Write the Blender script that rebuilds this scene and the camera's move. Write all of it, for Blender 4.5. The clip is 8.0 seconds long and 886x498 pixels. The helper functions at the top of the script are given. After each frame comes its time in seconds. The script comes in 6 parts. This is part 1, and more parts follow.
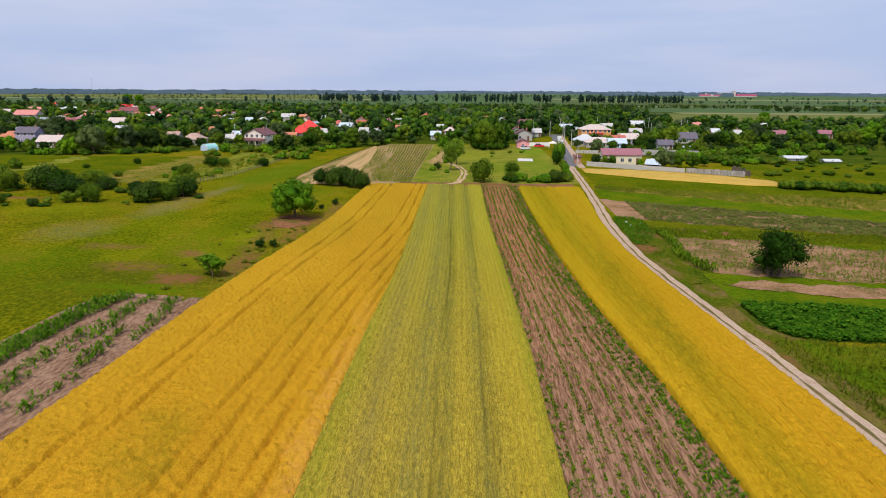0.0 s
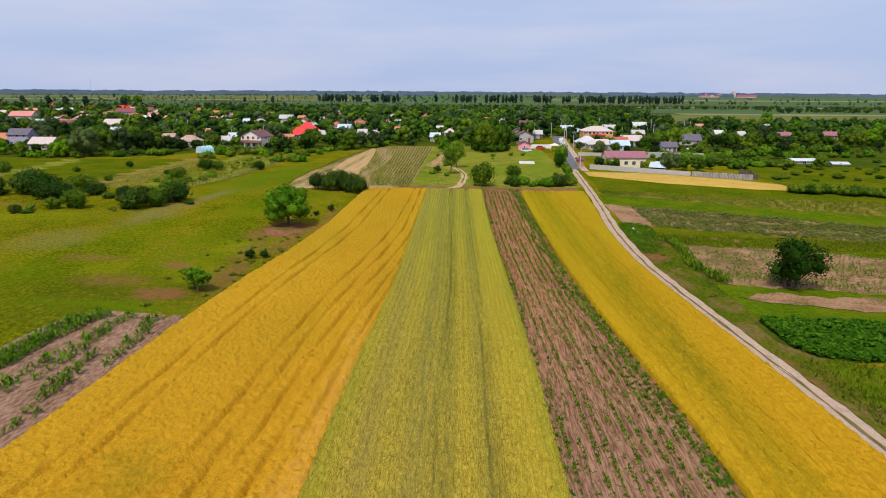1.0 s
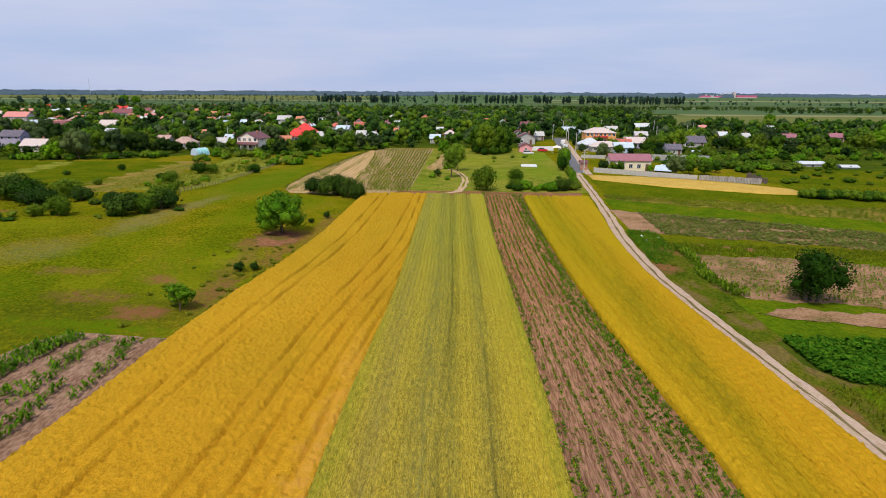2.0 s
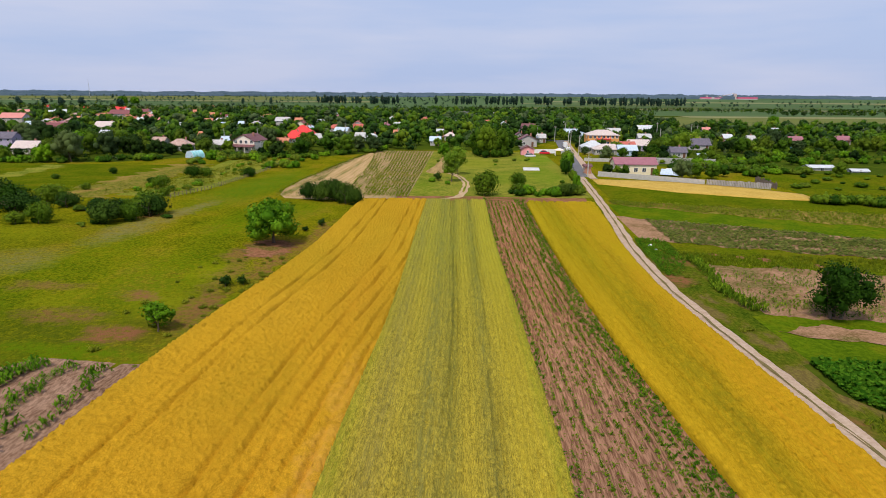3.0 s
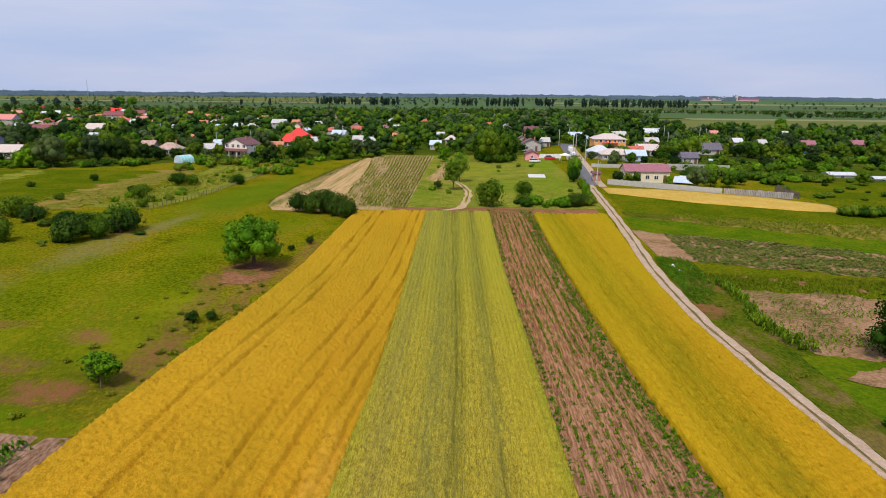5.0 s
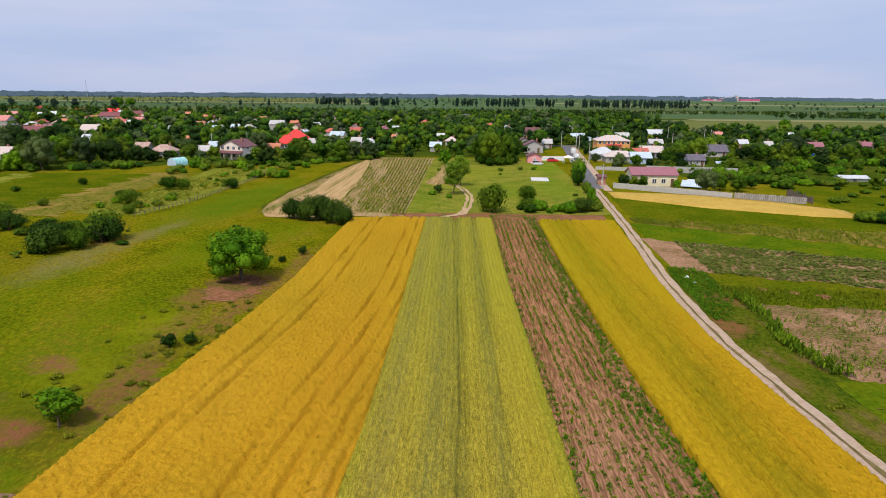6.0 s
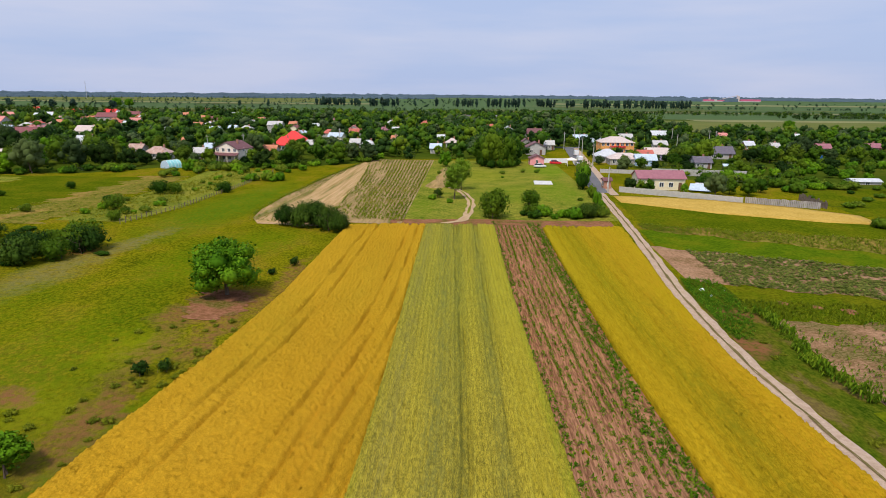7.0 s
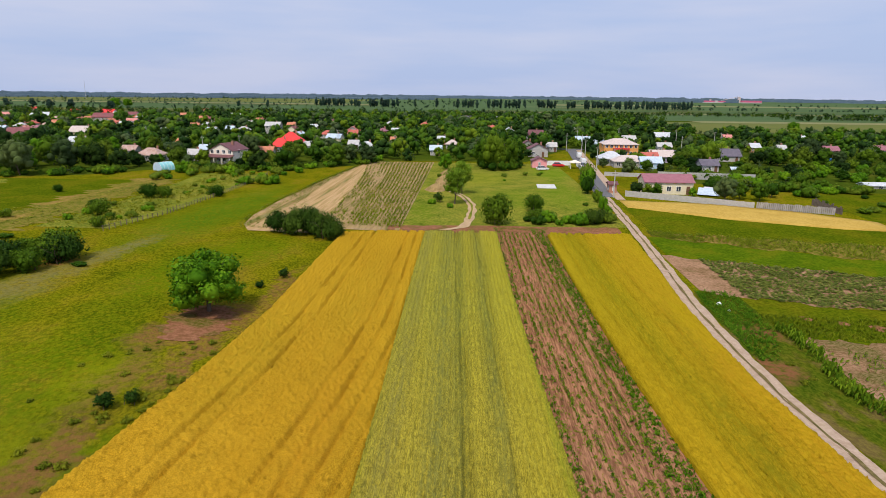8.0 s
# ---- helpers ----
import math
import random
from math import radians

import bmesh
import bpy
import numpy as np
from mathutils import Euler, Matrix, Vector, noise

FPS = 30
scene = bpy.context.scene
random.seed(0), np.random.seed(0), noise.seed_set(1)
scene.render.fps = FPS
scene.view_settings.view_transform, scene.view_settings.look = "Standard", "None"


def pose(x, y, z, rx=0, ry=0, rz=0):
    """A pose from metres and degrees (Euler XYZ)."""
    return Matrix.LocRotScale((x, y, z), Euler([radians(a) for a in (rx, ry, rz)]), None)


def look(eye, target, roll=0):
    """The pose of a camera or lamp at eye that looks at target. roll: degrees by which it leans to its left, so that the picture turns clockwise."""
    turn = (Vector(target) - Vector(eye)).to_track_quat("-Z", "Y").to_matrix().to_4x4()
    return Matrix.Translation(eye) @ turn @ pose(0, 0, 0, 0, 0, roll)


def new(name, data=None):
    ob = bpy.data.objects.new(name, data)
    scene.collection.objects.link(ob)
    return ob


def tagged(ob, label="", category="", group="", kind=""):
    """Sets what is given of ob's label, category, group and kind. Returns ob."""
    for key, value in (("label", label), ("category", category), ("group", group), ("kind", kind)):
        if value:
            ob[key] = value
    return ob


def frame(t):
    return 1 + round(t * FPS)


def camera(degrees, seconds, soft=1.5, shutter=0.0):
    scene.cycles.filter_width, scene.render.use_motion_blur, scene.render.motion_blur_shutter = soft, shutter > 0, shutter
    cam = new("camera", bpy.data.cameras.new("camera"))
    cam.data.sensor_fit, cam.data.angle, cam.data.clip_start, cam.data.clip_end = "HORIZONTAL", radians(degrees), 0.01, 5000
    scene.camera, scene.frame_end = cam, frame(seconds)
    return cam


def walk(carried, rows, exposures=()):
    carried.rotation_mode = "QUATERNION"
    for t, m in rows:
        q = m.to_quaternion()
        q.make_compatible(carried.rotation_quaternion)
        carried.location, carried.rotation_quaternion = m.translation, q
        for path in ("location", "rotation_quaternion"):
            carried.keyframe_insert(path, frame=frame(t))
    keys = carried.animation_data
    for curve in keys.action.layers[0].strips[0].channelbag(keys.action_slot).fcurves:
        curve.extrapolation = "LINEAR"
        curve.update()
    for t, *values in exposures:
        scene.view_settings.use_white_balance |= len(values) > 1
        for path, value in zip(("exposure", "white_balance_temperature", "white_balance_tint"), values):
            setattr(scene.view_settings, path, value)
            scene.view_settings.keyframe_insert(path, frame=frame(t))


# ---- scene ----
cam = camera(72.0, 8.0, soft=0.6)
PATH = [
    (0, (2.113, 6.745, 22.626), (2.037, 8.678, 22.119), 0.3),
    (0.5, (1.967, 9.031, 22.738), (1.891, 10.964, 22.231), 0.3),
    (1, (1.882, 11.199, 22.796), (1.807, 13.133, 22.291), 0.3),
    (1.5, (1.685, 13.535, 22.959), (1.611, 15.469, 22.454), 0.3),
    (3, (1.32, 20.77, 23.243), (1.246, 22.705, 22.742), 0.4),
    (3.5, (1.195, 23.279, 23.347), (1.121, 25.214, 22.847), 0.4),
    (4, (1.069, 25.806, 23.498), (0.995, 27.741, 22.998), 0.4),
    (4.5, (0.922, 28.196, 23.617), (0.848, 30.131, 23.118), 0.5),
    (6, (0.435, 36.198, 23.843), (0.361, 38.134, 23.346), 0.5),
    (6.5, (0.337, 38.826, 23.856), (0.263, 40.762, 23.36), 0.5),
    (7, (0.219, 41.482, 23.968), (0.144, 43.418, 23.472), 0.5),
    (7.5, (0.078, 44.08, 23.916), (0.004, 46.016, 23.423), 0.6),
    (8, (0.011, 46.791, 23.95), (-0.064, 48.728, 23.456), 0.6),
]
walk(cam, [(t, look(eye, target, roll)) for t, eye, target, roll in PATH])

# ---- light: thin bright overcast with a veiled sun behind the camera ----
SUN_ELEV, SUN_AZ = 58.0, 200.0
world = bpy.data.worlds.new("sky_world")
scene.world = world
world.use_nodes = True
wn, wl = world.node_tree.nodes, world.node_tree.links
wn.clear()
w_out = wn.new("ShaderNodeOutputWorld")
w_bg = wn.new("ShaderNodeBackground")
w_sky = wn.new("ShaderNodeTexSky")
w_sky.sky_type = "NISHITA"
w_sky.sun_disc = False
w_sky.sun_elevation = radians(SUN_ELEV)
w_sky.sun_rotation = radians(SUN_AZ)
w_sky.dust_density = 3.0
w_scale = wn.new("ShaderNodeVectorMath")
w_scale.operation = "SCALE"
w_scale.inputs["Scale"].default_value = 0.10
wl.new(w_sky.outputs[0], w_scale.inputs[0])
w_geo = wn.new("ShaderNodeTexCoord")
w_map = wn.new("ShaderNodeMapping")
w_map.inputs["Scale"].default_value = (1.2, 1.2, 9.0)
wl.new(w_geo.outputs["Generated"], w_map.inputs[0])
w_noise = wn.new("ShaderNodeTexNoise")
w_noise.inputs["Scale"].default_value = 2.2
w_noise.inputs["Detail"].default_value = 5.0
wl.new(w_map.outputs[0], w_noise.inputs[0])
w_ramp = wn.new("ShaderNodeValToRGB")
w_ramp.color_ramp.elements[0].position = 0.38
w_ramp.color_ramp.elements[0].color = (0.48, 0.585, 0.86, 1)
w_ramp.color_ramp.elements[1].position = 0.66
w_ramp.color_ramp.elements[1].color = (0.60, 0.655, 0.87, 1)
wl.new(w_noise.outputs[0], w_ramp.inputs[0])
w_mix = wn.new("ShaderNodeMix")
w_mix.data_type = "RGBA"
w_mix.inputs[0].default_value = 0.88
wl.new(w_scale.outputs[0], w_mix.inputs[6])
wl.new(w_ramp.outputs[0], w_mix.inputs[7])
wl.new(w_mix.outputs[2], w_bg.inputs[0])
w_bg.inputs[1].default_value = 1.0
wl.new(w_bg.outputs[0], w_out.inputs[0])
sun = new("sun", bpy.data.lights.new("sun", "SUN"))
sun.data.energy = 3.15
sun.data.angle = radians(8)
sun.data.color = (1.0, 0.90, 0.72)
_d = Vector((math.sin(radians(SUN_AZ)) * math.cos(radians(SUN_ELEV)), math.cos(radians(SUN_AZ)) * math.cos(radians(SUN_ELEV)), math.sin(radians(SUN_ELEV))))
sun.matrix_world = look(_d * 100, (0, 0, 0))

rng = np.random.default_rng(7)


# ---- terrain and edges of the plots ----
def sstep(a, b, x):
    t = np.clip((x - a) / (b - a), 0, 1)
    return t * t * (3 - 2 * t)


def H(x, y):
    """Height of the ground: it leans gently to the east near the fields and lies flat further north."""
    return -0.075 * 45 * np.tanh(np.asarray(x) / 45) * (1 - sstep(100, 210, np.asarray(y)))


def edge(*pts):
    a = np.array(pts, float)
    return lambda v: np.interp(v, a[:, 0], a[:, 1])


EDGE_A = edge((-30, -26.4), (38, -25.2), (50, -24.6), (60, -24.2), (68, -23.7), (78, -22.8), (88, -21.6), (96, -20.9), (105, -20.3), (125, -20.3), (145, -20.4), (155, -20.7))
EDGE_AB = edge((-30, -6.8), (50, -7.0), (62, -6.8), (76, -6.4), (90, -6.4), (105, -6.6), (120, -6.8), (155, -7.1))
EDGE_BC = edge((-30, 8.6), (40, 8.15), (58, 8.0), (74, 7.45), (88, 6.95), (96, 6.6), (107, 6.2), (121, 5.8), (150, 5.35), (158, 5.2))
EDGE_CD = edge((-30, 20.6), (40, 19.5), (53, 18.85), (62, 17.9), (76, 16.6), (88, 15.9), (98, 15.4), (108, 15.2), (124, 14.75), (152, 14.45), (162, 14.3))
TRACK = edge((-60, 35.2), (-30, 34.4), (48, 32.4), (61, 31.4), (72, 30.4), (86, 29.1), (98, 28.3), (111, 28.5), (121, 28.9), (139, 30.5), (157, 31.7), (172, 32.5), (191, 33.5), (200, 34.0), (222, 36.4), (252, 39.3), (283, 42.2), (320, 45.8), (354, 49.4), (420, 57.0), (700, 92.0))


def EDGE_D(s):
    return TRACK(s) - 1.55 - 0.45 * sstep(130, 160, s)


def field_end(x):
    return np.interp(x, (-22, -15.8, -6.9, 3.5, 14.4, 30), (143.8, 147.0, 149.6, 152.0, 153.2, 155.6))


# ---- materials ----
def ramp_node(nt, stops):
    r = nt.nodes.new("ShaderNodeValToRGB")
    while len(r.color_ramp.elements) < len(stops):
        r.color_ramp.elements.new(0.5)
    for e, (p, c) in zip(r.color_ramp.elements, stops):
        e.position, e.color = p, (*c, 1)
    return r


def noise_node(nt, vec, scale, detail=4.0, rough=0.6):
    n = nt.nodes.new("ShaderNodeTexNoise")
    n.inputs["Scale"].default_value, n.inputs["Detail"].default_value, n.inputs["Roughness"].default_value = scale, detail, rough
    nt.links.new(vec, n.inputs["Vector"])
    return n


def material(name, coarse, fine=None, scale=0.2, fine_scale=6.0, fine_mix=0.35, stretch=(1, 1, 1), rough=0.85, bump=0.3, bump_scale=None, vary="", vary_amount=0.3, metallic=0.0, spec=0.06, translucent=0.0, rot=0.0, north=None, bands=(), drift=0.0, blotches=()):
    """coarse: ramp stops for broad variation; fine: ramp stops for grain; vary: 'object' or 'island' brightness change per piece."""
    m = bpy.data.materials.new(name)
    m.use_nodes = True
    nt = m.node_tree
    bsdf = nt.nodes["Principled BSDF"]
    tc = nt.nodes.new("ShaderNodeTexCoord")
    mp = nt.nodes.new("ShaderNodeMapping")
    mp.inputs["Scale"].default_value = stretch
    mp.inputs["Rotation"].default_value = (0, 0, rot)
    nt.links.new(tc.outputs["Object"], mp.inputs[0])
    n1 = noise_node(nt, mp.outputs[0], scale, 8.0, 0.62)
    r1 = ramp_node(nt, coarse)
    nt.links.new(n1.outputs[0], r1.inputs[0])
    col = r1.outputs[0]
    n2 = noise_node(nt, mp.outputs[0], fine_scale, 5.0, 0.7)
    if fine:
        r2 = ramp_node(nt, fine)
        nt.links.new(n2.outputs[0], r2.inputs[0])
        mix = nt.nodes.new("ShaderNodeMix")
        mix.data_type = "RGBA"
        mix.inputs[0].default_value = fine_mix
        nt.links.new(col, mix.inputs[6])
        nt.links.new(r2.outputs[0], mix.inputs[7])
        col = mix.outputs[2]
    for x0, x1, soft, amount, tint in ((a + 36 * drift, b + 36 * drift, *rest_) for a, b, *rest_ in bands):
        sb = nt.nodes.new("ShaderNodeVectorMath")
        sb.operation = "DOT_PRODUCT"
        sb.inputs[1].default_value = (1, drift, 0)
        nt.links.new(tc.outputs["Object"], sb.inputs[0])
        pick = None
        for e0, e1 in ((x0 - soft, x0 + soft), (x1 + soft, x1 - soft)):
            mrg = nt.nodes.new("ShaderNodeMapRange")
            mrg.inputs["From Min"].default_value, mrg.inputs["From Max"].default_value = e0, e1
            nt.links.new(sb.outputs["Value"], mrg.inputs["Value"])
            mul = nt.nodes.new("ShaderNodeMath")
            mul.operation = "MULTIPLY"
            nt.links.new(mrg.outputs[0], mul.inputs[0])
            mul.inputs[1].default_value = amount if pick is None else 1.0
            if pick is not None:
                nt.links.new(pick, mul.inputs[1])
            pick = mul.outputs[0]
        mpb = nt.nodes.new("ShaderNodeMapping")
        mpb.inputs["Scale"].default_value = (1, 0.07, 1)
        mpb.inputs["Location"].default_value = (x0 * 3.1, 0, 0)
        nt.links.new(tc.outputs["Object"], mpb.inputs[0])
        nbd = noise_node(nt, mpb.outputs[0], 4.5, 6.0, 0.65)
        rbd = ramp_node(nt, [(0.36, (0.12, 0.12, 0.12)), (0.60, (1, 1, 1))])
        nt.links.new(nbd.outputs[0], rbd.inputs[0])
        mul = nt.nodes.new("ShaderNodeMath")
        mul.operation = "MULTIPLY"
        nt.links.new(pick, mul.inputs[0])
        nt.links.new(rbd.outputs[0], mul.inputs[1])
        mxb = nt.nodes.new("ShaderNodeMix")
        mxb.data_type = "RGBA"
        nt.links.new(mul.outputs[0], mxb.inputs[0])
        nt.links.new(col, mxb.inputs[6])
        mxb.inputs[7].default_value = (*tint, 1)
        col = mxb.outputs[2]
    if blotches:
        nwp = noise_node(nt, tc.outputs["Object"], 0.28, 5.0, 0.65)
        off = nt.nodes.new("ShaderNodeVectorMath")
        off.operation = "MULTIPLY_ADD"
        off.inputs[1].default_value = (7, 7, 0)
        nt.links.new(nwp.outputs["Color"], off.inputs[0])
        nt.links.new(tc.outputs["Object"], off.inputs[2])
        grit = noise_node(nt, tc.outputs["Object"], 1.3, 6.0, 0.7)
        rg = ramp_node(nt, [(0.40, (0.25, 0.25, 0.25)), (0.56, (1, 1, 1))])
        nt.links.new(grit.outputs[0], rg.inputs[0])
    for cx, cy, rx, ry, amount, tint in blotches:
        sb = nt.nodes.new("ShaderNodeVectorMath")
        sb.operation = "SUBTRACT"
        sb.inputs[1].default_value = (cx + 3.5, cy + 3.5, 0)
        nt.links.new(off.outputs[0], sb.inputs[0])
        ml = nt.nodes.new("ShaderNodeVectorMath")
        ml.operation = "MULTIPLY"
        ml.inputs[1].default_value = (1 / rx, 1 / ry, 0)
        nt.links.new(sb.outputs[0], ml.inputs[0])
        ln = nt.nodes.new("ShaderNodeVectorMath")
        ln.operation = "LENGTH"
        nt.links.new(ml.outputs[0], ln.inputs[0])
        fall = nt.nodes.new("ShaderNodeMapRange")
        fall.inputs["From Min"].default_value, fall.inputs["From Max"].default_value, fall.inputs["To Max"].default_value = 1.35, 0.55, amount
        nt.links.new(ln.outputs["Value"], fall.inputs["Value"])
        mu = nt.nodes.new("ShaderNodeMath")
        mu.operation = "MULTIPLY"
        nt.links.new(fall.outputs[0], mu.inputs[0])
        nt.links.new(rg.outputs[0], mu.inputs[1])
        mxp = nt.nodes.new("ShaderNodeMix")
        mxp.data_type = "RGBA"
        nt.links.new(mu.outputs[0], mxp.inputs[0])
        nt.links.new(col, mxp.inputs[6])
        mxp.inputs[7].default_value = (*tint, 1)
        col = mxp.outputs[2]
    # Tints colour northward: crop tone, plus painted distance haze on the wheat.
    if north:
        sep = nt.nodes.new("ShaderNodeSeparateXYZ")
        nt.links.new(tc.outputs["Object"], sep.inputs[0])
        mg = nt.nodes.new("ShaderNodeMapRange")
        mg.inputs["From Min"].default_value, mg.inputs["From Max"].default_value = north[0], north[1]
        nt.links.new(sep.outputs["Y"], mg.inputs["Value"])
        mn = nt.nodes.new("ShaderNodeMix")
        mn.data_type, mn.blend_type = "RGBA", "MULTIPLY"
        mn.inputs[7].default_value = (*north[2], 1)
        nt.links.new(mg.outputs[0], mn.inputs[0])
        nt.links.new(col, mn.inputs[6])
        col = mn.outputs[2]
    if vary:
        src = nt.nodes.new("ShaderNodeObjectInfo" if vary == "object" else "ShaderNodeNewGeometry")
        out = src.outputs["Random"] if vary == "object" else src.outputs["Random Per Island"]
        hsv = nt.nodes.new("ShaderNodeHueSaturation")
        mr = nt.nodes.new("ShaderNodeMapRange")
        mr.inputs["To Min"].default_value, mr.inputs["To Max"].default_value = 1 - vary_amount, 1 + vary_amount
        nt.links.new(out, mr.inputs["Value"])
        nt.links.new(mr.outputs[0], hsv.inputs["Value"])
        mh = nt.nodes.new("ShaderNodeMapRange")
        mh.inputs["To Min"].default_value, mh.inputs["To Max"].default_value = 0.5 + 0.04 * vary_amount, 0.5 - 0.06 * vary_amount
        nt.links.new(out, mh.inputs["Value"])
        nt.links.new(mh.outputs[0], hsv.inputs["Hue"])
        nt.links.new(col, hsv.inputs["Color"])
        col = hsv.outputs[0]
    nt.links.new(col, bsdf.inputs["Base Color"])
    bsdf.inputs["Roughness"].default_value = rough
    bsdf.inputs["Metallic"].default_value = metallic
    bsdf.inputs["Specular IOR Level"].default_value = spec
    if bump:
        nb = n2 if not bump_scale else noise_node(nt, mp.outputs[0], bump_scale, 4.0)
        b = nt.nodes.new("ShaderNodeBump")
        b.inputs["Strength"].default_value, b.inputs["Distance"].default_value = bump, 0.1
        nt.links.new(nb.outputs[0], b.inputs["Height"])
        nt.links.new(b.outputs[0], bsdf.inputs["Normal"])
    if translucent:
        tr = nt.nodes.new("ShaderNodeBsdfTranslucent")
        nt.links.new(col, tr.inputs[0])
        ms = nt.nodes.new("ShaderNodeMixShader")
        ms.inputs[0].default_value = translucent
        nt.links.new(bsdf.outputs[0], ms.inputs[1])
        nt.links.new(tr.outputs[0], ms.inputs[2])
        nt.links.new(ms.outputs[0], nt.nodes["Material Output"].inputs[0])
    return m


def two(a, b, p=0.35, q=0.65):
    return [(p, a), (q, b)]


RED_EARTH, LUSH, GREY_WEED, YELLOW_WEED = (0.215, 0.090, 0.042), (0.090, 0.150, 0.003), (0.180, 0.165, 0.060), (0.200, 0.215, 0.006)
M_GRASS = material("meadow_grass", [(0.36, (0.056, 0.080, 0.002)), (0.44, (0.100, 0.124, 0.003)), (0.52, (0.165, 0.158, 0.004)), (0.62, (0.240, 0.165, 0.016))], two((0.034, 0.046, 0.002), (0.240, 0.212, 0.007), 0.41, 0.59), scale=0.12, fine_scale=3.2, fine_mix=0.56, stretch=(1, 0.62, 1), bump=1.0, bump_scale=5.5, rot=0.35, spec=0.0, blotches=(
    (-44, 68, 16, 11, 0.55, (0.058, 0.086, 0.004)), (-30, 78, 9, 12, 0.35, (0.070, 0.080, 0.006)), (-58, 100, 12, 14, 0.35, (0.074, 0.098, 0.005)), (-34, 67, 9, 7, 0.55, (0.070, 0.085, 0.006)), (-27, 76, 4, 9, 0.45, (0.075, 0.080, 0.008)), (-34, 88, 7, 14, 0.6, LUSH), (-46, 92, 5, 16, 0.45, LUSH), (-36, 120, 5, 16, 0.7, LUSH), (-30, 132, 5, 9, 0.6, LUSH), (-52, 74, 9, 7, 0.5, LUSH), (-33, 66.5, 9, 1.6, 0.8, LUSH), (-23.6, 74, 1.3, 9, 0.7, LUSH), (-48, 165, 7, 36, 0.95, (0.080, 0.142, 0.006)),
    (-49.8, 111, 3.2, 11, 0.62, GREY_WEED), (-48.2, 128, 1.9, 9, 0.75, GREY_WEED), (-54, 90, 5, 6, 0.45, GREY_WEED),
    (-29.5, 79, 3.4, 4, 0.55, YELLOW_WEED), (-28.5, 90, 2.8, 5, 0.6, YELLOW_WEED), (-40, 78, 3, 3, 0.4, YELLOW_WEED), (-66, 104, 9, 5, 0.45, YELLOW_WEED),
    (-30.6, 70.5, 2.6, 2.0, 0.95, RED_EARTH), (-32.6, 80.6, 2.6, 1.5, 0.85, RED_EARTH), (-37.4, 74.0, 4.2, 1.8, 0.6, RED_EARTH), (-28.6, 98.5, 2.4, 3.4, 0.7, RED_EARTH), (-25.2, 103, 3.6, 5, 0.9, RED_EARTH), (-23.6, 94, 1.4, 6, 0.7, RED_EARTH), (-27.2, 90, 1.6, 6, 0.55, RED_EARTH), (-25.2, 76, 1.5, 4, 0.6, RED_EARTH), (-25.8, 81, 1.2, 4, 0.6, RED_EARTH), (-31, 118.5, 1.8, 4, 0.5, RED_EARTH), (-44, 82, 4, 1.6, 0.5, RED_EARTH), (-79, 113.5, 4, 1.6, 0.9, RED_EARTH), (-52.8, 121, 1.8, 3.4, 0.8, RED_EARTH), (-21.8, 116, 1.0, 8, 0.6, RED_EARTH)))
M_GRASSB = material("lush_grass", [(0.36, (0.042, 0.078, 0.002)), (0.48, (0.074, 0.106, 0.003)), (0.60, (0.135, 0.124, 0.006))], two((0.028, 0.052, 0.002), (0.15, 0.170, 0.006), 0.38, 0.62), scale=0.10, fine_scale=2.2, fine_mix=0.52, bump=1.0, bump_scale=4.0, spec=0.0)
M_GRASSV = material("vivid_grass", [(0.36, (0.046, 0.098, 0.003)), (0.48, (0.074, 0.128, 0.004)), (0.60, (0.130, 0.142, 0.006))], two((0.032, 0.062, 0.003), (0.135, 0.185, 0.007), 0.38, 0.62), scale=0.2, fine_scale=2.0, fine_mix=0.42, bump=1.0, bump_scale=3.5, spec=0.0)
M_GRASSO = material("olive_grass", [(0.36, (0.070, 0.118, 0.010)), (0.47, (0.148, 0.185, 0.018)), (0.60, (0.26, 0.240, 0.034))], two((0.040, 0.070, 0.008), (0.31, 0.29, 0.040), 0.40, 0.60), scale=0.16, fine_scale=2.0, fine_mix=0.50, bump=1.0, bump_scale=3.5, spec=0.0, blotches=((12, 190, 8, 14, 0.5, (0.105, 0.185, 0.005)), (24, 200, 5, 20, 0.6, (0.10, 0.19, 0.006)), (4, 225, 8, 14, 0.45, (0.22, 0.24, 0.012)), (-9, 172, 3, 12, 0.6, (0.085, 0.16, 0.005)), (26, 240, 6, 16, 0.7, (0.115, 0.215, 0.006))))
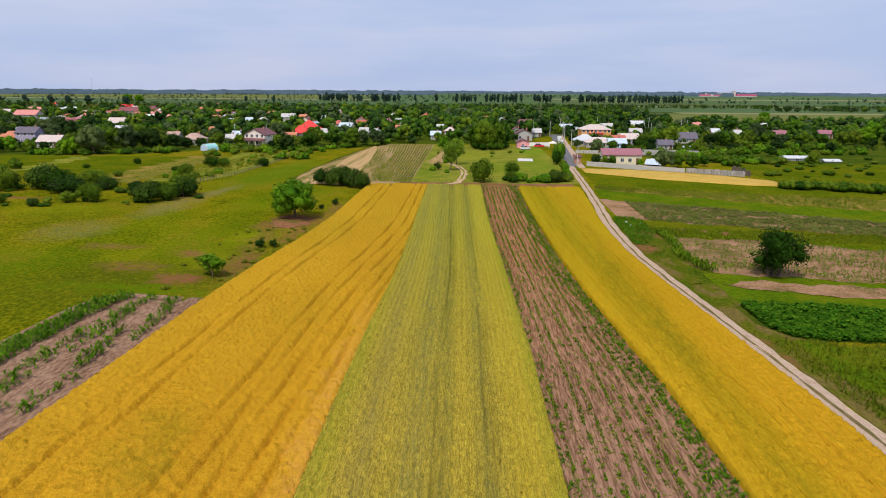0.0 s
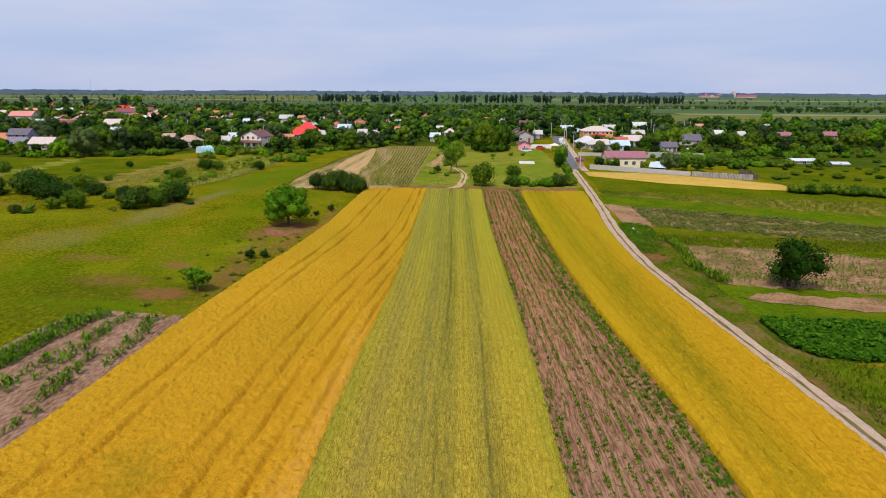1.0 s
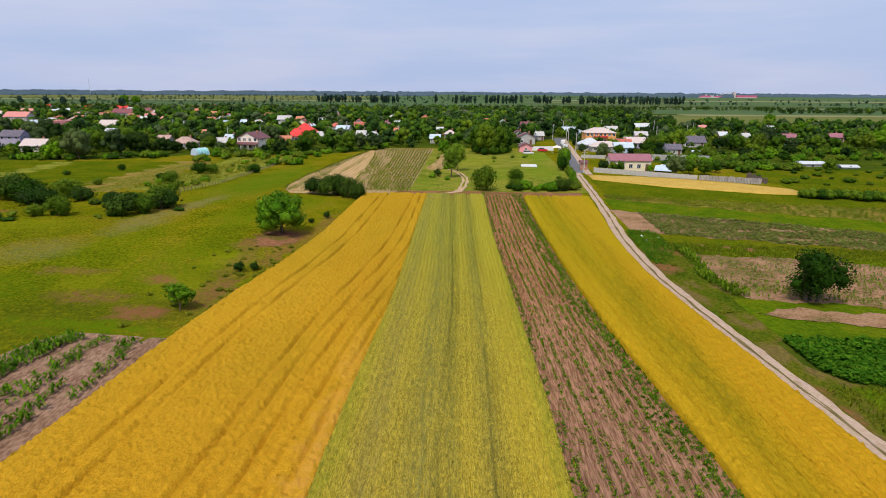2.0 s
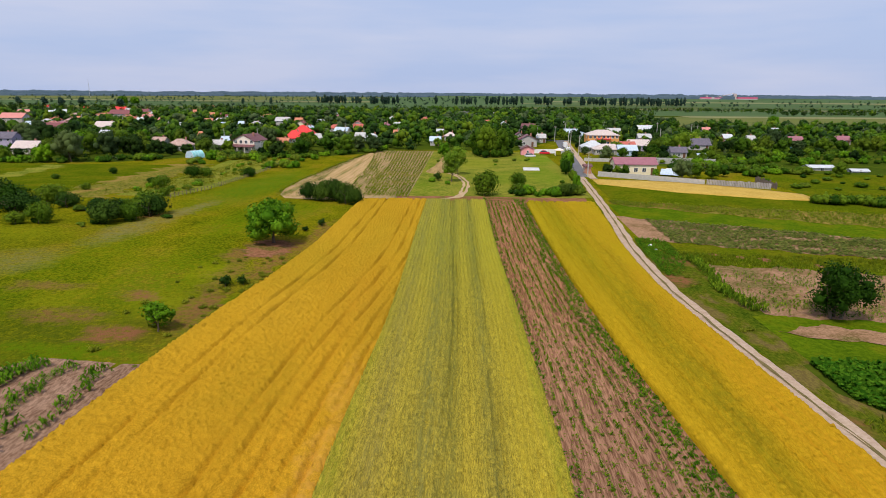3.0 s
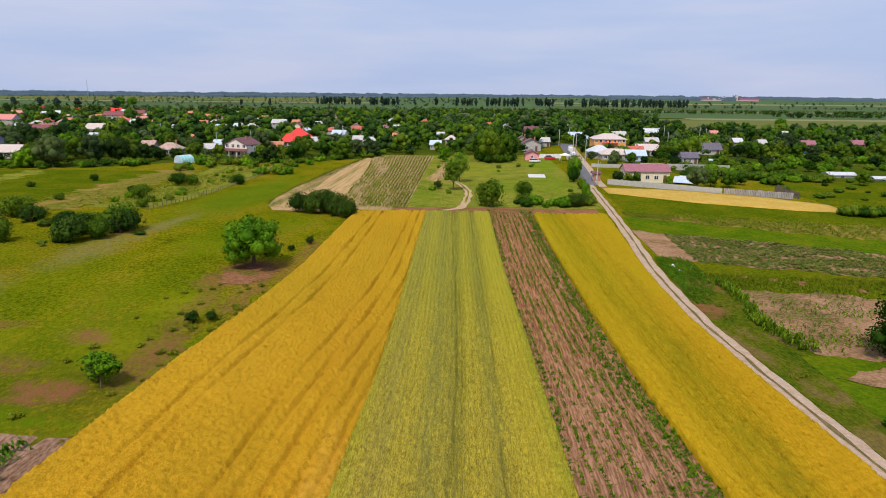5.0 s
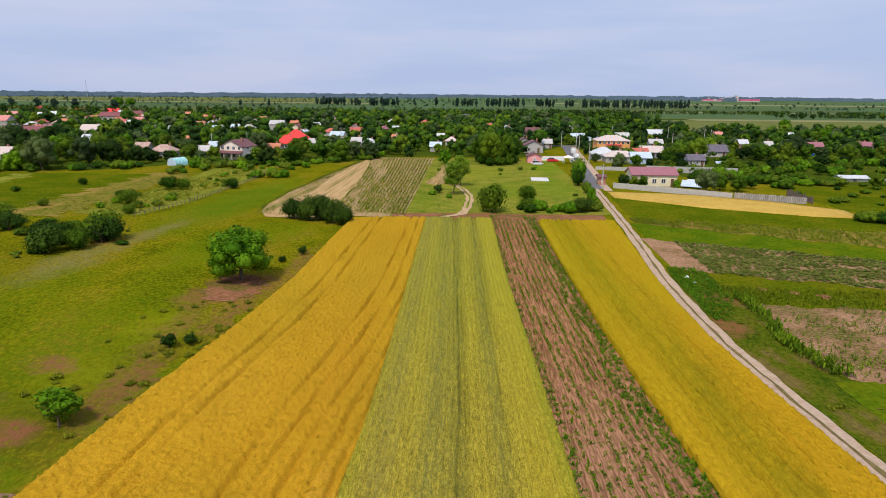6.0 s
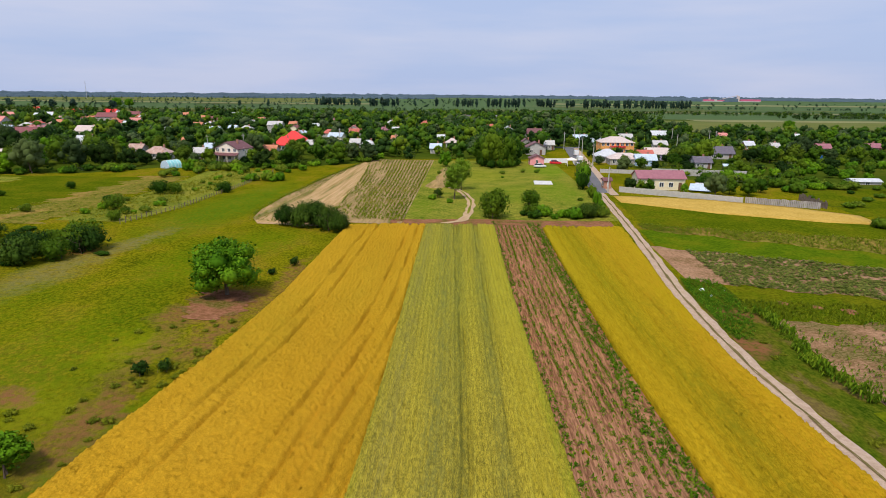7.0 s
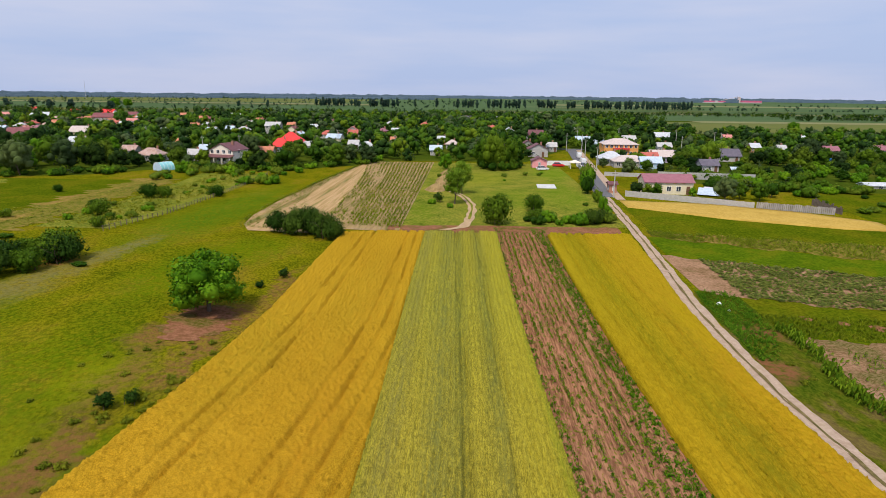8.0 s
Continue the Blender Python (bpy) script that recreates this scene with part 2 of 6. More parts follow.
# Wheat north tints: duller crop, with blue raised to imitate haze.
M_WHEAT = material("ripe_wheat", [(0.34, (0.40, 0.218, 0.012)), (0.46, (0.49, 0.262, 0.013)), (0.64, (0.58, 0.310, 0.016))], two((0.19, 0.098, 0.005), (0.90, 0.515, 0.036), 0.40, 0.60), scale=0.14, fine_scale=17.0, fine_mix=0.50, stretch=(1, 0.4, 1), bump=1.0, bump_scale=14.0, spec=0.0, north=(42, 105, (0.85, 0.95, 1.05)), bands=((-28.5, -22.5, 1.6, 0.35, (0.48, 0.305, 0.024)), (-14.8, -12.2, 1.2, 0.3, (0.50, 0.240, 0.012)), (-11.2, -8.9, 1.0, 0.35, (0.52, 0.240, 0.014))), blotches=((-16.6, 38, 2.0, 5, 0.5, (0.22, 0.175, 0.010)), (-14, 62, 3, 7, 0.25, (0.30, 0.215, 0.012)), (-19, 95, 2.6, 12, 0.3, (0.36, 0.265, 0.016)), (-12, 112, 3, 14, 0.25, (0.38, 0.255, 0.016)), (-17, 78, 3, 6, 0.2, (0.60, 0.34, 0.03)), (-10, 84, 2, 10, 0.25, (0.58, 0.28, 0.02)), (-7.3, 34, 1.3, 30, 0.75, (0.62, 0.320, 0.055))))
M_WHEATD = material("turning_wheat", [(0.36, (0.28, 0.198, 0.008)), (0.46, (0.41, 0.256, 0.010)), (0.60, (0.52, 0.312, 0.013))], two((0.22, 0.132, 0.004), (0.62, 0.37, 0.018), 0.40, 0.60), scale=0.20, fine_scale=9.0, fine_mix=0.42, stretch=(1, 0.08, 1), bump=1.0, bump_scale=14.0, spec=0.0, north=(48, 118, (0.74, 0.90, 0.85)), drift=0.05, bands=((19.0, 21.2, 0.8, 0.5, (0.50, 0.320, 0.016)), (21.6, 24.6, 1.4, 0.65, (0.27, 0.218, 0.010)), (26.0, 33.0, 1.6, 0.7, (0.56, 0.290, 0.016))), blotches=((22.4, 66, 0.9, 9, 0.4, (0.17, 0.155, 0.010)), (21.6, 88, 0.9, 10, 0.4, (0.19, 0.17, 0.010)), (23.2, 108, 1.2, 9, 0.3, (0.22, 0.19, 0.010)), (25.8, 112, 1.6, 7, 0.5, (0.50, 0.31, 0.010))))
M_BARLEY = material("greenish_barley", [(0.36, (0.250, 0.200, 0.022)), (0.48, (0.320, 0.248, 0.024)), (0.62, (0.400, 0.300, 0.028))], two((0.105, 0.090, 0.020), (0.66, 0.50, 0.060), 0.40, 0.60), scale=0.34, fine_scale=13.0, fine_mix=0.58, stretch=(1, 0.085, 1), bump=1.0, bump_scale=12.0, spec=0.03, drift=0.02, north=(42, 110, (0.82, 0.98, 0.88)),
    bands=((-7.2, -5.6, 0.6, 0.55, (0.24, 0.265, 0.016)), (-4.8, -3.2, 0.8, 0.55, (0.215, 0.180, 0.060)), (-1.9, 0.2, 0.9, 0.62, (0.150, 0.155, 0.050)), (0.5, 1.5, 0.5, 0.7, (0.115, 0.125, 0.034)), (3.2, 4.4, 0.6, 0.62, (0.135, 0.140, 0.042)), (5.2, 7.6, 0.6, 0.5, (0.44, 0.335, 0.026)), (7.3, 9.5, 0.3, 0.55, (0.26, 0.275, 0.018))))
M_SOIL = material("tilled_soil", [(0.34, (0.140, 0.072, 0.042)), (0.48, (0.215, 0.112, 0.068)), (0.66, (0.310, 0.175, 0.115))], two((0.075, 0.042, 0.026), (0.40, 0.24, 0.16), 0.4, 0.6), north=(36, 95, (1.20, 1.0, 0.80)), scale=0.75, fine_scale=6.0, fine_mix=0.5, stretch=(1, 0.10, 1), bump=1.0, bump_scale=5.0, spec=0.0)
M_SOILN = material("patch_soil", [(0.36, (0.150, 0.078, 0.044)), (0.48, (0.235, 0.130, 0.082)), (0.64, (0.330, 0.200, 0.135))], two((0.085, 0.050, 0.030), (0.40, 0.26, 0.18), 0.4, 0.6), scale=0.5, fine_scale=4.5, fine_mix=0.5, stretch=(1, 0.35, 1), bump=1.0, bump_scale=5.0, spec=0.0)
M_SOILX = material("dry_plot_soil", [(0.35, (0.095, 0.098, 0.012)), (0.42, (0.190, 0.112, 0.046)), (0.50, (0.345, 0.190, 0.110)), (0.64, (0.42, 0.250, 0.155))], two((0.085, 0.062, 0.020), (0.40, 0.25, 0.155), 0.4, 0.6), scale=0.16, fine_scale=3.4, fine_mix=0.45, stretch=(0.75, 1, 1), bump=1.0, bump_scale=4.0, spec=0.0)
M_SOILP = material("pale_dry_soil", [(0.34, (0.13, 0.135, 0.02)), (0.45, (0.30, 0.20, 0.08)), (0.56, (0.42, 0.285, 0.14)), (0.68, (0.18, 0.165, 0.035))], two((0.16, 0.125, 0.04), (0.42, 0.29, 0.14), 0.4, 0.6), scale=0.45, fine_scale=2.2, fine_mix=0.4, bump=0.8, stretch=(1, 0.08, 1))
M_STUBBLE = material("straw_stubble", two((0.42, 0.27, 0.045), (0.56, 0.37, 0.08)), two((0.32, 0.21, 0.03), (0.60, 0.42, 0.12)), scale=0.25, fine_scale=2.0, bump=0.7)
M_DUST = material("rutted_track_dust", [(0.32, (0.33, 0.23, 0.155)), (0.50, (0.47, 0.35, 0.27)), (0.68, (0.40, 0.30, 0.19))], two((0.28, 0.19, 0.12), (0.56, 0.43, 0.34)), scale=0.5, fine_scale=2.5, fine_mix=0.4, bump=0.8)
M_ASPHALT = material("worn_asphalt", two((0.115, 0.115, 0.13), (0.17, 0.17, 0.185)), two((0.08, 0.08, 0.09), (0.22, 0.22, 0.23)), scale=0.3, fine_scale=12, bump=0.2)
M_CORN = material("maize_leaf", two((0.085, 0.165, 0.009), (0.155, 0.265, 0.015)), scale=0.3, bump=0, vary="island", vary_amount=0.4, translucent=0.35, spec=0.0)
M_BROAD = material("broad_leaf", two((0.062, 0.160, 0.008), (0.110, 0.240, 0.014)), scale=0.3, bump=0, vary="island", vary_amount=0.4, translucent=0.35, spec=0.0)
M_SUNF = material("sunflower_leaf", two((0.040, 0.135, 0.008), (0.085, 0.225, 0.014)), scale=0.8, bump=0, vary="island", vary_amount=0.35, translucent=0.35, spec=0.0)
M_POTATO = material("dusty_potato_leaf", two((0.145, 0.190, 0.034), (0.225, 0.265, 0.060)), scale=0.3, bump=0, vary="island", vary_amount=0.4, translucent=0.35, spec=0.0)
M_TUFT = material("grass_blade", [(0.3, (0.10, 0.155, 0.008)), (0.55, (0.18, 0.23, 0.010)), (0.72, (0.26, 0.24, 0.03))], scale=0.07, bump=0, vary="island", vary_amount=0.22, translucent=0.35)
M_VINE = material("yellowish_vine_leaf", two((0.185, 0.225, 0.012), (0.29, 0.29, 0.02)), scale=0.3, bump=0, vary="island", vary_amount=0.35, translucent=0.35)
M_BARK = material("bark", two((0.07, 0.05, 0.035), (0.16, 0.12, 0.09)), two((0.04, 0.03, 0.02), (0.2, 0.16, 0.12)), scale=1.5, fine_scale=9, stretch=(1, 1, 0.25), bump=0.8)
M_LEAF = material("leaf_green", two((0.048, 0.112, 0.006), (0.090, 0.180, 0.010)), scale=0.25, bump=0, vary="object", vary_amount=0.55, translucent=0.25, rough=0.7)
M_LEAFB = material("leaf_bright", two((0.080, 0.200, 0.006), (0.145, 0.300, 0.010)), scale=0.25, bump=0, vary="object", vary_amount=0.25, translucent=0.25, rough=0.7)
M_LEAFD = material("leaf_dark", two((0.013, 0.038, 0.006), (0.030, 0.068, 0.010)), scale=0.25, bump=0, vary="object", vary_amount=0.35, translucent=0.35, rough=0.7)
M_LEAFY = material("leaf_yellow_green", two((0.165, 0.285, 0.018), (0.250, 0.375, 0.028)), scale=0.25, bump=0, vary="object", vary_amount=0.2, translucent=0.25, rough=0.7)
M_LEAFV = material("weed_leaf", two((0.140, 0.185, 0.010), (0.220, 0.240, 0.018)), scale=0.25, bump=0, vary="object", vary_amount=0.25, translucent=0.3, rough=0.8)
M_LEAFT = material("thicket_leaf", two((0.026, 0.066, 0.007), (0.052, 0.112, 0.012)), scale=0.25, bump=0, vary="object", vary_amount=0.4, translucent=0.2, rough=0.7)
M_LEAFO = material("leaf_olive", two((0.090, 0.155, 0.010), (0.150, 0.215, 0.018)), scale=0.25, bump=0, vary="object", vary_amount=0.25, translucent=0.25, rough=0.7)
M_LEAFG = material("leaf_grey_green", two((0.060, 0.105, 0.030), (0.105, 0.155, 0.050)), scale=0.25, bump=0, vary="object", vary_amount=0.35, translucent=0.35, rough=0.7)
# Bluish leaf colours for the far plain, with distance haze mixed in.
M_POPLAR = material("poplar_leaf", two((0.020, 0.045, 0.032), (0.040, 0.075, 0.055)), scale=0.25, bump=0, vary="object", vary_amount=0.3, rough=0.7)
M_HAZYLEAF = material("haze_tinted_leaf", two((0.036, 0.072, 0.040), (0.056, 0.095, 0.056)), scale=0.05, bump=0, vary="island", vary_amount=0.2, rough=0.8)
# Horizon woods: the blue is distance haze put into the base colour.
M_FARWOOD = material("haze_tinted_wood", two((0.048, 0.078, 0.110), (0.072, 0.110, 0.145)), two((0.05, 0.08, 0.11), (0.11, 0.15, 0.17)), scale=0.004, fine_scale=0.05, bump=0)
M_WOODS = material("woods_leaf", [(0.40, (0.028, 0.078, 0.006)), (0.50, (0.048, 0.112, 0.008)), (0.60, (0.076, 0.148, 0.010))], scale=0.13, bump=0, vary="island", vary_amount=0.2, rough=0.7, translucent=0.1)
M_WOODSB = material("woods_leaf_bright", [(0.40, (0.060, 0.128, 0.006)), (0.50, (0.092, 0.165, 0.008)), (0.60, (0.135, 0.200, 0.012))], scale=0.13, bump=0, vary="island", vary_amount=0.2, rough=0.7, translucent=0.1)
M_WOODSD = material("woods_leaf_dark", [(0.40, (0.011, 0.036, 0.006)), (0.50, (0.021, 0.054, 0.009)), (0.60, (0.034, 0.074, 0.012))], scale=0.13, bump=0, vary="island", vary_amount=0.25, rough=0.7, translucent=0.1)
M_WOODSG = material("woods_leaf_grey", [(0.40, (0.045, 0.080, 0.028)), (0.50, (0.065, 0.102, 0.038)), (0.60, (0.090, 0.125, 0.045))], scale=0.13, bump=0, vary="island", vary_amount=0.2, rough=0.7, translucent=0.1)
M_SANDP = material("path_sand", two((0.40, 0.27, 0.15), (0.54, 0.38, 0.23)), two((0.28, 0.19, 0.10), (0.60, 0.44, 0.28)), scale=0.6, fine_scale=3.0, fine_mix=0.4, bump=0.8)
M_SAND = material("pale_sandy_soil", [(0.36, (0.13, 0.145, 0.020)), (0.44, (0.32, 0.205, 0.065)), (0.54, (0.51, 0.325, 0.155)), (0.62, (0.44, 0.275, 0.115)), (0.70, (0.15, 0.165, 0.025))], two((0.22, 0.17, 0.05), (0.56, 0.39, 0.22), 0.4, 0.6), scale=0.42, fine_scale=2.0, fine_mix=0.34, bump=0.8, stretch=(1, 0.035, 1))
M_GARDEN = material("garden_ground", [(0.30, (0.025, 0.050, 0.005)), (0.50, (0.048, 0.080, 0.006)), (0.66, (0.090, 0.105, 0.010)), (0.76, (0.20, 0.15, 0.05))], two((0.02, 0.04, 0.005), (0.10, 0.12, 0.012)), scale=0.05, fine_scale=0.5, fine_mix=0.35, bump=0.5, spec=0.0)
M_LEAFW = material("walnut_leaf", two((0.075, 0.195, 0.006), (0.125, 0.280, 0.010)), scale=0.25, bump=0, vary="island", vary_amount=0.3, translucent=0.25, rough=0.7)
M_VERGE = material("trodden_verge", [(0.36, (0.030, 0.066, 0.003)), (0.44, (0.055, 0.094, 0.004)), (0.51, (0.110, 0.105, 0.010)), (0.58, (0.21, 0.120, 0.055))], two((0.024, 0.046, 0.003), (0.125, 0.14, 0.012), 0.4, 0.6), scale=0.22, fine_scale=3.0, fine_mix=0.52, bump=1.0, bump_scale=4.5, spec=0.0, stretch=(1, 0.6, 1), blotches=((25.6, 84, 1.3, 6, 0.95, RED_EARTH), (24.5, 96, 1.2, 4, 0.95, RED_EARTH), (30.5, 103, 2.2, 2.6, 0.95, RED_EARTH), (33.5, 113.5, 2.6, 1.8, 0.95, RED_EARTH), (26.5, 110, 1.6, 3.5, 0.95, RED_EARTH), (29, 74, 1.6, 6, 0.95, RED_EARTH), (31, 62, 1.8, 6, 0.95, RED_EARTH)))
M_EARTH = material("bare_reddish_earth", [(0.36, (0.085, 0.105, 0.006)), (0.44, (0.16, 0.105, 0.025)), (0.50, (0.24, 0.100, 0.050)), (0.64, (0.31, 0.135, 0.075))], two((0.10, 0.06, 0.02), (0.34, 0.17, 0.10), 0.4, 0.6), scale=0.35, fine_scale=2.4, fine_mix=0.4, bump=0.9, spec=0.0)
M_RUT = material("worn_track_middle", two((0.10, 0.085, 0.025), (0.22, 0.165, 0.07)), two((0.07, 0.07, 0.015), (0.3, 0.22, 0.13)), scale=0.6, fine_scale=3.0, bump=0.8, spec=0.0)
M_DRYF = material("dry_weedy_stubble", [(0.38, (0.080, 0.115, 0.006)), (0.50, (0.140, 0.145, 0.012)), (0.64, (0.29, 0.185, 0.048))], two((0.080, 0.095, 0.008), (0.34, 0.225, 0.070), 0.4, 0.6), scale=0.22, fine_scale=2.2, fine_mix=0.45, bump=0.8, stretch=(1, 0.25, 1), spec=0.0)


# ---- mesh helpers ----
def mesh_np(name, v, f, mat, smooth=False, normals=None):
    """A mesh from arrays of points and of faces, all of one size."""
    v, f = np.asarray(v, np.float32), np.asarray(f, np.int32)
    me = bpy.data.meshes.new(name)
    me.vertices.add(len(v))
    me.vertices.foreach_set("co", v.ravel())
    k = f.shape[1]
    me.loops.add(f.size)
    me.loops.foreach_set("vertex_index", f.ravel())
    me.polygons.add(len(f))
    me.polygons.foreach_set("loop_start", np.arange(0, f.size, k, dtype=np.int32))
    me.polygons.foreach_set("loop_total", np.full(len(f), k, np.int32))
    if smooth:
        me.polygons.foreach_set("use_smooth", np.ones(len(f), bool))
    me.update(calc_edges=True)
    me.validate()
    if normals is not None:
        at = me.attributes.new("custom_normal", "FLOAT_VECTOR", "POINT")
        at.data.foreach_set("vector", np.asarray(normals, np.float32).ravel())
    me.materials.append(mat)
    return me


def part(name, bm, mat, parent=None, label=""):
    """Links a bmesh or a mesh as one object under its thing."""
    if isinstance(bm, bmesh.types.BMesh):
        me = bpy.data.meshes.new(name)
        bm.to_mesh(me)
        bm.free()
        me.materials.append(mat)
    else:
        me = bm
    ob = new(name, me)
    ob.parent = parent
    return tagged(ob, label=label)


def thing(name, m, label, category, group="", kind=""):
    ob = new(name)
    ob.matrix_basis = m
    return tagged(ob, label, category, group, kind)


def grid_faces(nu, nv):
    i = np.arange((nu - 1) * (nv - 1))
    a = i // (nv - 1) * nv + i % (nv - 1)
    return np.stack([a, a + nv, a + nv + 1, a + 1], 1)


def sheet(name, lo, hi, a0, a1, mat, label, category, up=0.05, along="y", step=2.5, across=8, height=0.0, rough=0.0, kind="structure", grooves=(), groove_w=0.17, grain=0.0, rows=0, soft=0.0, drift=0.0):
    """A sheet draped on the terrain between two edges lo and hi, running from a0 to a1 along one axis; height gives it a body with sides."""
    n = max(2, int(abs(a1 - a0) / step) + 1)
    s = np.linspace(a0, a1, n) if not grain else np.r_[np.arange(a0, 28, 1.0), np.arange(28, 105, 0.17), np.arange(105, a1, 0.5)]
    u = np.linspace(0, 1, across)
    if height:
        u = np.r_[0, u, 1]
        s = np.r_[a0, s, a1]
    l, h = np.asarray(lo(s)) + 0 * s, np.asarray(hi(s)) + 0 * s
    t = l[:, None] + (h - l)[:, None] * u[None]
    S = np.repeat(s[:, None], len(u), 1)
    x, y = (t, S) if along == "y" else (S, t)
    past = None
    if along == "y" and callable(mask_end := END.get(name)):
        past = y > mask_end(x) - 0.25
        y = np.minimum(y, mask_end(x))
    z = H(x, y) + up + height + rng.normal(0, rough, x.shape) if rough else H(x, y) + up + height
    if grain:
        z = z + rng.normal(0, grain, x.shape)
    if rows:
        z = z + 0.08 * np.sin(np.arange(len(u)) * math.pi / 2 * rows)[None]
    for g in grooves:
        off = np.abs((t - l[:, None]) - g + drift * (S - 36) - 0.09 * np.sin(S * 0.07 + g) - 0.03 * np.sin(S * 0.53 + 3 * g))
        z = z - 0.45 * np.clip(1.4 - off / groove_w, 0, 1) * (0.7 + 0.3 * np.sin(S * 0.37 + 2.0 * g))
    if soft:
        for i, k in ((1, 1.0), (2, 0.55), (3, 0.2)):
            z[:, i] -= soft * k
            z[:, -1 - i] -= soft * k
    if past is not None and height:
        z = np.where(past, H(x, y) - 0.05, z)
    if height:
        z[0], z[-1], z[:, 0], z[:, -1] = (H(x, y) - 0.05)[0], (H(x, y) - 0.05)[-1], (H(x, y) - 0.05)[:, 0], (H(x, y) - 0.05)[:, -1]
    f = grid_faces(len(s), len(u))
    if along == "y":
        f = f[:, ::-1]
    ob = new(name, mesh_np(name, np.stack([x, y, z], -1).reshape(-1, 3), f, mat, smooth=not height))
    return tagged(ob, label, category, kind=kind)


END = {}


def scatter(lo, hi, a0, a1, density, along="y", r=None):
    """Random points between two edges."""
    r = r or rng
    s = r.uniform(a0, a1, int(abs(a1 - a0) * density * 1.0 * max(1e-6, float(np.mean(np.abs(hi(np.linspace(a0, a1, 40)) - lo(np.linspace(a0, a1, 40))))))))
    t = lo(s) + (hi(s) - lo(s)) * r.uniform(0, 1, len(s))
    return (t, s) if along == "y" else (s, t)


def tufts(name, x, y, size, width, mat, label, category, lean=0.15, base=0.0, jitter=0.25, crossed=True):
    """Stalk tufts: crossed upright cards, tapering and leaning a little."""
    n = len(x)
    z = H(x, y) + base
    h = size * (1 + rng.normal(0, jitter, n)).clip(0.4, 1.7)
    w = width * (1 + rng.normal(0, jitter, n)).clip(0.4, 1.7)
    lx, ly = rng.normal(0, lean, n) * h, rng.normal(0, lean, n) * h
    a = rng.uniform(0, math.pi, n)
    vs, fs = [], []
    for k in range(2 if crossed else 1):
        cx, cy = np.cos(a + k * 1.57) * w / 2, np.sin(a + k * 1.57) * w / 2
        side = np.where(0.9 * cx * h + 0.45 * (cx * ly - cy * lx) < 0, -1.0, 1.0)
        cx, cy = cx * side, cy * side
        vs.append(np.stack([np.stack([x - cx, y - cy, z], 1), np.stack([x + cx, y + cy, z], 1), np.stack([x + cx * 0.7 + lx, y + cy * 0.7 + ly, z + h], 1), np.stack([x - cx * 0.7 + lx, y - cy * 0.7 + ly, z + h * 0.93], 1)], 1).reshape(-1, 3))
        fs.append(np.arange(4 * n).reshape(-1, 4) + 4 * n * k)
    nr = np.stack([lx / h * 0.6 + rng.normal(0, 0.25, n), ly / h * 0.6 + rng.normal(0, 0.25, n), np.ones(n)], 1)
    nr /= np.linalg.norm(nr, axis=1)[:, None]
    nr = np.repeat(nr, 4, 0)
    ob = new(name, mesh_np(name, np.concatenate(vs), np.concatenate(fs), mat, True, np.concatenate([nr] * len(vs))))
    return tagged(ob, label, category, kind="stuff")


def leafy(name, x, y, size, mat, label, category, leaves=6, reach=0.6, width=0.12, droop=0.35):
    """Plants of arching leaves round a stalk, such as young maize."""
    n = len(x)
    z = H(x, y)
    rise = 0.32 if droop > 0.1 else 0.07
    h = size * (1 + rng.normal(0, 0.25, n)).clip(0.4, 1.6)
    vs, fs, ns, c = [], [], [], 0
    for k in range(leaves):
        a = rng.uniform(0, 6.28, n)
        r = reach * h * rng.uniform(0.6, 1.2, n)
        z0 = h * (0.15 + 0.7 * k / leaves)
        dx, dy = np.cos(a), np.sin(a)
        wx, wy = -dy * width * h / 2, dx * width * h / 2
        rows = []
        for q, (rr, zz, ww) in enumerate(((0.0, 0.0, 0.7), (0.55, rise, 1.0), (1.0, rise - droop, 0.25))):
            px, py, pz = x + dx * r * rr, y + dy * r * rr, z + z0 + zz * h
            rows += [np.stack([px - wx * ww, py - wy * ww, pz], 1), np.stack([px + wx * ww, py + wy * ww, pz], 1)]
        vs.append(np.stack(rows, 1).reshape(-1, 3))
        nr = np.stack([dx * 0.5, dy * 0.5, np.ones(n)], 1) / 1.118
        ns.append(np.repeat(nr, 6, 0))
        b = np.arange(n)[:, None] * 6 + c
        fs += [b + np.array([[0, 2, 3, 1]]), b + np.array([[2, 4, 5, 3]])]
        c += 6 * n
    ob = new(name, mesh_np(name, np.concatenate(vs), np.concatenate(fs), mat, True, np.concatenate(ns)))
    return tagged(ob, label, category, kind="stuff")


# ---- ground, far fields, horizon ----
def spread(a, b, step, far):
    near = np.arange(a, b + step, step)
    out = np.geomspace(step, far, 26)
    return np.r_[a - np.cumsum(out)[::-1] * far / np.cumsum(out)[-1], near, b + np.cumsum(out) * far / np.cumsum(out)[-1]]


gx, gy = spread(-150, 150, 3.0, 4650), spread(-60, 300, 3.0, 4550)
GX, GY = np.meshgrid(gx, gy, indexing="ij")
ground = new("ground", mesh_np("ground", np.stack([GX, GY, H(GX, GY)], -1).reshape(-1, 3), grid_faces(len(gx), len(gy)), M_GRASS, True))
tagged(ground, "rough green meadow with brown bare patches and weeds", "ground", kind="structure")


def lin(v):
    return lambda s: np.full(np.shape(s), float(v))


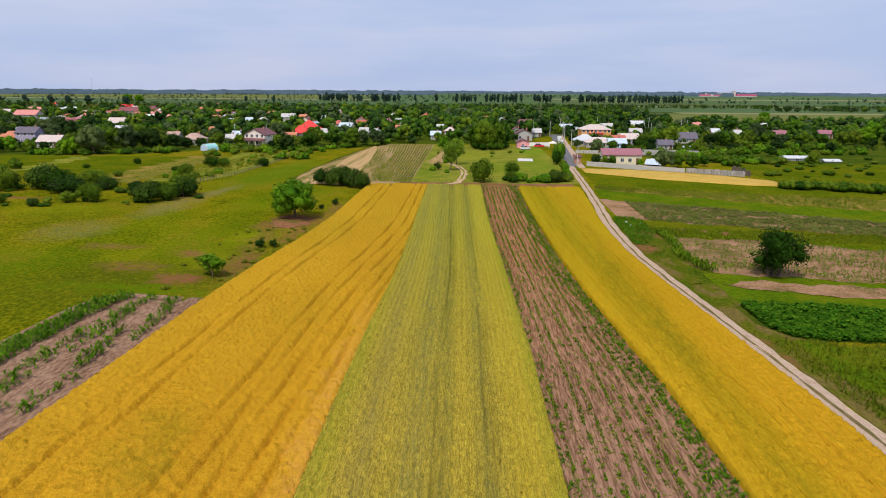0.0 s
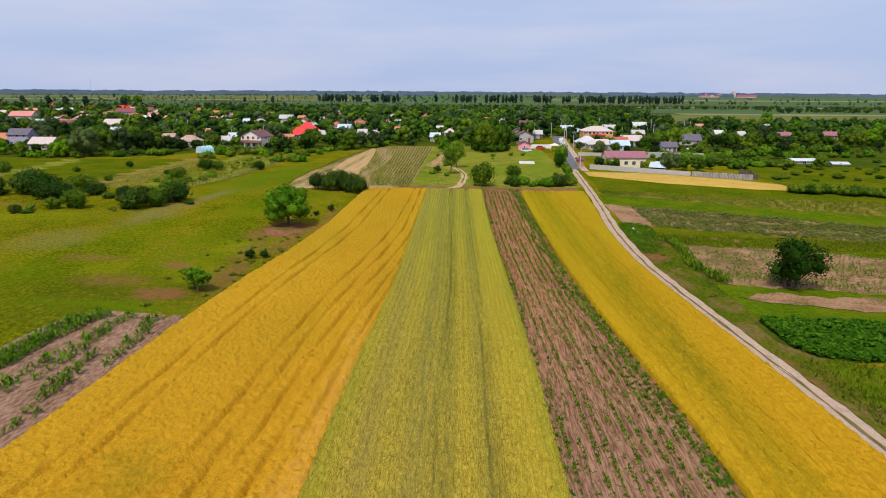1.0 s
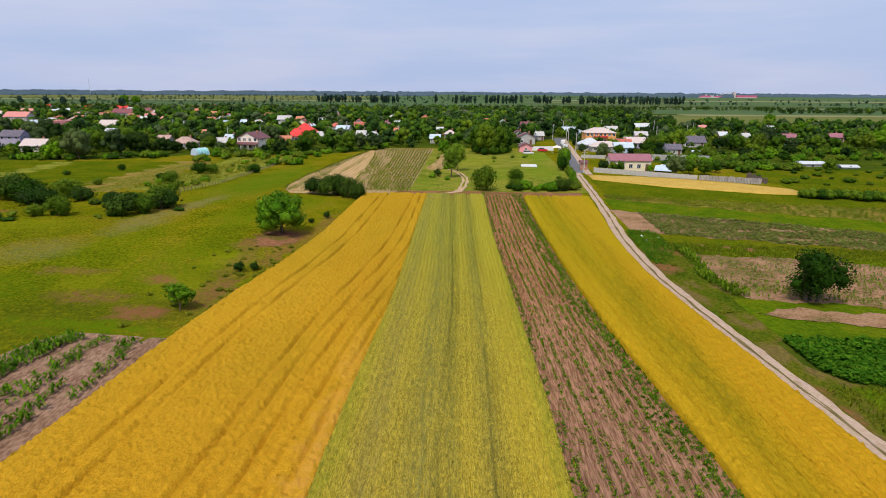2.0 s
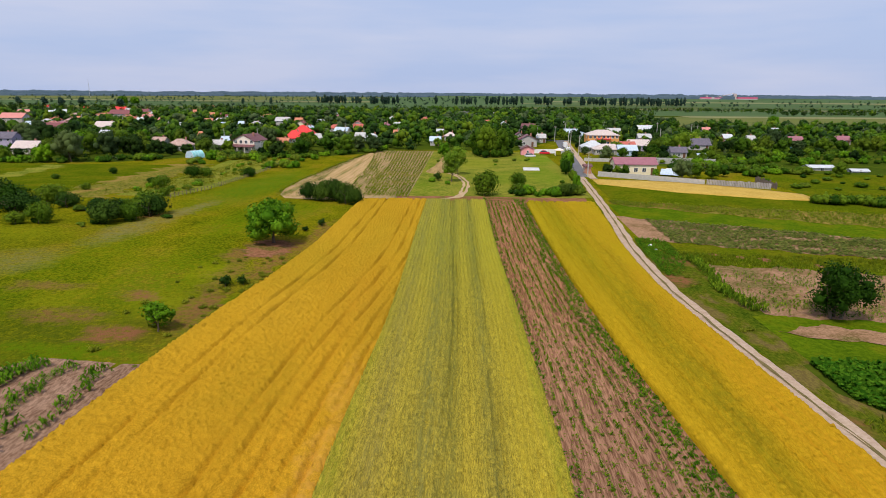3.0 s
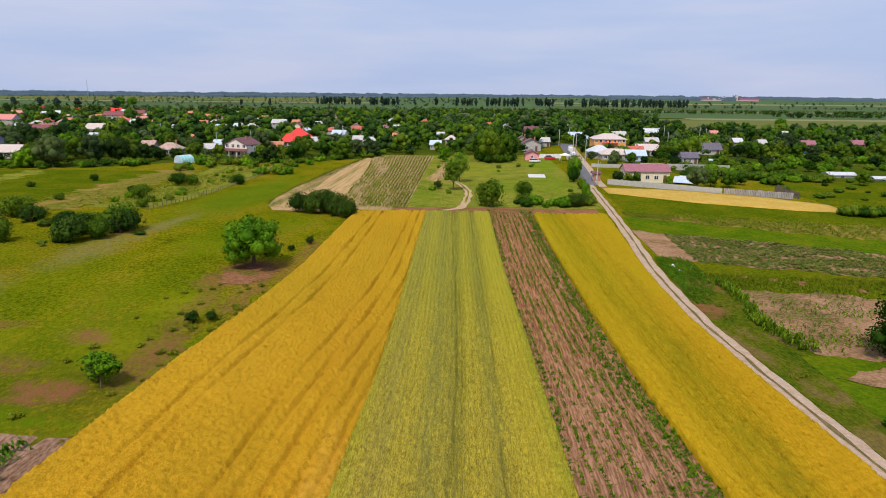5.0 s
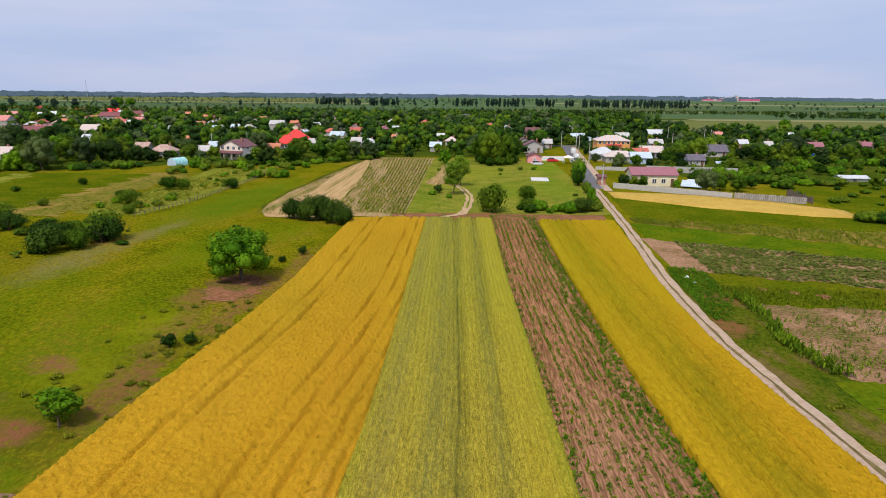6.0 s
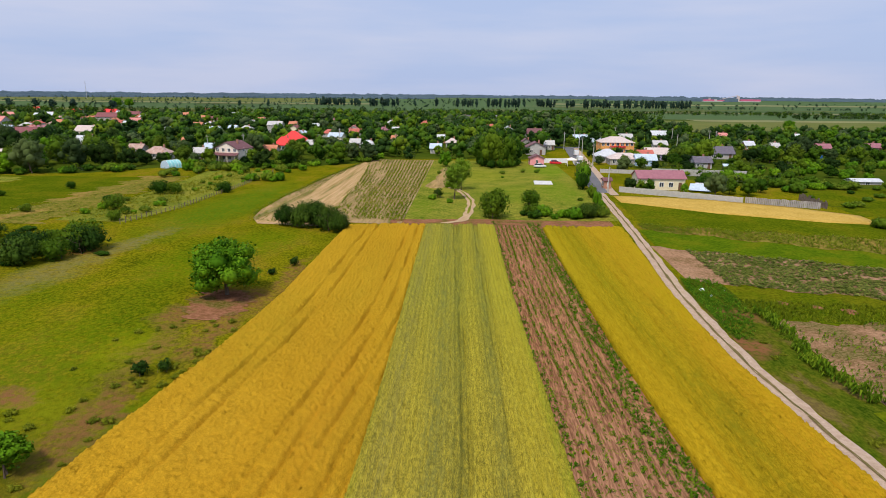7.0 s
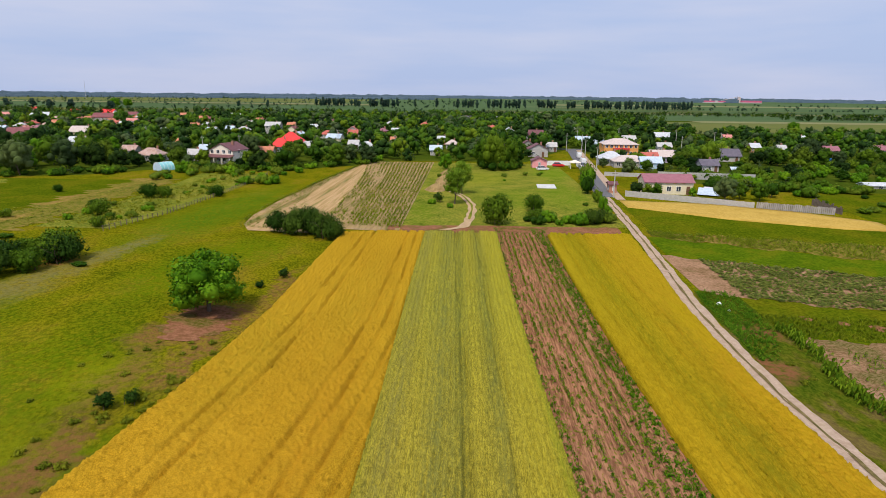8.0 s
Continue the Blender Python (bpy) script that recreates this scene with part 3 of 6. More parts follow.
# the four long strips of the near field
END["soil_strip"] = lambda x: field_end(x) + 2.6
END["wheat_field"] = END["barley_field"] = END["turning_wheat_field"] = field_end
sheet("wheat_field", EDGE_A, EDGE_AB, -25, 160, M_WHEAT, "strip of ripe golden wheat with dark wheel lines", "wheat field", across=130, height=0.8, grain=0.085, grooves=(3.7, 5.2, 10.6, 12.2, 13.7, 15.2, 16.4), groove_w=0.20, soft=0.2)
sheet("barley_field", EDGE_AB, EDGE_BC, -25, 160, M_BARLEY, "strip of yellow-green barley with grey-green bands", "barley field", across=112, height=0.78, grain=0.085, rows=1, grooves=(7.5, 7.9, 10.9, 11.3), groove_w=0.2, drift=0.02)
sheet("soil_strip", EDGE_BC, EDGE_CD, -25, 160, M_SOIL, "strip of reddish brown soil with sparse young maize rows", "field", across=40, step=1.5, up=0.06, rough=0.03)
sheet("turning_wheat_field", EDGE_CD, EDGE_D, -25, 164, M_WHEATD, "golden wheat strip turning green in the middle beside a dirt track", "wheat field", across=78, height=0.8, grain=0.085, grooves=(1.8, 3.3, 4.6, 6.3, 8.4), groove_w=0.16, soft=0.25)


# maize rows on the soil strip
mx, my = [], []
for i in range(11):
    yy = np.arange(14, 158, 0.24) + rng.normal(0, 0.08, len(np.arange(14, 158, 0.24)))
    xx = EDGE_BC(yy) + (EDGE_CD(yy) - EDGE_BC(yy)) * (0.04 + 0.91 * (i + 0.5) / 11) + rng.normal(0, 0.05, len(yy))
    dens = 0.40 + 0.34 * (i in (2, 5, 7, 8, 10)) + 0.30 * np.sin(yy * 0.17 + i * 2.1) + 0.15 * np.sin(yy * 0.8 + i)
    keep = (rng.uniform(0, 1, len(yy)) < dens) & (yy < field_end(xx) + 1.5)
    mx.append(xx[keep]), my.append(yy[keep])
mx, my = np.concatenate(mx), np.concatenate(my)
wx, wy = scatter(EDGE_BC, EDGE_CD, 14, 156, 6.0)
leafy("weed", wx, wy, 0.13, M_TUFT, "small weeds scattered on the soil strip", "weeds", leaves=3, reach=1.2, width=0.5, droop=0.02)
leafy("maize", mx, my, 0.31, M_CORN, "young green maize plants in sparse rows", "maize", leaves=5, reach=0.75, width=0.24)
for lo, hi, d in ((lambda s: EDGE_CD(s) - 1.3 - 1.3 * np.sin(s * 0.13) ** 2, EDGE_CD, 13), (lambda s: EDGE_BC(s) - 0.2, lambda s: EDGE_BC(s) + 0.6, 8)):
    x, y = scatter(lo, hi, 14, 158, d * 0.5)
    leafy("weed", x, y, 0.28, M_BROAD, "green weeds along the edge of the soil strip", "weeds", leaves=4, reach=0.9, width=0.35)

# maize patch beside the meadow
PATCH_L, PATCH_R = edge((0, -38.5), (45, -36.6), (58, -35.9), (62, -35.4), (65, -33.0)), lambda s: EDGE_A(s) - 0.2
sheet("soil_patch", PATCH_L, PATCH_R, 0, 65, M_SOILN, "small patch of brown soil with maize rows", "field", across=12, rough=0.03)
mx, my = [], []
for i, u in enumerate((0.12, 0.17, 0.22, 0.27, 0.46, 0.52, 0.58, 0.72, 0.79, 0.86)):
    yy = np.arange(2, 64, 0.3)
    xx = PATCH_L(yy) + (PATCH_R(yy) - PATCH_L(yy)) * u + rng.normal(0, 0.08, len(yy))
    keep = rng.uniform(0, 1, len(yy)) < (0.97 if i < 4 else 0.5 - 0.02 * i + 0.35 * np.sin(yy * 0.5 + i * 1.9))
    mx.append(xx[keep]), my.append(yy[keep])
leafy("maize", np.concatenate(mx), np.concatenate(my), 0.62, M_BROAD, "green maize plants in uneven rows", "maize", leaves=7, reach=0.62, width=0.18)

# track and street
sheet("dirt_track", lambda s: TRACK(s) - 1.25 + 0.15 * sstep(120, 150, s) + 0.1 * np.sin(s * 0.43), lambda s: TRACK(s) + 1.15 - 0.2 * sstep(120, 150, s) + 0.1 * np.sin(s * 0.7) + 0.07 * np.sin(s * 1.9), -60, 197, M_DUST, "pale dusty dirt track with two wheel ruts", "dirt track", up=0.08, across=7, step=1.5, rough=0.015)
sheet("track_verge", lambda s: TRACK(s) - 0.16 - 0.11 * np.sin(s * 0.9) * np.sin(s * 0.31), lambda s: TRACK(s) + 0.17 + 0.12 * np.sin(s * 0.73) * np.sin(s * 0.23), -60, 190, M_RUT, "worn grassy strip between the wheel ruts", "verge", up=0.11, across=3, step=1.5, rough=0.02)
sheet("road", lambda s: TRACK(s) - 2.1, lambda s: TRACK(s) + 2.1, 195, 326, M_ASPHALT, "narrow grey asphalt village street", "road", up=0.12, across=5, step=4)
sheet("verge", lambda s: TRACK(s) + 2.1, lambda s: TRACK(s) + 4.2, 192, 324, M_DUST, "dusty gravel verge of the street", "verge", up=0.07, across=4, step=4)

sheet("track_verge", lambda s: TRACK(s) + 1.3, lambda s: np.minimum(39.5, TRACK(s) + 9.5), 30, 126, M_VERGE, "verge of dark grass, weeds and bare brown soil", "verge", up=0.035, across=6, step=2)
sheet("bare_soil", lambda s: -26.6 - 2.8 * np.sqrt(np.clip(1 - ((s - 102.6) / 5.0) ** 2, 0, 1)) + 0.5 * np.sin(s * 2.3) + 0.4 * np.sin(s * 5.1), lambda s: -26.0 + 3.0 * np.sqrt(np.clip(1 - ((s - 102.6) / 5.0) ** 2, 0, 1)) + 0.4 * np.sin(s * 1.7) + 0.4 * np.sin(s * 4.3), 97.7, 107.5, M_EARTH, "bare reddish brown soil under the walnut tree", "soil", up=0.04, across=6, step=0.35)

# field behind the strips, with a bare sandy part
F2L, F2M, F2R = edge((145, -36.5), (150, -39.0), (160, -40.8), (182, -41.9), (210, -40.8), (230, -39.0), (255, -36.3), (265, -35.2)), edge((145, -25.4), (167, -26.9), (186, -28.5), (206, -29.6), (235, -32.0), (255, -34.4), (265, -35.0)), edge((150, -11.8), (200, -12.0), (266, -12.0))
sheet("bare_field", F2L, F2M, 145, 262, M_SAND, "bare pale sandy strip of ploughed soil", "field", across=6)
sheet("maize_field", F2M, F2R, 150, 266, M_SOILP, "dry pale field with thin rows of young maize", "field", across=6)
mx, my = [], []
for i in range(20):
    yy = np.arange(154, 264, 0.6)
    xx = F2M(yy) + (F2R(yy) - F2M(yy)) * (i + 0.5) / 20 + rng.normal(0, 0.1, len(yy))
    keep = rng.uniform(0, 1, len(yy)) < 0.5 + 0.5 * (i > 6) + 0.3 * np.sin(yy * 0.09 + i * 0.7)
    mx.append(xx[keep]), my.append(yy[keep])
leafy("maize", np.concatenate(mx), np.concatenate(my), 0.44, M_TUFT, "thin rows of young maize on pale soil", "maize", leaves=5, reach=0.8, width=0.3)
# headland and the path through it
sheet("headland", lambda x: field_end(x) + 0.2, lambda x: field_end(x) + 7.5, -14, 29, M_EARTH, "trodden brown headland at the end of the strips", "path", along="x", across=4, step=2, up=0.05, rough=0.02)
WAY = edge((153, -4.5), (157, -0.6), (162, 0.3), (167, 0.7), (174, 1.2), (181, 1.0), (187, 0.1), (193, -1.3), (200, -4.0), (206, -6.2))
sheet("footpath", lambda s: WAY(s) - 0.85 + 0.15 * np.sin(s * 1.1), lambda s: WAY(s) + 0.9 + 0.15 * np.sin(s * 0.8 + 1), 153.5, 206, M_SANDP, "sandy two-rut path winding through the grass", "path", across=5, step=1.0, up=0.13)
sheet("path_verge", lambda s: WAY(s) - 0.22 + 0.1 * np.sin(s * 0.4), lambda s: WAY(s) + 0.2 + 0.1 * np.sin(s * 0.5), 164, 206, M_GRASSO, "grassy middle of the sandy path", "verge", across=3, step=1.0, up=0.18)

# plots east of the track
G_HI, G_LO = edge((36, 190.5), (55, 188.5), (73, 180.7), (84, 172.5)), edge((35.5, 183), (54, 172.8), (74, 166.5), (84, 165.2))
sheet("stubble_strip", G_LO, G_HI, 36, 84, M_STUBBLE, "narrow strip of pale ripe straw", "field", along="x", up=0.05, height=0.16, rough=0.02)
S_HI, S_LO = edge((34, 160.5), (74, 155), (130, 147)), edge((34, 156.5), (68, 145.5), (130, 128))
P_HI, P_LO = edge((32, 144.5), (60, 138), (85, 129), (130, 115)), edge((32, 127), (41, 124.5), (54, 122.5), (78, 117.5), (130, 106))
C_HI, C_LO = edge((35, 108), (38.5, 111.5), (50, 112.5), (73, 107.5), (130, 92)), edge((33, 90), (46, 90.3), (60, 88.6), (130, 70))
N_HI, N_LO = edge((34, 76.3), (43, 77.6), (52, 76.8), (130, 62)), edge((33, 72.5), (34.2, 69.8), (36.5, 67.3), (46, 66.6), (130, 52))
B_LO, B_HI = edge((36, 85.2), (41, 83.2), (55, 81.5), (130, 61)), edge((36, 85.4), (42, 87.4), (60, 86.5), (130, 66))


def uneven(e, k, a=0.45):
    """An edge that wanders as a hand-worked plot does."""
    return lambda v: e(v) + a * np.sin(np.asarray(v) * 0.55 + k) + a * 0.6 * np.sin(np.asarray(v) * 1.7 + 2.3 * k) + a * 0.3 * np.sin(np.asarray(v) * 4.1 + k)


S_HI, S_LO, P_HI, P_LO = uneven(S_HI, 1, 0.6), uneven(S_LO, 2, 0.6), uneven(P_HI, 3, 0.5), uneven(P_LO, 4, 0.6)
C_HI, C_LO, N_HI, N_LO, B_LO, B_HI = uneven(C_HI, 5, 0.6), uneven(C_LO, 6, 0.4), uneven(N_HI, 7, 0.3), uneven(N_LO, 8, 0.3), uneven(B_LO, 9, 0.35), uneven(B_HI, 10, 0.5)
sheet("grass_plot", C_HI, P_LO, 36.5, 130, M_GRASSB, "rough grass strip between the plots", "grass", along="x", up=0.042, step=1.5)
sheet("grass_plot", S_HI, G_LO, 35, 130, M_GRASSB, "plot of lush green grass", "grass", along="x", up=0.04)
sheet("weedy_plot", S_LO, S_HI, 34, 130, M_DRYF, "narrow plot of dry soil with weedy maize", "field", along="x", up=0.05, step=0.8)
sheet("grass_plot", P_HI, S_LO, 33, 130, M_GRASSV, "strip of short green grass", "grass", along="x", up=0.04)
sheet("potato_plot", P_LO, P_HI, 32, 130, M_SOILX, "plot of pale soil under potato plants", "field", along="x", up=0.05, step=0.8)
sheet("maize_plot", C_LO, C_HI, 37.2, 130, M_SOILX, "brown soil plot with poor maize rows", "field", along="x", up=0.05, rough=0.02, step=0.8)
sheet("bare_strip", B_LO, B_HI, 36.0, 130, M_SOILX, "bare strip of pinkish brown soil", "field", along="x", up=0.10, rough=0.02, step=0.8)
sheet("grass_plot", lambda x: N_HI(x), lambda x: C_LO(x), 35.2, 130, M_GRASSV, "bright green grass strip", "grass", along="x", up=0.04)
# Dark garden colour reused here as painted shade below the leaves.
sheet("sunflower_plot", N_LO, N_HI, 34, 130, M_GARDEN, "ground coloured dark as painted shade under a dense sunflower crop", "field", along="x", up=0.05, step=0.8)
sheet("cereal_plot", edge((34, 60), (38, 54), (130, 30)), lambda x: N_LO(x) - 1.2, 36.0, 130, M_GRASSV, "plot of soft green young cereal", "field", along="x", up=0.045, step=2)
x, y = scatter(S_LO, S_HI, 34, 125, 2.6, along="x")
leafy("maize", x, y, 0.42, M_TUFT, "weedy thin maize", "maize", leaves=5, reach=0.7, width=0.25)
x, y = scatter(P_LO, P_HI, 37.5, 125, 9.0, along="x")
k = (noise_keep := np.sin(x * 0.33) * np.sin(y * 0.9 + x * 0.2) + rng.normal(0, 0.5, len(x))) > -0.7
leafy("potato", x[k], y[k], 0.33, M_POTATO, "dusty green potato plants in rows", "potato", leaves=6, reach=1.0, width=0.7, droop=0.08)
mx, my = [], []
for i in range(26):
    xx = np.arange(38, 120, 0.4)
    yy = C_LO(xx) + (C_HI(xx) - C_LO(xx)) * (i + 0.5) / 26 + rng.normal(0, 0.08, len(xx))
    keep = rng.uniform(0, 1, len(xx)) < 0.58 + 0.35 * np.sin(xx * 0.12 + i * 0.5) - 0.4 * (xx < 47) * (i > 13)
    mx.append(xx[keep]), my.append(yy[keep])
leafy("maize", np.concatenate(mx), np.concatenate(my), 0.42, M_CORN, "poor young maize rows on brown soil", "maize", leaves=5, reach=0.7, width=0.2)
mx, my = [], []
for i in range(20):
    xx = np.arange(35, 110, 0.30)
    yy = N_LO(xx) + (N_HI(xx) - N_LO(xx)) * (i + 0.5) / 20 + rng.normal(0, 0.08, len(xx))
    mx.append(xx), my.append(yy)
leafy("sunflower", np.concatenate(mx), np.concatenate(my), 0.62, M_SUNF, "dense rows of leafy young sunflowers", "sunflower", leaves=7, reach=0.42, width=0.60, droop=0.12)

# land around the village and to the west of the meadow
BACK_L = edge((-600, 212), (-140, 212), (-108, 220), (-96, 238), (-74, 240), (-60, 232), (-45, 250), (-38, 252), (-30, 268), (-10, 269), (5, 272), (20, 268), (33, 300), (45, 330))
BACK_R = edge((45, 330), (46, 236), (60, 236), (66, 204), (85, 204), (100, 222), (120, 236), (200, 252), (600, 280))
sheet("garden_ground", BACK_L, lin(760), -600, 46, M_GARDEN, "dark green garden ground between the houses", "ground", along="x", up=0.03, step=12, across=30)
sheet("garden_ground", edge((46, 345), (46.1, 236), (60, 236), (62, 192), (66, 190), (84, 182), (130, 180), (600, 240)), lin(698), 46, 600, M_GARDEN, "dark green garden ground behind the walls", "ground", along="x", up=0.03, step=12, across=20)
sheet("grass_plot", edge((84, 173), (120, 165), (260, 150)), lambda x: BACK_R(x) + 3, 84, 260, M_GRASSB, "rough green grass behind the plots", "grass", along="x", up=0.025, step=4, across=16)
sheet("road", lin(325.5), lin(330), -10, 120, M_ASPHALT, "asphalt cross street at the village end", "road", along="x", up=0.14, step=10, across=3)
sheet("grass_plot", lambda x: field_end(x) + 7.5, lin(266), -12.4, 31, M_GRASSO, "overgrown yellow-green grass plot", "grass", along="x", up=0.03, step=3, across=30)
sheet("dry_strip", uneven(edge((138, -83), (179, -90), (214, -92)), 1, 1.6), uneven(edge((138, -71), (179, -77.5), (214, -80)), 2, 1.4), 138, 214, M_DRYF, "dry brownish strip of stubble and weeds", "field", up=0.04, step=0.8, across=8)
sheet("grass_plot", lin(-230), edge((136, -80.5), (179, -87), (212, -88.5)), 136, 211, M_GRASSB, "mown green meadow between the thicket and the gardens", "grass", up=0.02, step=3, across=24)
sheet("dry_strip", uneven(edge((150, -118), (208, -131)), 3, 1.2), uneven(edge((150, -112), (208, -124)), 4, 1.2), 150, 208, M_GRASSO, "paler mown strip in the far meadow", "field", up=0.04, step=0.8, across=5)
sheet("vine_plot", edge((142, -71), (228, -80)), edge((142, -58.6), (158, -57), (176, -58), (200, -58.7), (228, -60)), 142, 228, M_GRASSO, "yellow-green orchard ground behind a post fence", "orchard", up=0.04, step=3, across=6)

x, y = rng.uniform(33.5, 40.5, 620), rng.uniform(91, 114, 620)
k = np.abs(x - 36.2 - 0.7 * np.sin(y * 0.3)) < 0.9
leafy("maize", x[k], y[k], 0.9, M_CORN, "tall dark green maize beside the track", "maize", leaves=7, reach=0.5, width=0.15)
x, y = rng.uniform(0, 1, 2600), rng.uniform(105, 127, 2600)
x = TRACK(y) + 1.7 + x ** 1.5 * (2.2 + 3.0 * sstep(104, 114, y))
k = rng.uniform(0, 1, 2600) < 0.12 + 0.38 * sstep(106, 113, y)
x, y = x[k], y[k]
leafy("weed", x, y, 0.30, M_BROAD, "lush green weeds round some litter", "weeds", leaves=5, reach=0.8, width=0.3)


# ---- plants ----
def leaf_quads(c, nrm, size, r):
    """Square leaves or sprays at the points c, facing roughly along nrm."""
    n = len(c)
    nrm = nrm + r.normal(0, 0.55, (n, 3))
    nrm /= np.linalg.norm(nrm, axis=1)[:, None] + 1e-9
    t = np.cross(nrm, r.normal(0, 1, (n, 3)))
    t /= np.linalg.norm(t, axis=1)[:, None] + 1e-9
    b = np.cross(nrm, t)
    s = (size * r.uniform(0.6, 1.3, n))[:, None] / 2
    v = np.stack([c - t * s, c - b * s * 0.6, c + t * s, c + b * s * 0.6], 1)
    return v.reshape(-1, 3)


def soft_normals(e, r):
    """Normals of leaves that follow the rounded clump they grow on."""
    q = e + r.normal(0, 0.22, e.shape)
    q /= np.linalg.norm(q, axis=1)[:, None]
    return np.repeat(q, 4, 0)


def crown_points(r, n, radius, z0, z1, lumps, lump, squash=1.0):
    """Points and outward directions on a heap of lumps that fills an uneven egg shape."""
    d = r.normal(0, 1, (lumps, 3))
    d /= np.linalg.norm(d, axis=1)[:, None]
    rad = r.uniform(0.35, 0.95, lumps)[:, None]
    half = (z1 - z0) / 2
    cen = d * rad * np.array([radius - lump * 0.6, radius - lump * 0.6, max(half - lump * 0.5, 0.2)]) + np.array([0, 0, z0 + half])
    wide = 1 - 0.45 * np.clip((cen[:, 2] - z0 - half * 0.9) / half, 0, 1) * squash
    cen[:, :2] *= wide[:, None]
    size = lump * r.uniform(0.6, 1.25, lumps)
    k = r.integers(0, lumps, n)
    e = r.normal(0, 1, (n, 3))
    e[:, 2] += 0.35
    e /= np.linalg.norm(e, axis=1)[:, None]
    p = cen[k] + e * (size[k] * r.uniform(0.72, 1.08, n))[:, None]
    return p, e, cen, size


def ico_unit():
    bm = bmesh.new()
    bmesh.ops.create_icosphere(bm, subdivisions=1, radius=1.0)
    v = np.array([q.co[:] for q in bm.verts])
    f = np.array([[q.index for q in g.verts] for g in bm.faces])
    bm.free()
    return v, f


def inner_foliage(cen, size, z_low, r, fill=0.74):
    """The dense shaded inside of a crown."""
    v, f = ico_unit()
    n = len(cen)
    pts = cen[:, None] + v[None] * (size * fill)[:, None, None] * r.uniform(0.70, 1.18, (n, len(v), 1))
    pts[..., 2] = np.maximum(pts[..., 2], z_low)
    nr = np.broadcast_to(v[None], pts.shape)
    ff = (f[None] + (np.arange(n) * len(v))[:, None, None]).reshape(-1, 3)
    return pts.reshape(-1, 3), ff, nr.reshape(-1, 3)


def crown_mesh(name, leaf_v, leaf_n, core, mat):
    """Leaf quads cut into triangles, joined with the inner foliage."""
    q = np.arange(len(leaf_v)).reshape(-1, 4)
    tri = np.concatenate([q[:, (0, 1, 2)], q[:, (0, 2, 3)]])
    cv, cf, cn = core
    return mesh_np(name, np.concatenate([leaf_v, cv]), np.concatenate([tri, cf + len(leaf_v)]), mat, True, np.concatenate([leaf_n, cn]))


def tube(path, radii, sides=6):
    path = np.asarray(path, float)
    v = []
    for i, (p, rr) in enumerate(zip(path, radii)):
        ax = path[min(i + 1, len(path) - 1)] - path[max(i - 1, 0)]
        ax /= np.linalg.norm(ax) + 1e-9
        s = np.cross(ax, (0.3, 1, 0.1))
        s /= np.linalg.norm(s)
        t = np.cross(ax, s)
        v += [p + (s * math.cos(a) + t * math.sin(a)) * rr for a in np.arange(sides) * 2 * math.pi / sides]
    f = [(i * sides + j, i * sides + (j + 1) % sides, (i + 1) * sides + (j + 1) % sides, (i + 1) * sides + j) for i in range(len(path) - 1) for j in range(sides)]
    return np.array(v), np.array(f)


def join(parts_):
    vs, fs, c = [], [], 0
    for v, f in parts_:
        vs.append(v), fs.append(f + c)
        c += len(v)
    return np.concatenate(vs), np.concatenate(fs)


def trunk_mesh(r, h, z0, radius, thick, limbs=5, stems=1):
    tubes = []
    for s in range(stems):
        o = r.normal(0, 0.12 * stems, 3) * (stems > 1)
        o[2] = 0
        top = np.array([r.normal(0, 0.08) * h, r.normal(0, 0.08) * h, h * 0.8]) + o
        mid = (o + top) / 2 + r.normal(0, 0.03 * h, 3)
        tubes.append(tube([o - (0, 0, 0.3), o + (0, 0, 0.15), mid, top], [thick * 1.35, thick, thick * 0.6, thick * 0.15]))
        for _ in range(limbs):
            a, t = r.uniform(0, 6.28), r.uniform(0.3, 0.75)
            base = o + (top - o) * t * 0.9
            tip = base + np.array([math.cos(a) * radius * 0.58, math.sin(a) * radius * 0.58, r.uniform(0.15, 0.45) * (h - z0)])
            tubes.append(tube([base, (base + tip) / 2 + (0, 0, -0.05 * h), tip], [thick * 0.5, thick * 0.3, thick * 0.08], 5))
    return join(tubes)


PLANTS = {}


def plant_kind(kind, seed, h, radius, z0, n, leaf, mat, lumps=26, lump=0.42, thick=0.16, stems=1, limbs=5, squash=1.0):
    r = np.random.default_rng(seed)
    p, e, cen, size = crown_points(r, n, radius, z0, h, lumps, lump * radius, squash)
    p[:, 2] = np.maximum(p[:, 2], z0 * 0.5 + 0.08)
    v = leaf_quads(p, e, leaf, r)
    crown = crown_mesh("crown", v, soft_normals(e, r), inner_foliage(cen, size, z0 * 0.5 + 0.05, r, 0.45 if leaf < 0.30 else 0.70), mat)
    tv, tf = trunk_mesh(r, h, z0, radius, thick, limbs, stems)
    PLANTS.setdefault(kind, []).append((crown, mesh_np("trunk", tv, tf, M_BARK, True)))


# detailed field trees and shrubs, then coarser garden trees
plant_kind("walnut", 11, 6.4, 3.7, 0.15, 8000, 0.30, M_LEAFW, 64, 0.28, 0.2, 1, 7)
plant_kind("dark_tree", 12, 6.6, 3.6, 0.5, 7000, 0.28, M_LEAF, 60, 0.30, 0.2, 3, 6)
plant_kind("sapling", 13, 3.0, 1.5, 0.5, 1300, 0.24, M_LEAFB, 22, 0.36, 0.06, 2, 5)
plant_kind("light_tree", 14, 6.2, 2.3, 0.9, 4200, 0.26, M_LEAFY, 40, 0.34, 0.11, 1, 7)
plant_kind("shrub", 15, 2.3, 1.9, 0.0, 2800, 0.22, M_LEAF, 34, 0.40, 0.05, 4, 3, 0.6)
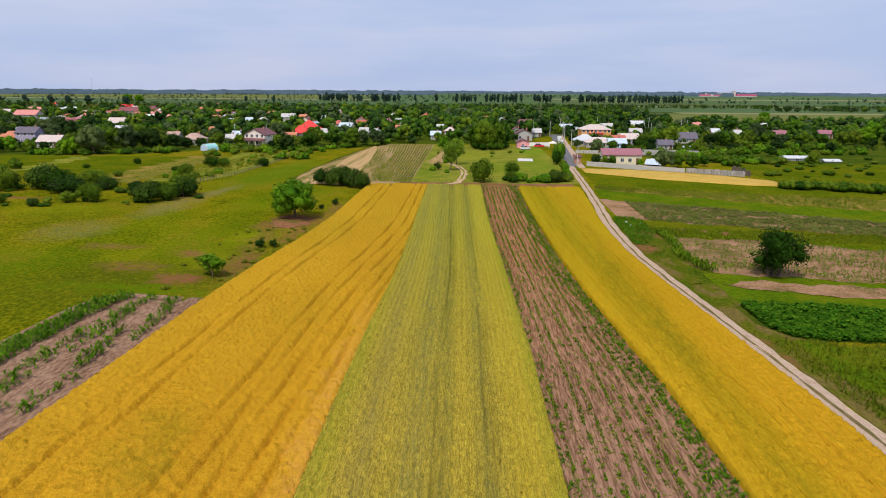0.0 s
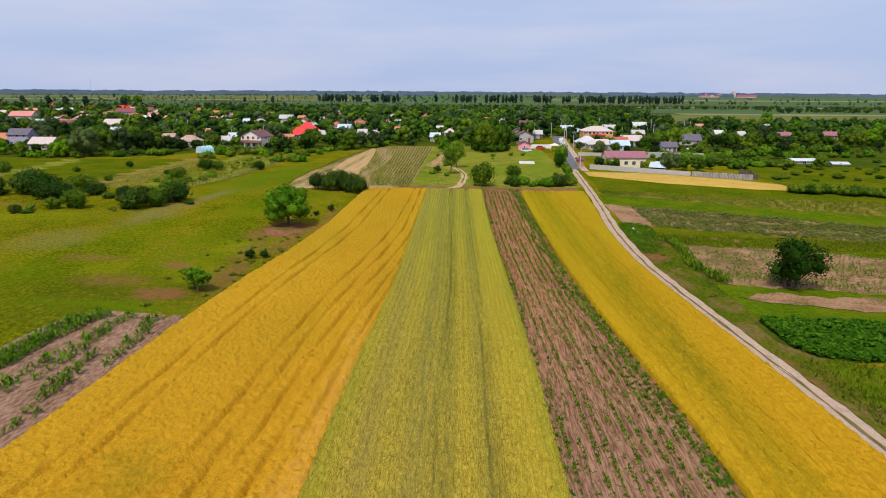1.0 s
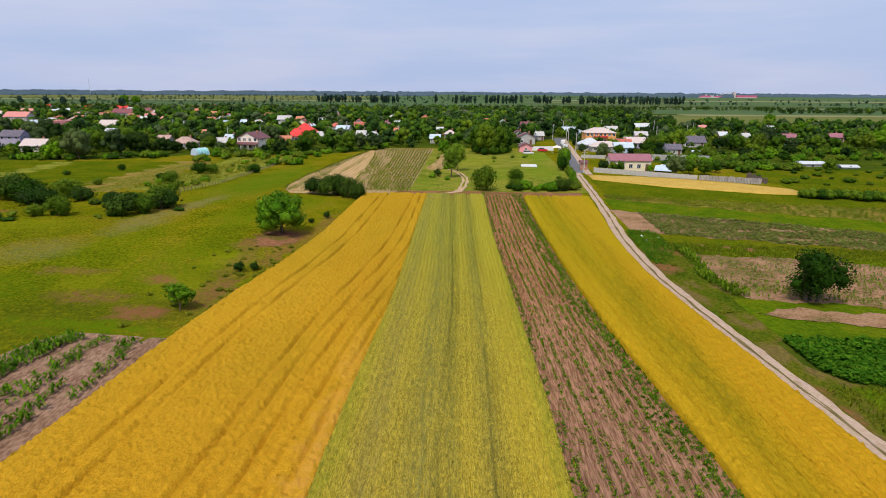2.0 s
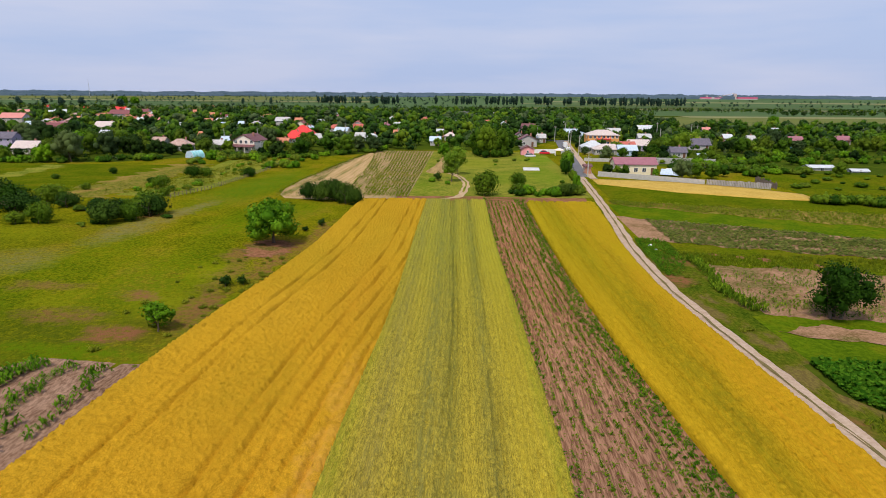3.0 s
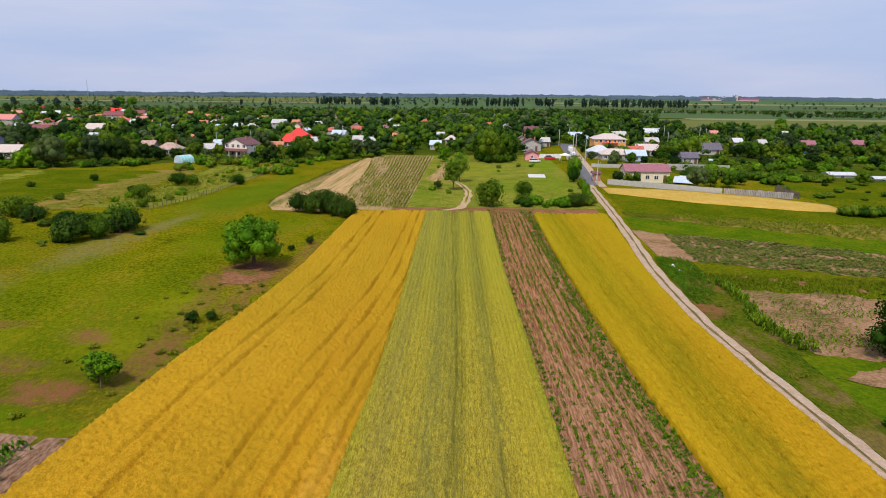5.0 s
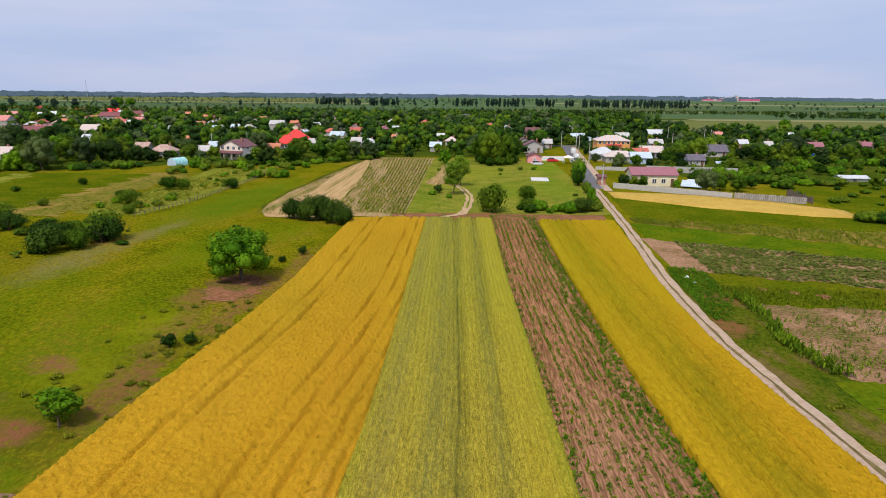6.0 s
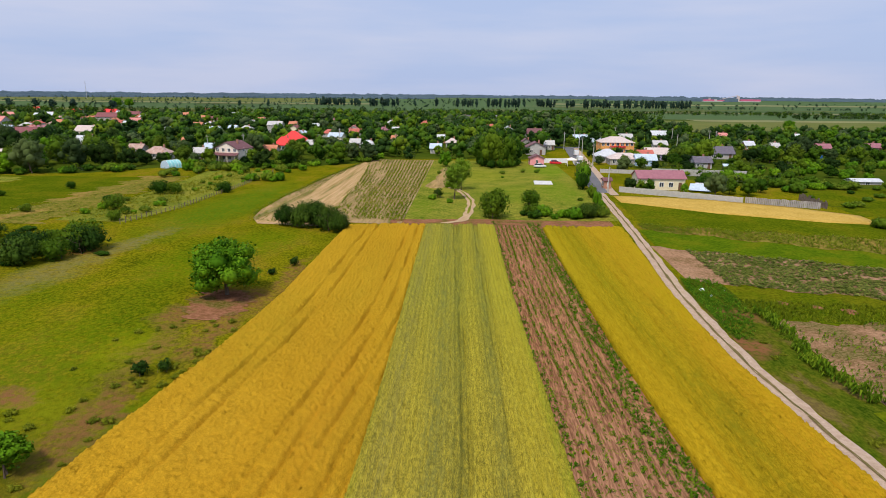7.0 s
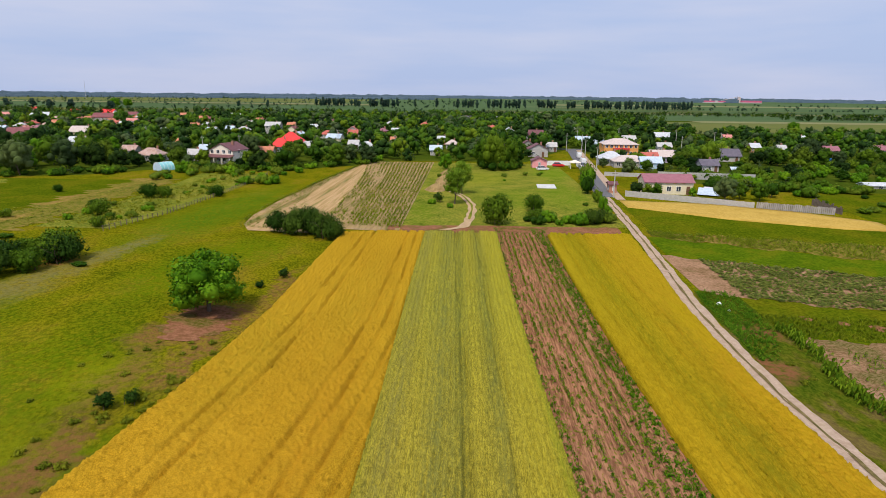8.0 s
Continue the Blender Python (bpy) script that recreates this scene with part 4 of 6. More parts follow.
plant_kind("shrub", 16, 2.0, 2.1, 0.0, 2800, 0.22, M_LEAFT, 36, 0.38, 0.05, 4, 3, 0.6)
plant_kind("weed_clump", 18, 0.40, 0.95, 0.0, 260, 0.14, M_LEAFV, 11, 0.42, 0.02, 2, 2, 0.6)
plant_kind("small_shrub", 17, 1.35, 0.85, 0.0, 700, 0.20, M_LEAFT, 12, 0.45, 0.03, 3, 2, 0.6)
for i, m in enumerate((M_LEAF, M_LEAFD, M_LEAF, M_LEAFB, M_LEAFG, M_LEAFD, M_LEAFO, M_LEAF)):
    plant_kind("garden_tree", 30 + i, 5.6 + 0.5 * (i % 6), 3.2 + 0.25 * (i % 6), 0.3, 1500, 0.46, m, 36, 0.38, 0.16, 1, 4)
for i, m in enumerate((M_LEAF, M_LEAFB, M_LEAFO)):
    plant_kind("garden_shrub", 40 + i, 2.4, 2.3, 0.0, 640, 0.34, m, 22, 0.42, 0.06, 3, 2, 0.6)
plant_kind("willow", 50, 9.0, 4.2, 0.4, 2600, 0.60, M_LEAFY, 34, 0.34, 0.25, 1, 5)
plant_kind("spruce", 51, 12.0, 2.6, 0.5, 1500, 0.7, M_LEAFD, 30, 0.32, 0.2, 1, 3, 1.9)
for i in range(3):
    plant_kind("poplar", 60 + i, 17.0, 4.4, 0.6, 520, 2.0, M_POPLAR, 24, 0.5, 0.3, 1, 3, 0.6)


def plant(kind, x, y, s=1.0, which=None, label="", name="tree", category="tree", group="", sz=None, yaw=None):
    proto = PLANTS[kind][rng.integers(0, len(PLANTS[kind])) if which is None else which]
    yaw = rng.uniform(0, 360) if yaw is None else yaw
    ob = thing(name, pose(x, y, float(H(x, y)) - 0.03, 0, 0, yaw) @ Matrix.Diagonal((s, s, sz or s, 1)), label, category, group)
    if "weed" not in kind:
        part("stem" if "shrub" in kind else "trunk", proto[1], None, ob)
    part("foliage" if "shrub" in kind or "weed" in kind else "crown", proto[0], None, ob)
    return ob


def woods(name, x, y, h, mat, label, n=46, leaf=1.7, category="trees", wide=0.42, filled=False):
    """A distant stand of trees: five uneven crowns of leaf sprays, turned, stretched and set out one by one."""
    z = H(x, y)
    yaw, flat, pick = rng.uniform(0, 6.28, len(x)), rng.uniform(0.85, 1.2, len(x)), rng.integers(0, 5, len(x))
    lv, ln, cv, cf, cn, c = [], [], [], [], [], 0
    for q in range(5):
        t = pick == q
        p, e, cen, size = crown_points(rng, n, wide * 1.15, 0.04, 1.0, 14 if filled else 9, wide * 0.48)
        v = leaf_quads(p, e, np.full(n, leaf / 7), rng)
        core = inner_foliage(cen, size, 0.03, rng, 0.76) if filled else (np.zeros((0, 3)), np.zeros((0, 3), int), np.zeros((0, 3)))
        co, si = np.cos(yaw[t])[:, None], np.sin(yaw[t])[:, None]

        def set_out(w, stand):
            a, b = w[None, :, 0] * co - w[None, :, 1] * si, w[None, :, 0] * si + w[None, :, 1] * co
            k = (h[t] * flat[t])[:, None] if stand else 1.0
            up = np.broadcast_to(w[None, :, 2], a.shape)
            return np.stack([a * k + (x[t][:, None] if stand else 0), b * k + (y[t][:, None] if stand else 0), up * h[t][:, None] + z[t][:, None] if stand else up], -1).reshape(-1, 3)

        lv.append(set_out(v, True)), ln.append(set_out(soft_normals(e, rng), False))
        if len(core[0]):
            cv.append(set_out(core[0], True)), cn.append(set_out(core[2], False))
            cf.append((core[1][None] + (np.arange(int(t.sum())) * len(core[0]))[:, None, None]).reshape(-1, 3) + c)
            c += len(core[0]) * int(t.sum())
    core = (np.concatenate(cv), np.concatenate(cf), np.concatenate(cn)) if cv else (np.zeros((0, 3)), np.zeros((0, 3), int), np.zeros((0, 3)))
    ob = new(name, crown_mesh(name, np.concatenate(lv), np.concatenate(ln), core, mat))
    return tagged(ob, label, category, kind="stuff")


def mixed_woods(name, x, y, h, label, **kw):
    """Stands of four shades of green, tree by tree."""
    k = rng.uniform(0, 1, len(x))
    for lo, hi, mat, tint in ((0, 0.36, M_WOODSD, "dark "), (0.36, 0.76, M_WOODS, ""), (0.76, 0.87, M_WOODSG, "greyish "), (0.87, 1.01, M_WOODSB, "light ")):
        s = (k >= lo) & (k < hi)
        if s.any():
            woods(name, x[s], y[s], h[s], mat, tint + label, **kw)


# ---- houses ----
def box(bm, x0, x1, y0, y1, z0, z1):
    vs = [bm.verts.new(p) for p in ((x0, y0, z0), (x1, y0, z0), (x1, y1, z0), (x0, y1, z0), (x0, y0, z1), (x1, y0, z1), (x1, y1, z1), (x0, y1, z1))]
    for f in ((0, 3, 2, 1), (4, 5, 6, 7), (0, 1, 5, 4), (1, 2, 6, 5), (2, 3, 7, 6), (3, 0, 4, 7)):
        bm.faces.new([vs[i] for i in f])
    return vs


def box_bm(*b):
    bm = bmesh.new()
    box(bm, *b)
    return bm


def plain(name, a, b, rough=0.8, metallic=0.0, scale=1.5, stretch=(1, 1, 1), fine=None, bump=0.15):
    return material(name, two(a, b), fine, scale=scale, fine_scale=7, stretch=stretch, rough=rough, metallic=metallic, bump=bump, spec=0.3)


ROOF = {
    "maroon": plain("maroon_roof", (0.17, 0.055, 0.060), (0.26, 0.09, 0.095), 0.6),
    "brown": plain("brown_roof", (0.13, 0.055, 0.060), (0.20, 0.085, 0.09), 0.6),
    "purple": plain("purple_brown_roof", (0.28, 0.11, 0.14), (0.36, 0.15, 0.18), 0.55),
    "red": plain("bright_red_roof", (0.78, 0.035, 0.035), (0.9, 0.06, 0.055), 0.55),
    "salmon": plain("salmon_roof", (0.55, 0.20, 0.18), (0.66, 0.28, 0.25), 0.7),
    "orange": plain("orange_tile_roof", (0.46, 0.16, 0.09), (0.60, 0.25, 0.15), 0.8),
    "brick": plain("brick_red_roof", (0.42, 0.10, 0.08), (0.55, 0.16, 0.12), 0.8),
    "rust": plain("rust_streaked_roof", (0.55, 0.42, 0.38), (0.36, 0.20, 0.15), 0.7, stretch=(2, 0.4, 1)),
    "grey": plain("grey_sheet_roof", (0.42, 0.41, 0.42), (0.56, 0.54, 0.54), 0.6),
    "rose": plain("grey_rose_roof", (0.52, 0.43, 0.41), (0.64, 0.54, 0.51), 0.7),
    "white": plain("white_sheet_roof", (0.46, 0.48, 0.52), (0.64, 0.66, 0.70), 0.5),
    "blue": plain("pale_blue_roof", (0.42, 0.52, 0.64), (0.58, 0.67, 0.78), 0.45),
    "dark": plain("dark_slate_roof", (0.10, 0.09, 0.12), (0.17, 0.15, 0.19), 0.7),
    "teal": plain("teal_sheeting", (0.20, 0.52, 0.56), (0.34, 0.68, 0.72), 0.5),
}
WALL = {
    "white": plain("white_plaster", (0.36, 0.34, 0.32), (0.52, 0.49, 0.46), 0.9),
    "cream": plain("cream_plaster", (0.78, 0.68, 0.48), (0.86, 0.77, 0.58), 0.9),
    "peach": plain("peach_plaster", (0.86, 0.73, 0.62), (0.90, 0.80, 0.71), 0.9),
    "orange": plain("orange_plaster", (0.84, 0.36, 0.10), (0.90, 0.44, 0.15), 0.9),
    "pink": plain("pink_plaster", (0.86, 0.32, 0.36), (0.92, 0.42, 0.44), 0.9),
    "grey": plain("grey_render", (0.42, 0.40, 0.40), (0.54, 0.51, 0.50), 0.95),
    "brick": plain("brick_wall", (0.42, 0.20, 0.13), (0.52, 0.27, 0.18), 0.95),
    "red": plain("red_paint", (0.60, 0.05, 0.05), (0.70, 0.08, 0.07), 0.7),
    "lilac": plain("lilac_plaster", (0.42, 0.36, 0.52), (0.50, 0.44, 0.60), 0.9),
    "blue": plain("pale_blue_paint", (0.40, 0.55, 0.72), (0.52, 0.65, 0.80), 0.8),
}
M_FRAME = plain("white_window_frame", (0.75, 0.75, 0.75), (0.85, 0.85, 0.85), 0.5, bump=0)
M_GLASS = plain("dark_window_glass", (0.03, 0.035, 0.05), (0.06, 0.07, 0.09), 0.08, bump=0)
M_DOOR = plain("brown_door", (0.14, 0.07, 0.04), (0.20, 0.10, 0.06), 0.6)
M_CHIM = plain("chimney_brick", (0.36, 0.17, 0.12), (0.46, 0.24, 0.17), 0.95)
M_CONC = plain("grey_concrete", (0.40, 0.39, 0.37), (0.54, 0.52, 0.50), 0.95, fine=two((0.3, 0.29, 0.27), (0.6, 0.58, 0.56)))
M_PLANK = plain("weathered_plank", (0.27, 0.245, 0.245), (0.44, 0.41, 0.405), 0.95, stretch=(1, 1, 0.2))
M_OLDWOOD = plain("old_wood", (0.12, 0.09, 0.07), (0.22, 0.17, 0.13), 0.95)
M_WHITE = plain("white_sheet", (0.80, 0.80, 0.81), (0.90, 0.90, 0.91), 0.6)
HOUSES, EAVES = [], []


def roof_mesh(w, d, z, rise, style, over=0.35, thick=0.14):
    """A pitched roof with overhang and thickness; its ridge runs along x."""
    X, Y = w / 2 + over, d / 2 + over
    drop = rise * over / (d / 2)
    ridge = {"hip": max(w / 2 - d / 2 * 0.95, 0.05), "gable": X, "half": w / 2 - d * 0.22}[style]
    bm = bmesh.new()
    tops = []
    for dz in (0, thick):
        c = [bm.verts.new(p) for p in ((-X, -Y, z - drop + dz), (X, -Y, z - drop + dz), (X, Y, z - drop + dz), (-X, Y, z - drop + dz))]
        rdg = [bm.verts.new((-ridge, 0, z + rise + dz)), bm.verts.new((ridge, 0, z + rise + dz))]
        tops.append((c, rdg))
        fs = [(c[0], c[1], rdg[1], rdg[0]), (c[2], c[3], rdg[0], rdg[1]), (c[1], c[2], rdg[1]), (c[3], c[0], rdg[0])]
        if style == "gable":
            fs = fs[:2]
        for f in fs:
            bm.faces.new(f if dz else f[::-1])
    (c, r0), (C, r1) = tops
    loop = [c[0], c[1], r0[1], c[2], c[3], r0[0]] if style == "gable" else c
    loop2 = [C[0], C[1], r1[1], C[2], C[3], r1[0]] if style == "gable" else C
    for i in range(len(loop)):
        j = (i + 1) % len(loop)
        bm.faces.new((loop[i], loop[j], loop2[j], loop2[i]))
    return bm


def wall_mesh(w, d, z, rise, gable):
    bm = bmesh.new()
    v = box(bm, -w / 2, w / 2, -d / 2, d / 2, -0.6, z)
    if gable:
        for sx, (a, b) in ((-1, (v[4], v[7])), (1, (v[5], v[6]))):
            g = bm.verts.new((sx * w / 2, 0, z + rise * 0.98))
            g2 = bm.verts.new((sx * (w / 2 - 0.25), 0, z + rise * 0.98))
            a2, b2 = bm.verts.new((sx * (w / 2 - 0.25), -d / 2, z)), bm.verts.new((sx * (w / 2 - 0.25), d / 2, z))
            for f in ((a, b, g), (a2, b2, g2), (a, g, g2, a2), (b, g, g2, b2)):
                bm.faces.new(f)
        bmesh.ops.recalc_face_normals(bm, faces=bm.faces)
    return bm


def window(parent, x, y, z, w, h, face):
    """A framed window standing proud of a wall; face: 0 south, 1 east, 2 north, 3 west."""
    fr = bmesh.new()
    t = 0.1
    for b in ((-w / 2, w / 2, -h / 2, -h / 2 + t), (-w / 2, w / 2, h / 2 - t, h / 2), (-w / 2, -w / 2 + t, -h / 2 + t, h / 2 - t), (w / 2 - t, w / 2, -h / 2 + t, h / 2 - t), (-t / 3, t / 3, -h / 2 + t, h / 2 - t)):
        box(fr, b[0], b[1], -0.07, 0.02, b[2], b[3])
    ob = part("window", fr, M_FRAME, parent)
    ob.matrix_basis = pose(x, y, z, 0, 0, face * 90)
    part("pane", box_bm(-w / 2 + t, w / 2 - t, -0.03, 0.01, -h / 2 + t, h / 2 - t), M_GLASS, ob)
    return ob


def house(x, y, w, d=None, eave=2.35, rise=None, roof="grey", wall="white", yaw=0.0, style="gable", storeys=1, turn=False, windows=3, label="", chimney=True, name="house", door=True, category="house"):
    """A house with its south wall towards the fields; turn sets the gable to the south."""
    d = d or min(max(w * 0.75, 5.0), 9.0)
    if storeys == 2 and eave < 4:
        eave = 4.7
    span = (w if turn else d)
    rise = rise or span * 0.33
    z = float(H(x, y))
    HOUSES.append((x, y + d / 2, max(w, d) / 2 + 1.5))
    EAVES.append((x, y, w / 2, eave + rise * 0.15 if storeys == 1 else eave - 2.4))
    ob = thing(name, pose(x, y + d / 2, z, 0, 0, yaw), label or f"{'two-storey' if storeys == 2 else 'low'} {wall} house with a {roof} roof", category)
    body = part("wall", wall_mesh(d, w, eave, rise, style != "hip") if turn else wall_mesh(w, d, eave, rise, style != "hip"), WALL[wall], ob)
    rf = part("roof", roof_mesh(d, w, eave, rise, style) if turn else roof_mesh(w, d, eave, rise, style), ROOF[roof], ob)
    if turn:
        body.matrix_basis = pose(0, 0, 0, 0, 0, 90)
        rf.matrix_basis = pose(0, 0, 0, 0, 0, 90)
    for s in range(storeys):
        zz = 1.45 + 2.65 * s if eave > 2.3 else eave * 0.55
        for i in range(windows):
            u = (i + 0.5) / windows
            if door and s == 0 and i == windows - 1:
                part("door", box_bm(-0.45, 0.45, -0.06, 0.02, 0, 2.05), M_DOOR, ob).matrix_basis = pose(-w / 2 + w * u, -d / 2, 0.0)
                continue
            window(ob, -w / 2 + w * u, -d / 2, zz, min(1.2, w * 0.16), 1.25, 0)
        for face, sx in ((1, 1), (3, -1)):
            window(ob, sx * w / 2, -d * 0.12, zz, 1.1, 1.2, face)
    if chimney:
        zc = eave + rise * 0.55
        part("chimney", box_bm(-0.28, 0.28, -0.28, 0.28, zc - 0.6, eave + rise + 0.7), M_CHIM, ob).matrix_basis = pose(w * 0.18, 0.25 * d * (not turn), 0)
    return ob


# ---- village: the houses that stand out ----
# white two-storey house with a brown gable roof and a lower porch roof
h2 = house(-82.6, 252.0, 9.2, 9.0, eave=4.5, rise=2.3, roof="brown", wall="peach", yaw=-14, turn=True, windows=4, storeys=2, label="two-storey peach house with a brown gable roof and porch", door=False)
pr = bmesh.new()
for f in (((-5.2, -6.9, 2.45), (5.2, -6.9, 2.45), (5.2, -4.5, 3.15), (-5.2, -4.5, 3.15)), ((-5.2, -6.9, 2.33), (-5.2, -4.5, 3.03), (5.2, -4.5, 3.03), (5.2, -6.9, 2.33))):
    pr.faces.new([pr.verts.new(p) for p in f])
part("porch_roof", pr, ROOF["brown"], h2, "brown sheet porch roof")
for px in (-4.8, -1.6, 1.6, 4.8):
    part("post", box_bm(px - 0.12, px + 0.12, -6.75, -6.5, -0.3, 2.45), WALL["peach"], h2)
# bright red hipped roofs
house(-75.5, 303.0, 10.5, 9.5, eave=3.8, rise=3.6, roof="red", wall="white", style="hip", storeys=1, windows=4, label="large house with a bright red hipped roof", yaw=8)
house(-76.5, 293.0, 8.0, 6.5, eave=2.7, rise=3.0, roof="red", wall="white", style="hip", label="low wing with a bright red hipped roof", yaw=8)
# orange building with a grey hipped roof
ob = house(61.6, 297.0, 13.6, 9.5, eave=4.9, rise=2.0, roof="rose", wall="orange", style="hip", storeys=2, windows=7, label="long two-storey orange building with a grey hipped roof", door=False, chimney=False)
part("balcony", box_bm(-3.2, 3.2, -5.6, -4.75, 2.9, 3.5), WALL["red"], ob, "dark red balcony front")
# white house with pale hipped roofs in front of it
house(51.0, 264.0, 8.6, 7.5, eave=2.5, rise=2.2, roof="white", wall="white", style="hip", label="white bungalow with a pale metal hipped roof", windows=5)
house(55.6, 258.0, 11.0, 6.5, eave=2.2, rise=1.7, roof="rose", wall="white", style="hip", label="white wing with a pale grey hipped roof", windows=4, chimney=False)
# long cream house behind the concrete wall
lb = house(50.6, 201.0, 12.0, 6.5, eave=3.1, rise=1.6, roof="purple", wall="cream", windows=5, label="long cream house with a purple-brown sheet roof", chimney=False)
# houses left of the street
house(24.2, 254.0, 4.9, 5.0, eave=2.3, rise=1.1, roof="brown", wall="pink", turn=True, windows=1, door=False, chimney=False, label="small pink house with a brown roof", category="shed")
house(27.8, 291.0, 7.6, 7.0, eave=3.1, rise=1.9, roof="brown", wall="grey", turn=True, windows=2, label="grey unplastered house with a brown roof")
house(36.9, 201.8, 1.9, 2.6, eave=2.2, rise=0.5, roof="brown", wall="brick", windows=1, door=False, chimney=False, name="shed", label="small brick shed by the street", category="shed")
# long low white greenhouse and the teal one
house(112.2, 216.0, 7.6, 4.0, eave=0.9, rise=0.6, roof="white", wall="white", windows=1, door=False, chimney=False, name="greenhouse", label="long low white plastic greenhouse", category="greenhouse")
house(121.3, 211.5, 5.0, 3.0, eave=0.5, rise=0.5, roof="white", wall="white", windows=1, door=False, chimney=False, name="greenhouse", label="small low white plastic greenhouse", category="greenhouse")


def tunnel(x, y, w, length, h, yaw, label):
    """A rounded plastic greenhouse over hoops."""
    ob = thing("greenhouse", pose(x, y, float(H(x, y)), 0, 0, yaw), label, "greenhouse")
    HOUSES.append((x, y, length / 2 + 1.5))
    a = np.linspace(0, math.pi, 13)
    ring = np.stack([0 * a, -np.cos(a) * w / 2, np.sin(a) ** 0.8 * h], 1)
    v = np.concatenate([ring - (length / 2, 0, 0.05), ring + (length / 2, 0, -0.05)])
    i = np.arange(12)
    part("cover", mesh_np("cover", v, np.stack([i, i + 1, i + 14, i + 13], 1)[:, ::-1], ROOF["teal"], True), None, ob)
    for sx in (-1, 1):
        bm = bmesh.new()
        vs = [bm.verts.new((sx * length / 2, float(q[1]), float(q[2]) - 0.05)) for q in ring]
        bm.faces.new(vs)
        part("end_panel", bm, WALL["blue"], ob)
    for k in range(5):
        q = ring + (-length / 2 + length * k / 4, 0, 0.0)
        hv, hf = tube(q * (1, 1.01, 1.015), [0.05] * len(q), 5)
        part("hoop", mesh_np("hoop", hv, hf, M_WHITE), None, ob)
    return ob


tunnel(-94.5, 233.5, 4.4, 4.6, 2.5, 60, "rounded teal plastic tunnel greenhouse beside the gardens")
# ---- the rest of the village ----
house(-223.5, 344.3, 13.6, roof="maroon", wall="white")
house(-167.3, 303.9, 8.5, roof="white", wall="white")
house(-207.1, 368.2, 11.2, roof="rose", wall="cream")
house(-267.7, 491.9, 16.2, roof="maroon", wall="white", storeys=2)
house(-111.0, 255.2, 8.5, roof="rust", wall="grey", style='hip')
house(-126.6, 270.8, 5.4, roof="rust", wall="white")
house(-223.4, 441.4, 7.9, roof="white", wall="white")
house(-123.9, 307.8, 3.8, roof="orange", wall="brick")
house(-146.6, 393.9, 5.7, roof="blue", wall="white")
house(-211.6, 602.5, 10.1, roof="white", wall="white")
house(-215.0, 543.6, 8.1, roof="orange", wall="white")
house(-259.1, 601.6, 9.1, roof="orange", wall="white")
house(-114.6, 405.2, 8.5, roof="grey", wall="white", storeys=2)
house(-101.0, 278.7, 4.7, roof="blue", wall="grey")
house(-97.0, 258.9, 4.3, roof="grey", wall="grey")
house(-76.0, 273.6, 5.9, roof="orange", wall="white", eave=2.3)
house(-386.8, 551.2, 13.8, roof="salmon", wall="white")
house(-359.9, 559.1, 12.1, roof="white", wall="white")
house(-400.8, 662.6, 10.1, roof="red", wall="white")
house(-362.7, 658.5, 12.2, roof="red", wall="white")
house(-346.9, 647.1, 4.9, roof="white", wall="white")
house(-312.2, 612.7, 9.2, roof="maroon", wall="white")
house(-502.5, 747.7, 7.6, roof="red", wall="white")
house(-264.0, 385.8, 5.0, roof="blue", wall="white")
house(-246.0, 389.5, 5.6, roof="purple", wall="grey")
house(-75.4, 375.0, 7.2, roof="brick", wall="white", style='hip')
house(-63.1, 386.0, 6.2, roof="brick", wall="white")
house(-65.8, 300.5, 5.1, roof="grey", wall="grey")
house(-49.5, 310.9, 4.4, roof="grey", wall="white")
house(-42.7, 303.9, 6.1, roof="white", wall="white", style='hip')
house(-7.0, 320.2, 5.5, roof="rose", wall="white", style='hip')
house(-12.8, 291.2, 4.5, roof="blue", wall="white", eave=2.2)
house(-12.3, 344.2, 4.9, roof="white", wall="brick")
house(-4.4, 588.8, 12.8, roof="dark", wall="white")
house(15.3, 454.0, 4.5, roof="brick", wall="white")
house(24.4, 416.8, 7.4, roof="white", wall="white", turn=True)
house(36.5, 390.8, 10.1, roof="brown", wall="grey")
house(26.4, 319.7, 6.0, roof="brown", wall="white", turn=True)
house(36.0, 313.0, 4.2, roof="grey", wall="white")
house(-34.9, 333.9, 2.6, roof="orange", wall="white")
house(56.7, 348.7, 8.3, roof="blue", wall="grey")
house(59.9, 333.4, 5.3, roof="blue", wall="white")
house(65.9, 271.0, 5.8, roof="brick", wall="brick", eave=2.3)
house(71.7, 275.5, 8.4, roof="rose", wall="lilac")
house(61.9, 255.1, 6.9, roof="blue", wall="blue", eave=2.2)
house(105.2, 386.1, 9.3, roof="white", wall="white")
house(81.2, 363.0, 7.5, roof="grey", wall="white")
house(86.3, 320.4, 6.0, roof="grey", wall="grey")
house(79.1, 249.5, 5.6, roof="dark", wall="grey", eave=2.2)
house(139.3, 383.9, 4.3, roof="salmon", wall="white")
house(127.0, 323.7, 4.1, roof="white", wall="brick")
house(153.5, 312.3, 5.9, roof="purple", wall="brick")
house(178.2, 318.2, 6.5, roof="purple", wall="white")
house(98.4, 282.9, 9.6, roof="dark", wall="grey", eave=2.2)
house(-295.7, 413.9, 15.6, roof="salmon", wall="white", storeys=2)
house(-177.7, 251.1, 8.5, roof="dark", wall="lilac", storeys=2)
house(-185.4, 250.4, 6.3, roof="orange", wall="lilac")
house(-159.7, 237.9, 8.9, roof="rose", wall="white")
house(-206.5, 287.7, 7.2, roof="blue", wall="white")
